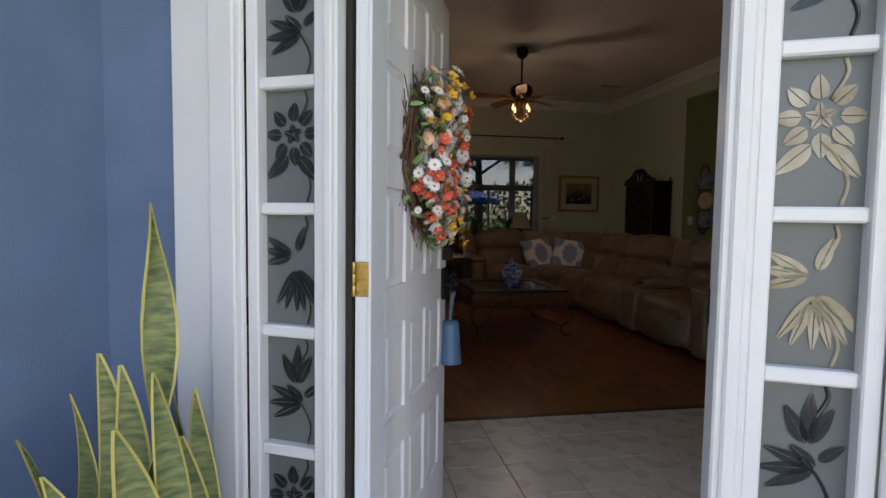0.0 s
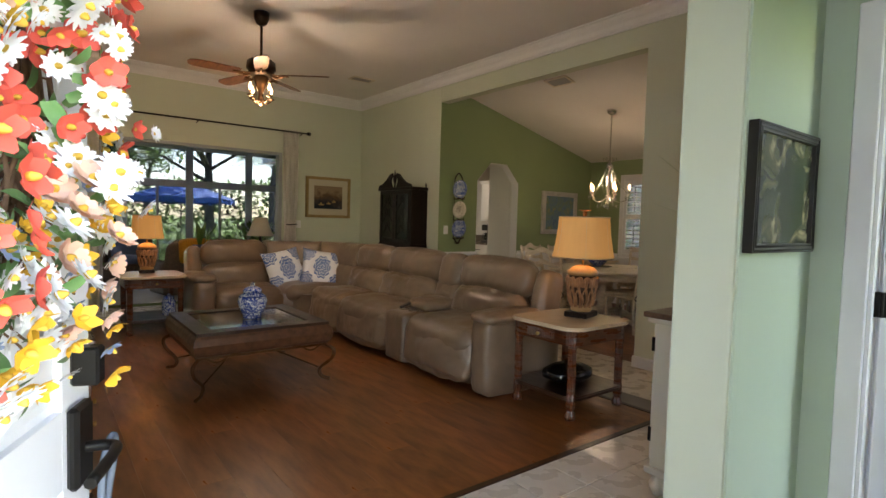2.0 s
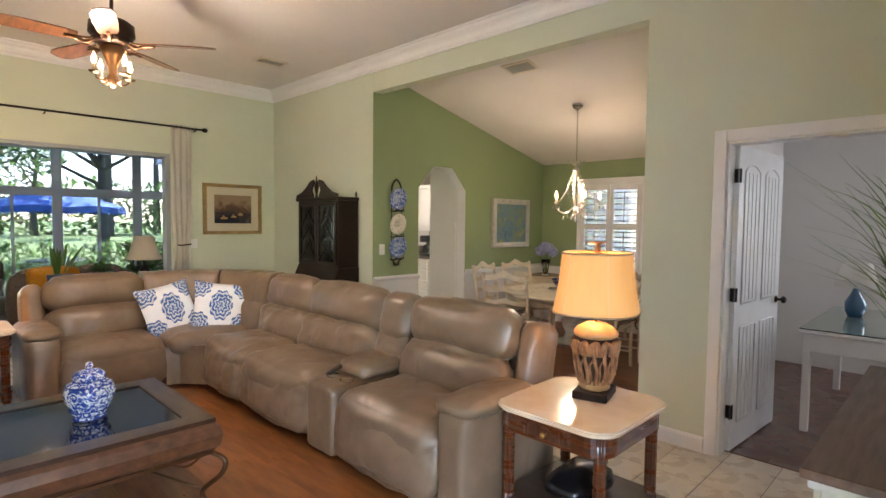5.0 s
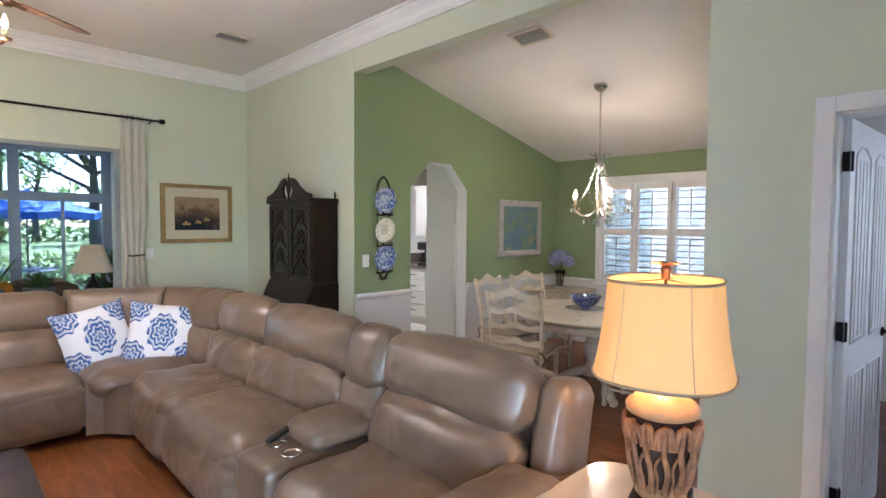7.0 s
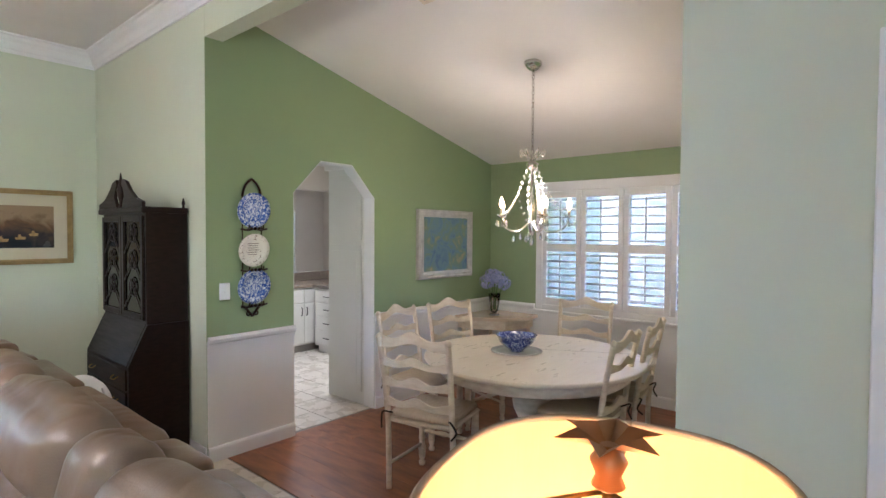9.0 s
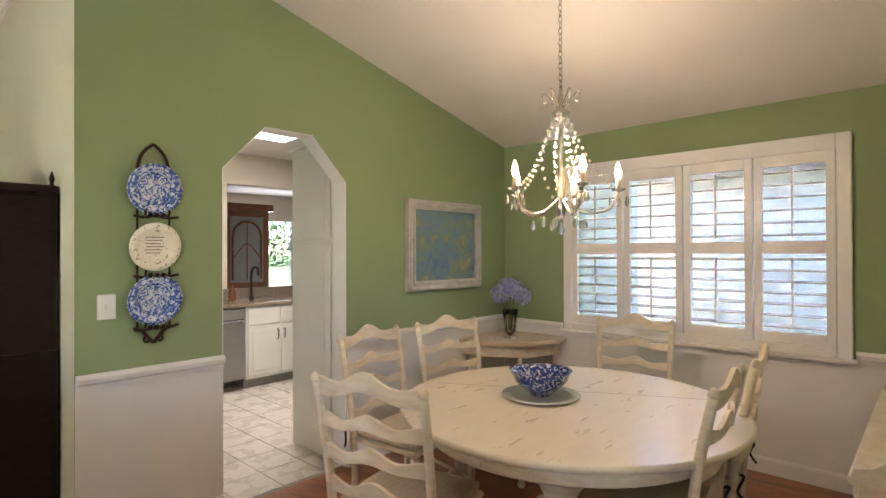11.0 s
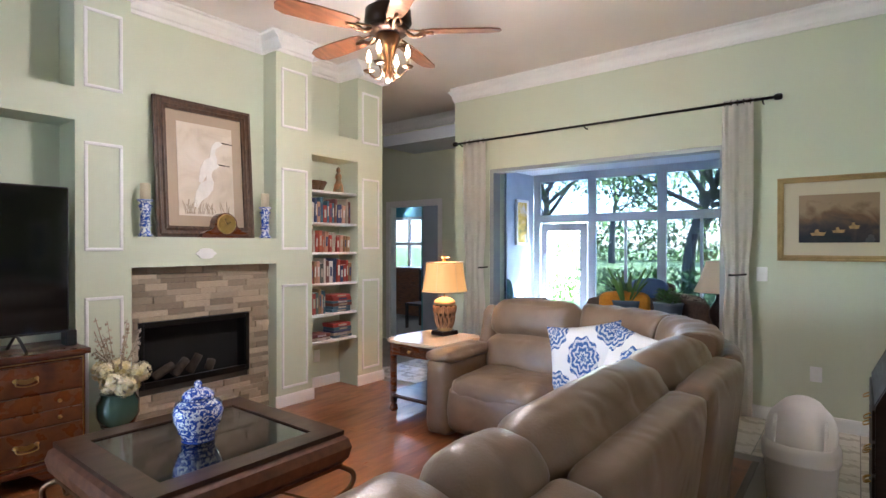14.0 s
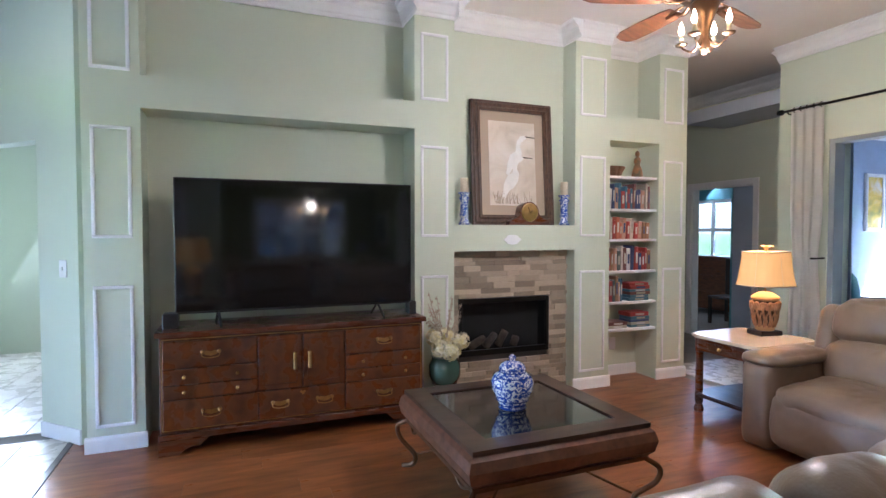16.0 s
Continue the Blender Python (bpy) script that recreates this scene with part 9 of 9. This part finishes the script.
part("backsplash", bx(7.22, KY + 0.62, 0.91, 10.6, KY + 0.645, 1.03), mat("granite_splash", (0.30, 0.25, 0.19), 0.3, color2=(0.12, 0.09, 0.07), scale=50), ctop)
fc = thing("kitchen_faucet", "dark bronze gooseneck kitchen faucet", "faucet", pose(8.52, KY + 0.50, 0.91))
part("spout", tb(spline([(0, 0, 0), (0, 0, 0.28), (0, -0.05, 0.36), (0, -0.14, 0.36), (0, -0.17, 0.28)], 6), 0.013, 8), BLACKM, fc)
part("base", lt([(0.03, 0), (0.03, 0.02), (0.018, 0.04)], 16), BLACKM, fc)
so = thing("soap_bottle", "small dark soap bottle by the sink", "bottle", pose(8.28, KY + 0.48, 0.91))
part("bottle", lt([(0.035, 0), (0.038, 0.01), (0.036, 0.11), (0.015, 0.14), (0.013, 0.17)], 16), mat("amber_bottle", (0.16, 0.06, 0.03), 0.2), so)
hu = thing("china_hutch", "carved cherry china hutch with arched glass doors", "cabinet", pose(8.72, 13.6, 0))
CHERRY = wood_mat("cherry_hutch_wood", (0.30, 0.105, 0.035), (0.15, 0.05, 0.018), 0.3, 4, (2, 2, 9), 0.3)
part("body", bx(0, 0, 0.0, 1.45, 0.45, 2.15, 0.008), CHERRY, hu)
part("cornice", bx(-0.06, -0.06, 2.15, 1.51, 0.47, 2.27, 0.02, 2), CHERRY, hu)
for x in (0.10, 0.76):
    d = part("glass_door", bx(x, -0.012, 0.95, x + 0.58, 0, 2.05), mat("hutch_glass", (0.35, 0.36, 0.36), 0.15) if "hutch_glass" not in bpy.data.materials else bpy.data.materials["hutch_glass"], hu)
    bm = bmesh.new()
    arc = [(x + 0.29 + 0.25 * math.cos(t), -0.014, 1.72 + 0.25 * math.sin(t)) for t in [i * math.pi / 10 for i in range(11)]]
    tube(bm, [(x + 0.54, -0.014, 1.0)] + arc + [(x + 0.04, -0.014, 1.0)], 0.02, 6)
    tube(bm, [(x + 0.29, -0.014, 1.0), (x + 0.29, -0.014, 1.97)], 0.010, 5)
    tube(bm, spline([(x + 0.04, -0.014, 1.35), (x + 0.29, -0.014, 1.6), (x + 0.54, -0.014, 1.35)], 5), 0.009, 5)
    part("arched_bar", bm, CHERRY, d)
bm = bmesh.new()
wall_boxes(bm, 'y', 15.2, 15.3, 7.1, 12.5, 0, 2.7, [(10.3, 11.6, 0.6, 2.1)])
structure("wall_breakfast", bm, bpy.data.materials["kitchen_wall_cream"], "cream breakfast room wall with a window")
bm = bmesh.new()
box(bm, 7.04, KY + 0.77, 0, 7.1, 15.2, 2.7)
structure("wall_breakfast_side", bm, bpy.data.materials["kitchen_wall_cream"], "cream breakfast room wall")
part("pane", bx(10.3, 15.24, 0.6, 11.6, 15.25, 2.1), TINT, tagged(thing("window_6", "breakfast room window", "window", pose(0, 0, 0)), kind="structure"))
area_lamp("breakfast_window_light", look((10.95, 15.15, 1.4), (10.2, 12.0, 1.2)), 1.2, 1.4, 0.8, (0.9, 0.95, 1.0))

# ---- office beyond the white door ----
bm = bmesh.new()
wall_boxes(bm, 'x', 9.3, 9.42, 0.9, 4.83, 0, 2.7, [(1.6, 2.9, 0.9, 2.1)])
box(bm, 6.285, 0.9, 0, 9.3, 1.0, 2.7)
box(bm, XC + 0.13, 4.80, 0, 9.3, 4.83, 2.7)
structure("wall_office", bm, W_WHITE, "white office wall")
bm = bmesh.new()
box(bm, XC + 0.13, 0.9, 2.7, 9.42, 4.83, 2.8)
structure("ceiling_office", bm, CEIL, "white office ceiling")
bm = bmesh.new()
box(bm, XC + 0.131, 0.95, 0, XC + 0.14, 3.45, 2.7)
box(bm, XC + 0.131, 4.51, 0, XC + 0.14, 4.80, 2.7)
structure("wall_office_inside", bm, W_WHITE, "white inner office wall")
bm = bmesh.new()
box(bm, 6.30, 0.95, -0.004, 9.3, 4.83, 0.001)
structure("floor_office", bm, MAHOG, "dark wood office floor")
# Assumed window with a lamp at it, both unseen, added to brighten the office
part("pane", bx(9.35, 1.6, 0.9, 9.36, 2.9, 2.1), TINT, tagged(thing("window_7", "assumed office window, out of view", "window", pose(0, 0, 0)), kind="structure"))
area_lamp("office_window_light", look((9.25, 2.25, 1.5), (6.5, 3.6, 1.0)), 1.2, 1.2, 0.8, (0.93, 0.97, 1.0))
dk = thing("writing_desk", "white writing desk with a glass top in the office", "desk", pose(7.05, 3.55, 0))
part("top", bx(0, 0, 0.73, 1.5, 0.62, 0.76, 0.006), TRIM, dk)
part("glass_top", bx(0.0, 0.0, 0.761, 1.5, 0.62, 0.768, 0.002), SMOKE, dk)
part("apron", bx(0.03, 0.03, 0.60, 1.47, 0.59, 0.73, 0.003), TRIM, dk)
for k in range(3):
    d = part("drawer", bx(0.06 + 0.47 * k, 0.016, 0.615, 0.49 + 0.47 * k, 0.03, 0.715, 0.003), TRIM, dk)
for x in (0.05, 1.45):
    for y in (0.05, 0.57):
        part("leg", bx(x - 0.025, y - 0.025, 0, x + 0.025, y + 0.025, 0.60, 0.004), TRIM, dk)
dl = thing("desk_lamp", "blue ceramic desk lamp with a white shade", "lamp", pose(7.95, 3.95, 0.768))
part("body", lt([(0.05, 0), (0.07, 0.05), (0.075, 0.12), (0.03, 0.2), (0.015, 0.26)], 18), mat("blue_glaze", (0.05, 0.16, 0.30), 0.2, coat=0.5), dl)
part("shade", lt([(0.15, 0.25), (0.10, 0.45)], 24, cap=False), CURT, dl)
oc = copy_thing(c0, pose(7.30, 3.15, 0, 0, 0, 0))
tagged(oc, "cream painted chair at the office desk", "chair", "office chairs")

# ---- bedroom hall and the far bedroom ----
bm = bmesh.new()
wall_boxes(bm, 'y', 13.6, 13.7, -3.5, 0.55, 0, 2.7, [(-2.35, -1.30, 0.92, 2.05)])
box(bm, -3.6, 11.27, 0, -3.5, 13.7, 2.7)
# Unseen stretch of south wall, added to stop outdoor light on the dresser
box(bm, -3.6, 11.15, 0, -1.722, 11.27, 2.7)
box(bm, 0.53, 11.27, 0, 0.549, 13.6, 2.7)
structure("wall_bedroom", bm, mat("aqua_wall_paint", (0.14, 0.36, 0.44), 0.7, var=0.05), "aqua blue bedroom wall with a window")
bm = bmesh.new()
box(bm, -3.6, 11.27, 2.7, 0.55, 13.7, 2.8)
structure("ceiling_bedroom", bm, CEIL, "white bedroom ceiling")
bw4 = tagged(thing("window_5", "white bedroom window with muntins", "window", pose(0, 0, 0)), kind="structure")
bm = bmesh.new()
for x in (-2.35, -1.85, -1.36):
    box(bm, x, 13.61, 0.92, x + 0.06, 13.67, 2.05)
for z in (0.92, 1.45, 1.99):
    box(bm, -2.35, 13.612, z, -1.30, 13.668, z + 0.06)
part("window_frame", bm, TRIM, bw4)
part("pane", bx(-2.33, 13.636, 0.94, -1.32, 13.644, 2.03), TINT, bw4)
area_lamp("bedroom_window_light", look((-1.85, 13.55, 2.25), (-0.5, 11.5, 0.5)), 1.0, 0.25, 0.30, (0.9, 0.96, 1.0))
dr2 = thing("dresser", "brown wooden dresser in the bedroom", "dresser", pose(-1.75, 13.05, 0))
part("body", bx(0, 0, 0.06, 1.15, 0.5, 0.98, 0.006), CHERRY, dr2)
part("top", bx(-0.02, -0.02, 0.98, 1.17, 0.52, 1.01, 0.006), CHERRY, dr2)
for k in range(3):
    part("drawer", bx(0.04, -0.012, 0.10 + 0.29 * k, 1.11, 0, 0.37 + 0.29 * k, 0.004), CHERRY, dr2)
rc = thing("rocking_chair", "dark wooden chair in the bedroom", "chair", pose(-0.35, 12.3, 0))
part("seat", bx(-0.22, -0.2, 0.40, 0.22, 0.22, 0.44, 0.008), DKWOOD, rc)
part("backrest", bx(-0.22, 0.18, 0.44, 0.22, 0.22, 1.02, 0.01), DKWOOD, rc)
for x in (-0.19, 0.19):
    for y in (-0.17, 0.19):
        part("leg", bx(x - 0.02, y - 0.02, 0, x + 0.02, y + 0.02, 0.40), DKWOOD, rc)
bd = panel_door("door_4", "dark wooden bedroom door standing open", pose(0.94, 11.25, 0.01, 0, 0, 97), 0.86, 2.0)
for o in bd.children:
    if o.name.startswith(("slab", "panel_moulding")):
        o.data.materials[0] = DKWOOD
bm = bmesh.new()
box(bm, -3.5, 11.20, -0.30, 0.55, 13.6, 0.003)
structure("carpet_bedroom", bm, mat("beige_carpet", (0.32, 0.28, 0.24), 0.95, var=0.2, scale=20, bump=0.6, bscale=150), "beige bedroom carpet")
# Unseen fill lamp that brightens the hall; the wall behind it has no window
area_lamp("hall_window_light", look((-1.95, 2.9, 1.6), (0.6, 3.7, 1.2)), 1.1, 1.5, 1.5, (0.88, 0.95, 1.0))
area_lamp("front_door_daylight", FM @ pose(0.70, 0.24, 1.15, 90, 0, 0), 1.7, 1.9, 0.55, (0.93, 0.97, 1.0))
dcase = tagged(link("door_frame_hall", bx(-0.62, 3.44, 0, -0.50, 3.55, 2.1, 0.004), TRIM), "white door casing at the end of the back hall", "", "", "structure")

# ---- floors: tiles and planks ----
tile_me = mesh_of("tile", bx(-TP / 2 + 0.003, -TP / 2 + 0.003, -0.006, TP / 2 - 0.003, TP / 2 - 0.003, 0.0, 0.0015), TILE)
count = 0
for i in range(-3, 15):
    for j in range(-8, 22):
        x, y = 2.15 + (i + 0.5) * TP, WOOD_Y0 + (j + 0.5) * TP
        x0, x1, yy0, yy1 = x - TP / 2, x + TP / 2, y - TP / 2, y + TP / 2
        if x1 > 6.32 or yy0 < 1.7 or yy1 > YN + 0.4:
            continue
        if x1 > WOOD_X0 - 0.02 and x0 < WOOD_X1 - 0.02 and yy1 > WOOD_Y0 + 0.05 and yy0 < WOOD_Y1 - 0.02:
            continue
        piece("tile", tile_me, floor_tile, Matrix.Translation((x, y, 0)))
        count += 1
bm = bmesh.new()
for i in range(-14, 20):
    for j in range(14, 34):
        x, y = 8.0 + i * TP, YA + 0.2 + (j - 14) * TP
        if 6.32 < x < 12.5:
            box(bm, x - TP / 2 + 0.003, y - TP / 2 + 0.003, -0.006, x + TP / 2 - 0.003, y + TP / 2 - 0.003, 0.0)
for i in range(0, 12):
    for j in range(0, 16):
        x, y = -2.0 + i * TP, 2.4 + j * TP
        if x < 1.2:
            box(bm, x - TP / 2 + 0.003, y - TP / 2 + 0.003, -0.006, x + TP / 2 - 0.003, y + TP / 2 - 0.003, 0.0005)
tagged(part("far_tiles", bm, TILE, floor_tile, "cream tiles in the kitchen and back hall"), kind="stuff")
rng = random.Random(4)
plank_w, plank_l = 0.19, 1.28
pm = mesh_of("plank", bx(-plank_w / 2 + 0.0006, -plank_l / 2 + 0.0006, -0.004, plank_w / 2 - 0.0006, plank_l / 2 - 0.0006, 0.0), WOODF)
for x0, x1, yy0, yy1 in ((WOOD_X0, WOOD_X1, WOOD_Y0, WOOD_Y1), (6.30, 9.5, 4.95, YA + 0.02)):
    n = int(round((x1 - x0) / plank_w))
    w = (x1 - x0) / n
    for i in range(n):
        y = yy0 - rng.random() * plank_l
        while y < yy1 - 0.02:
            a, b = max(y, yy0), min(y + plank_l, yy1)
            if b - a > 0.02:
                ob = piece("plank", pm, floor_wood, Matrix.Translation((x0 + (i + 0.5) * w, (a + b) / 2, 0)) @ Matrix.Diagonal((w / plank_w, (b - a) / plank_l, 1, 1)))
            y += plank_l
bm = bmesh.new()
box(bm, WOOD_X0, WOOD_Y0 - 0.02, -0.004, WOOD_X1 + 0.02, WOOD_Y0 + 0.02, 0.006, 0.003)
box(bm, WOOD_X1 - 0.02, WOOD_Y0 + 0.02, -0.004, WOOD_X1 + 0.02, WOOD_Y1, 0.006, 0.003)
structure("trim", bm, DKWOOD, "dark wood threshold strip")
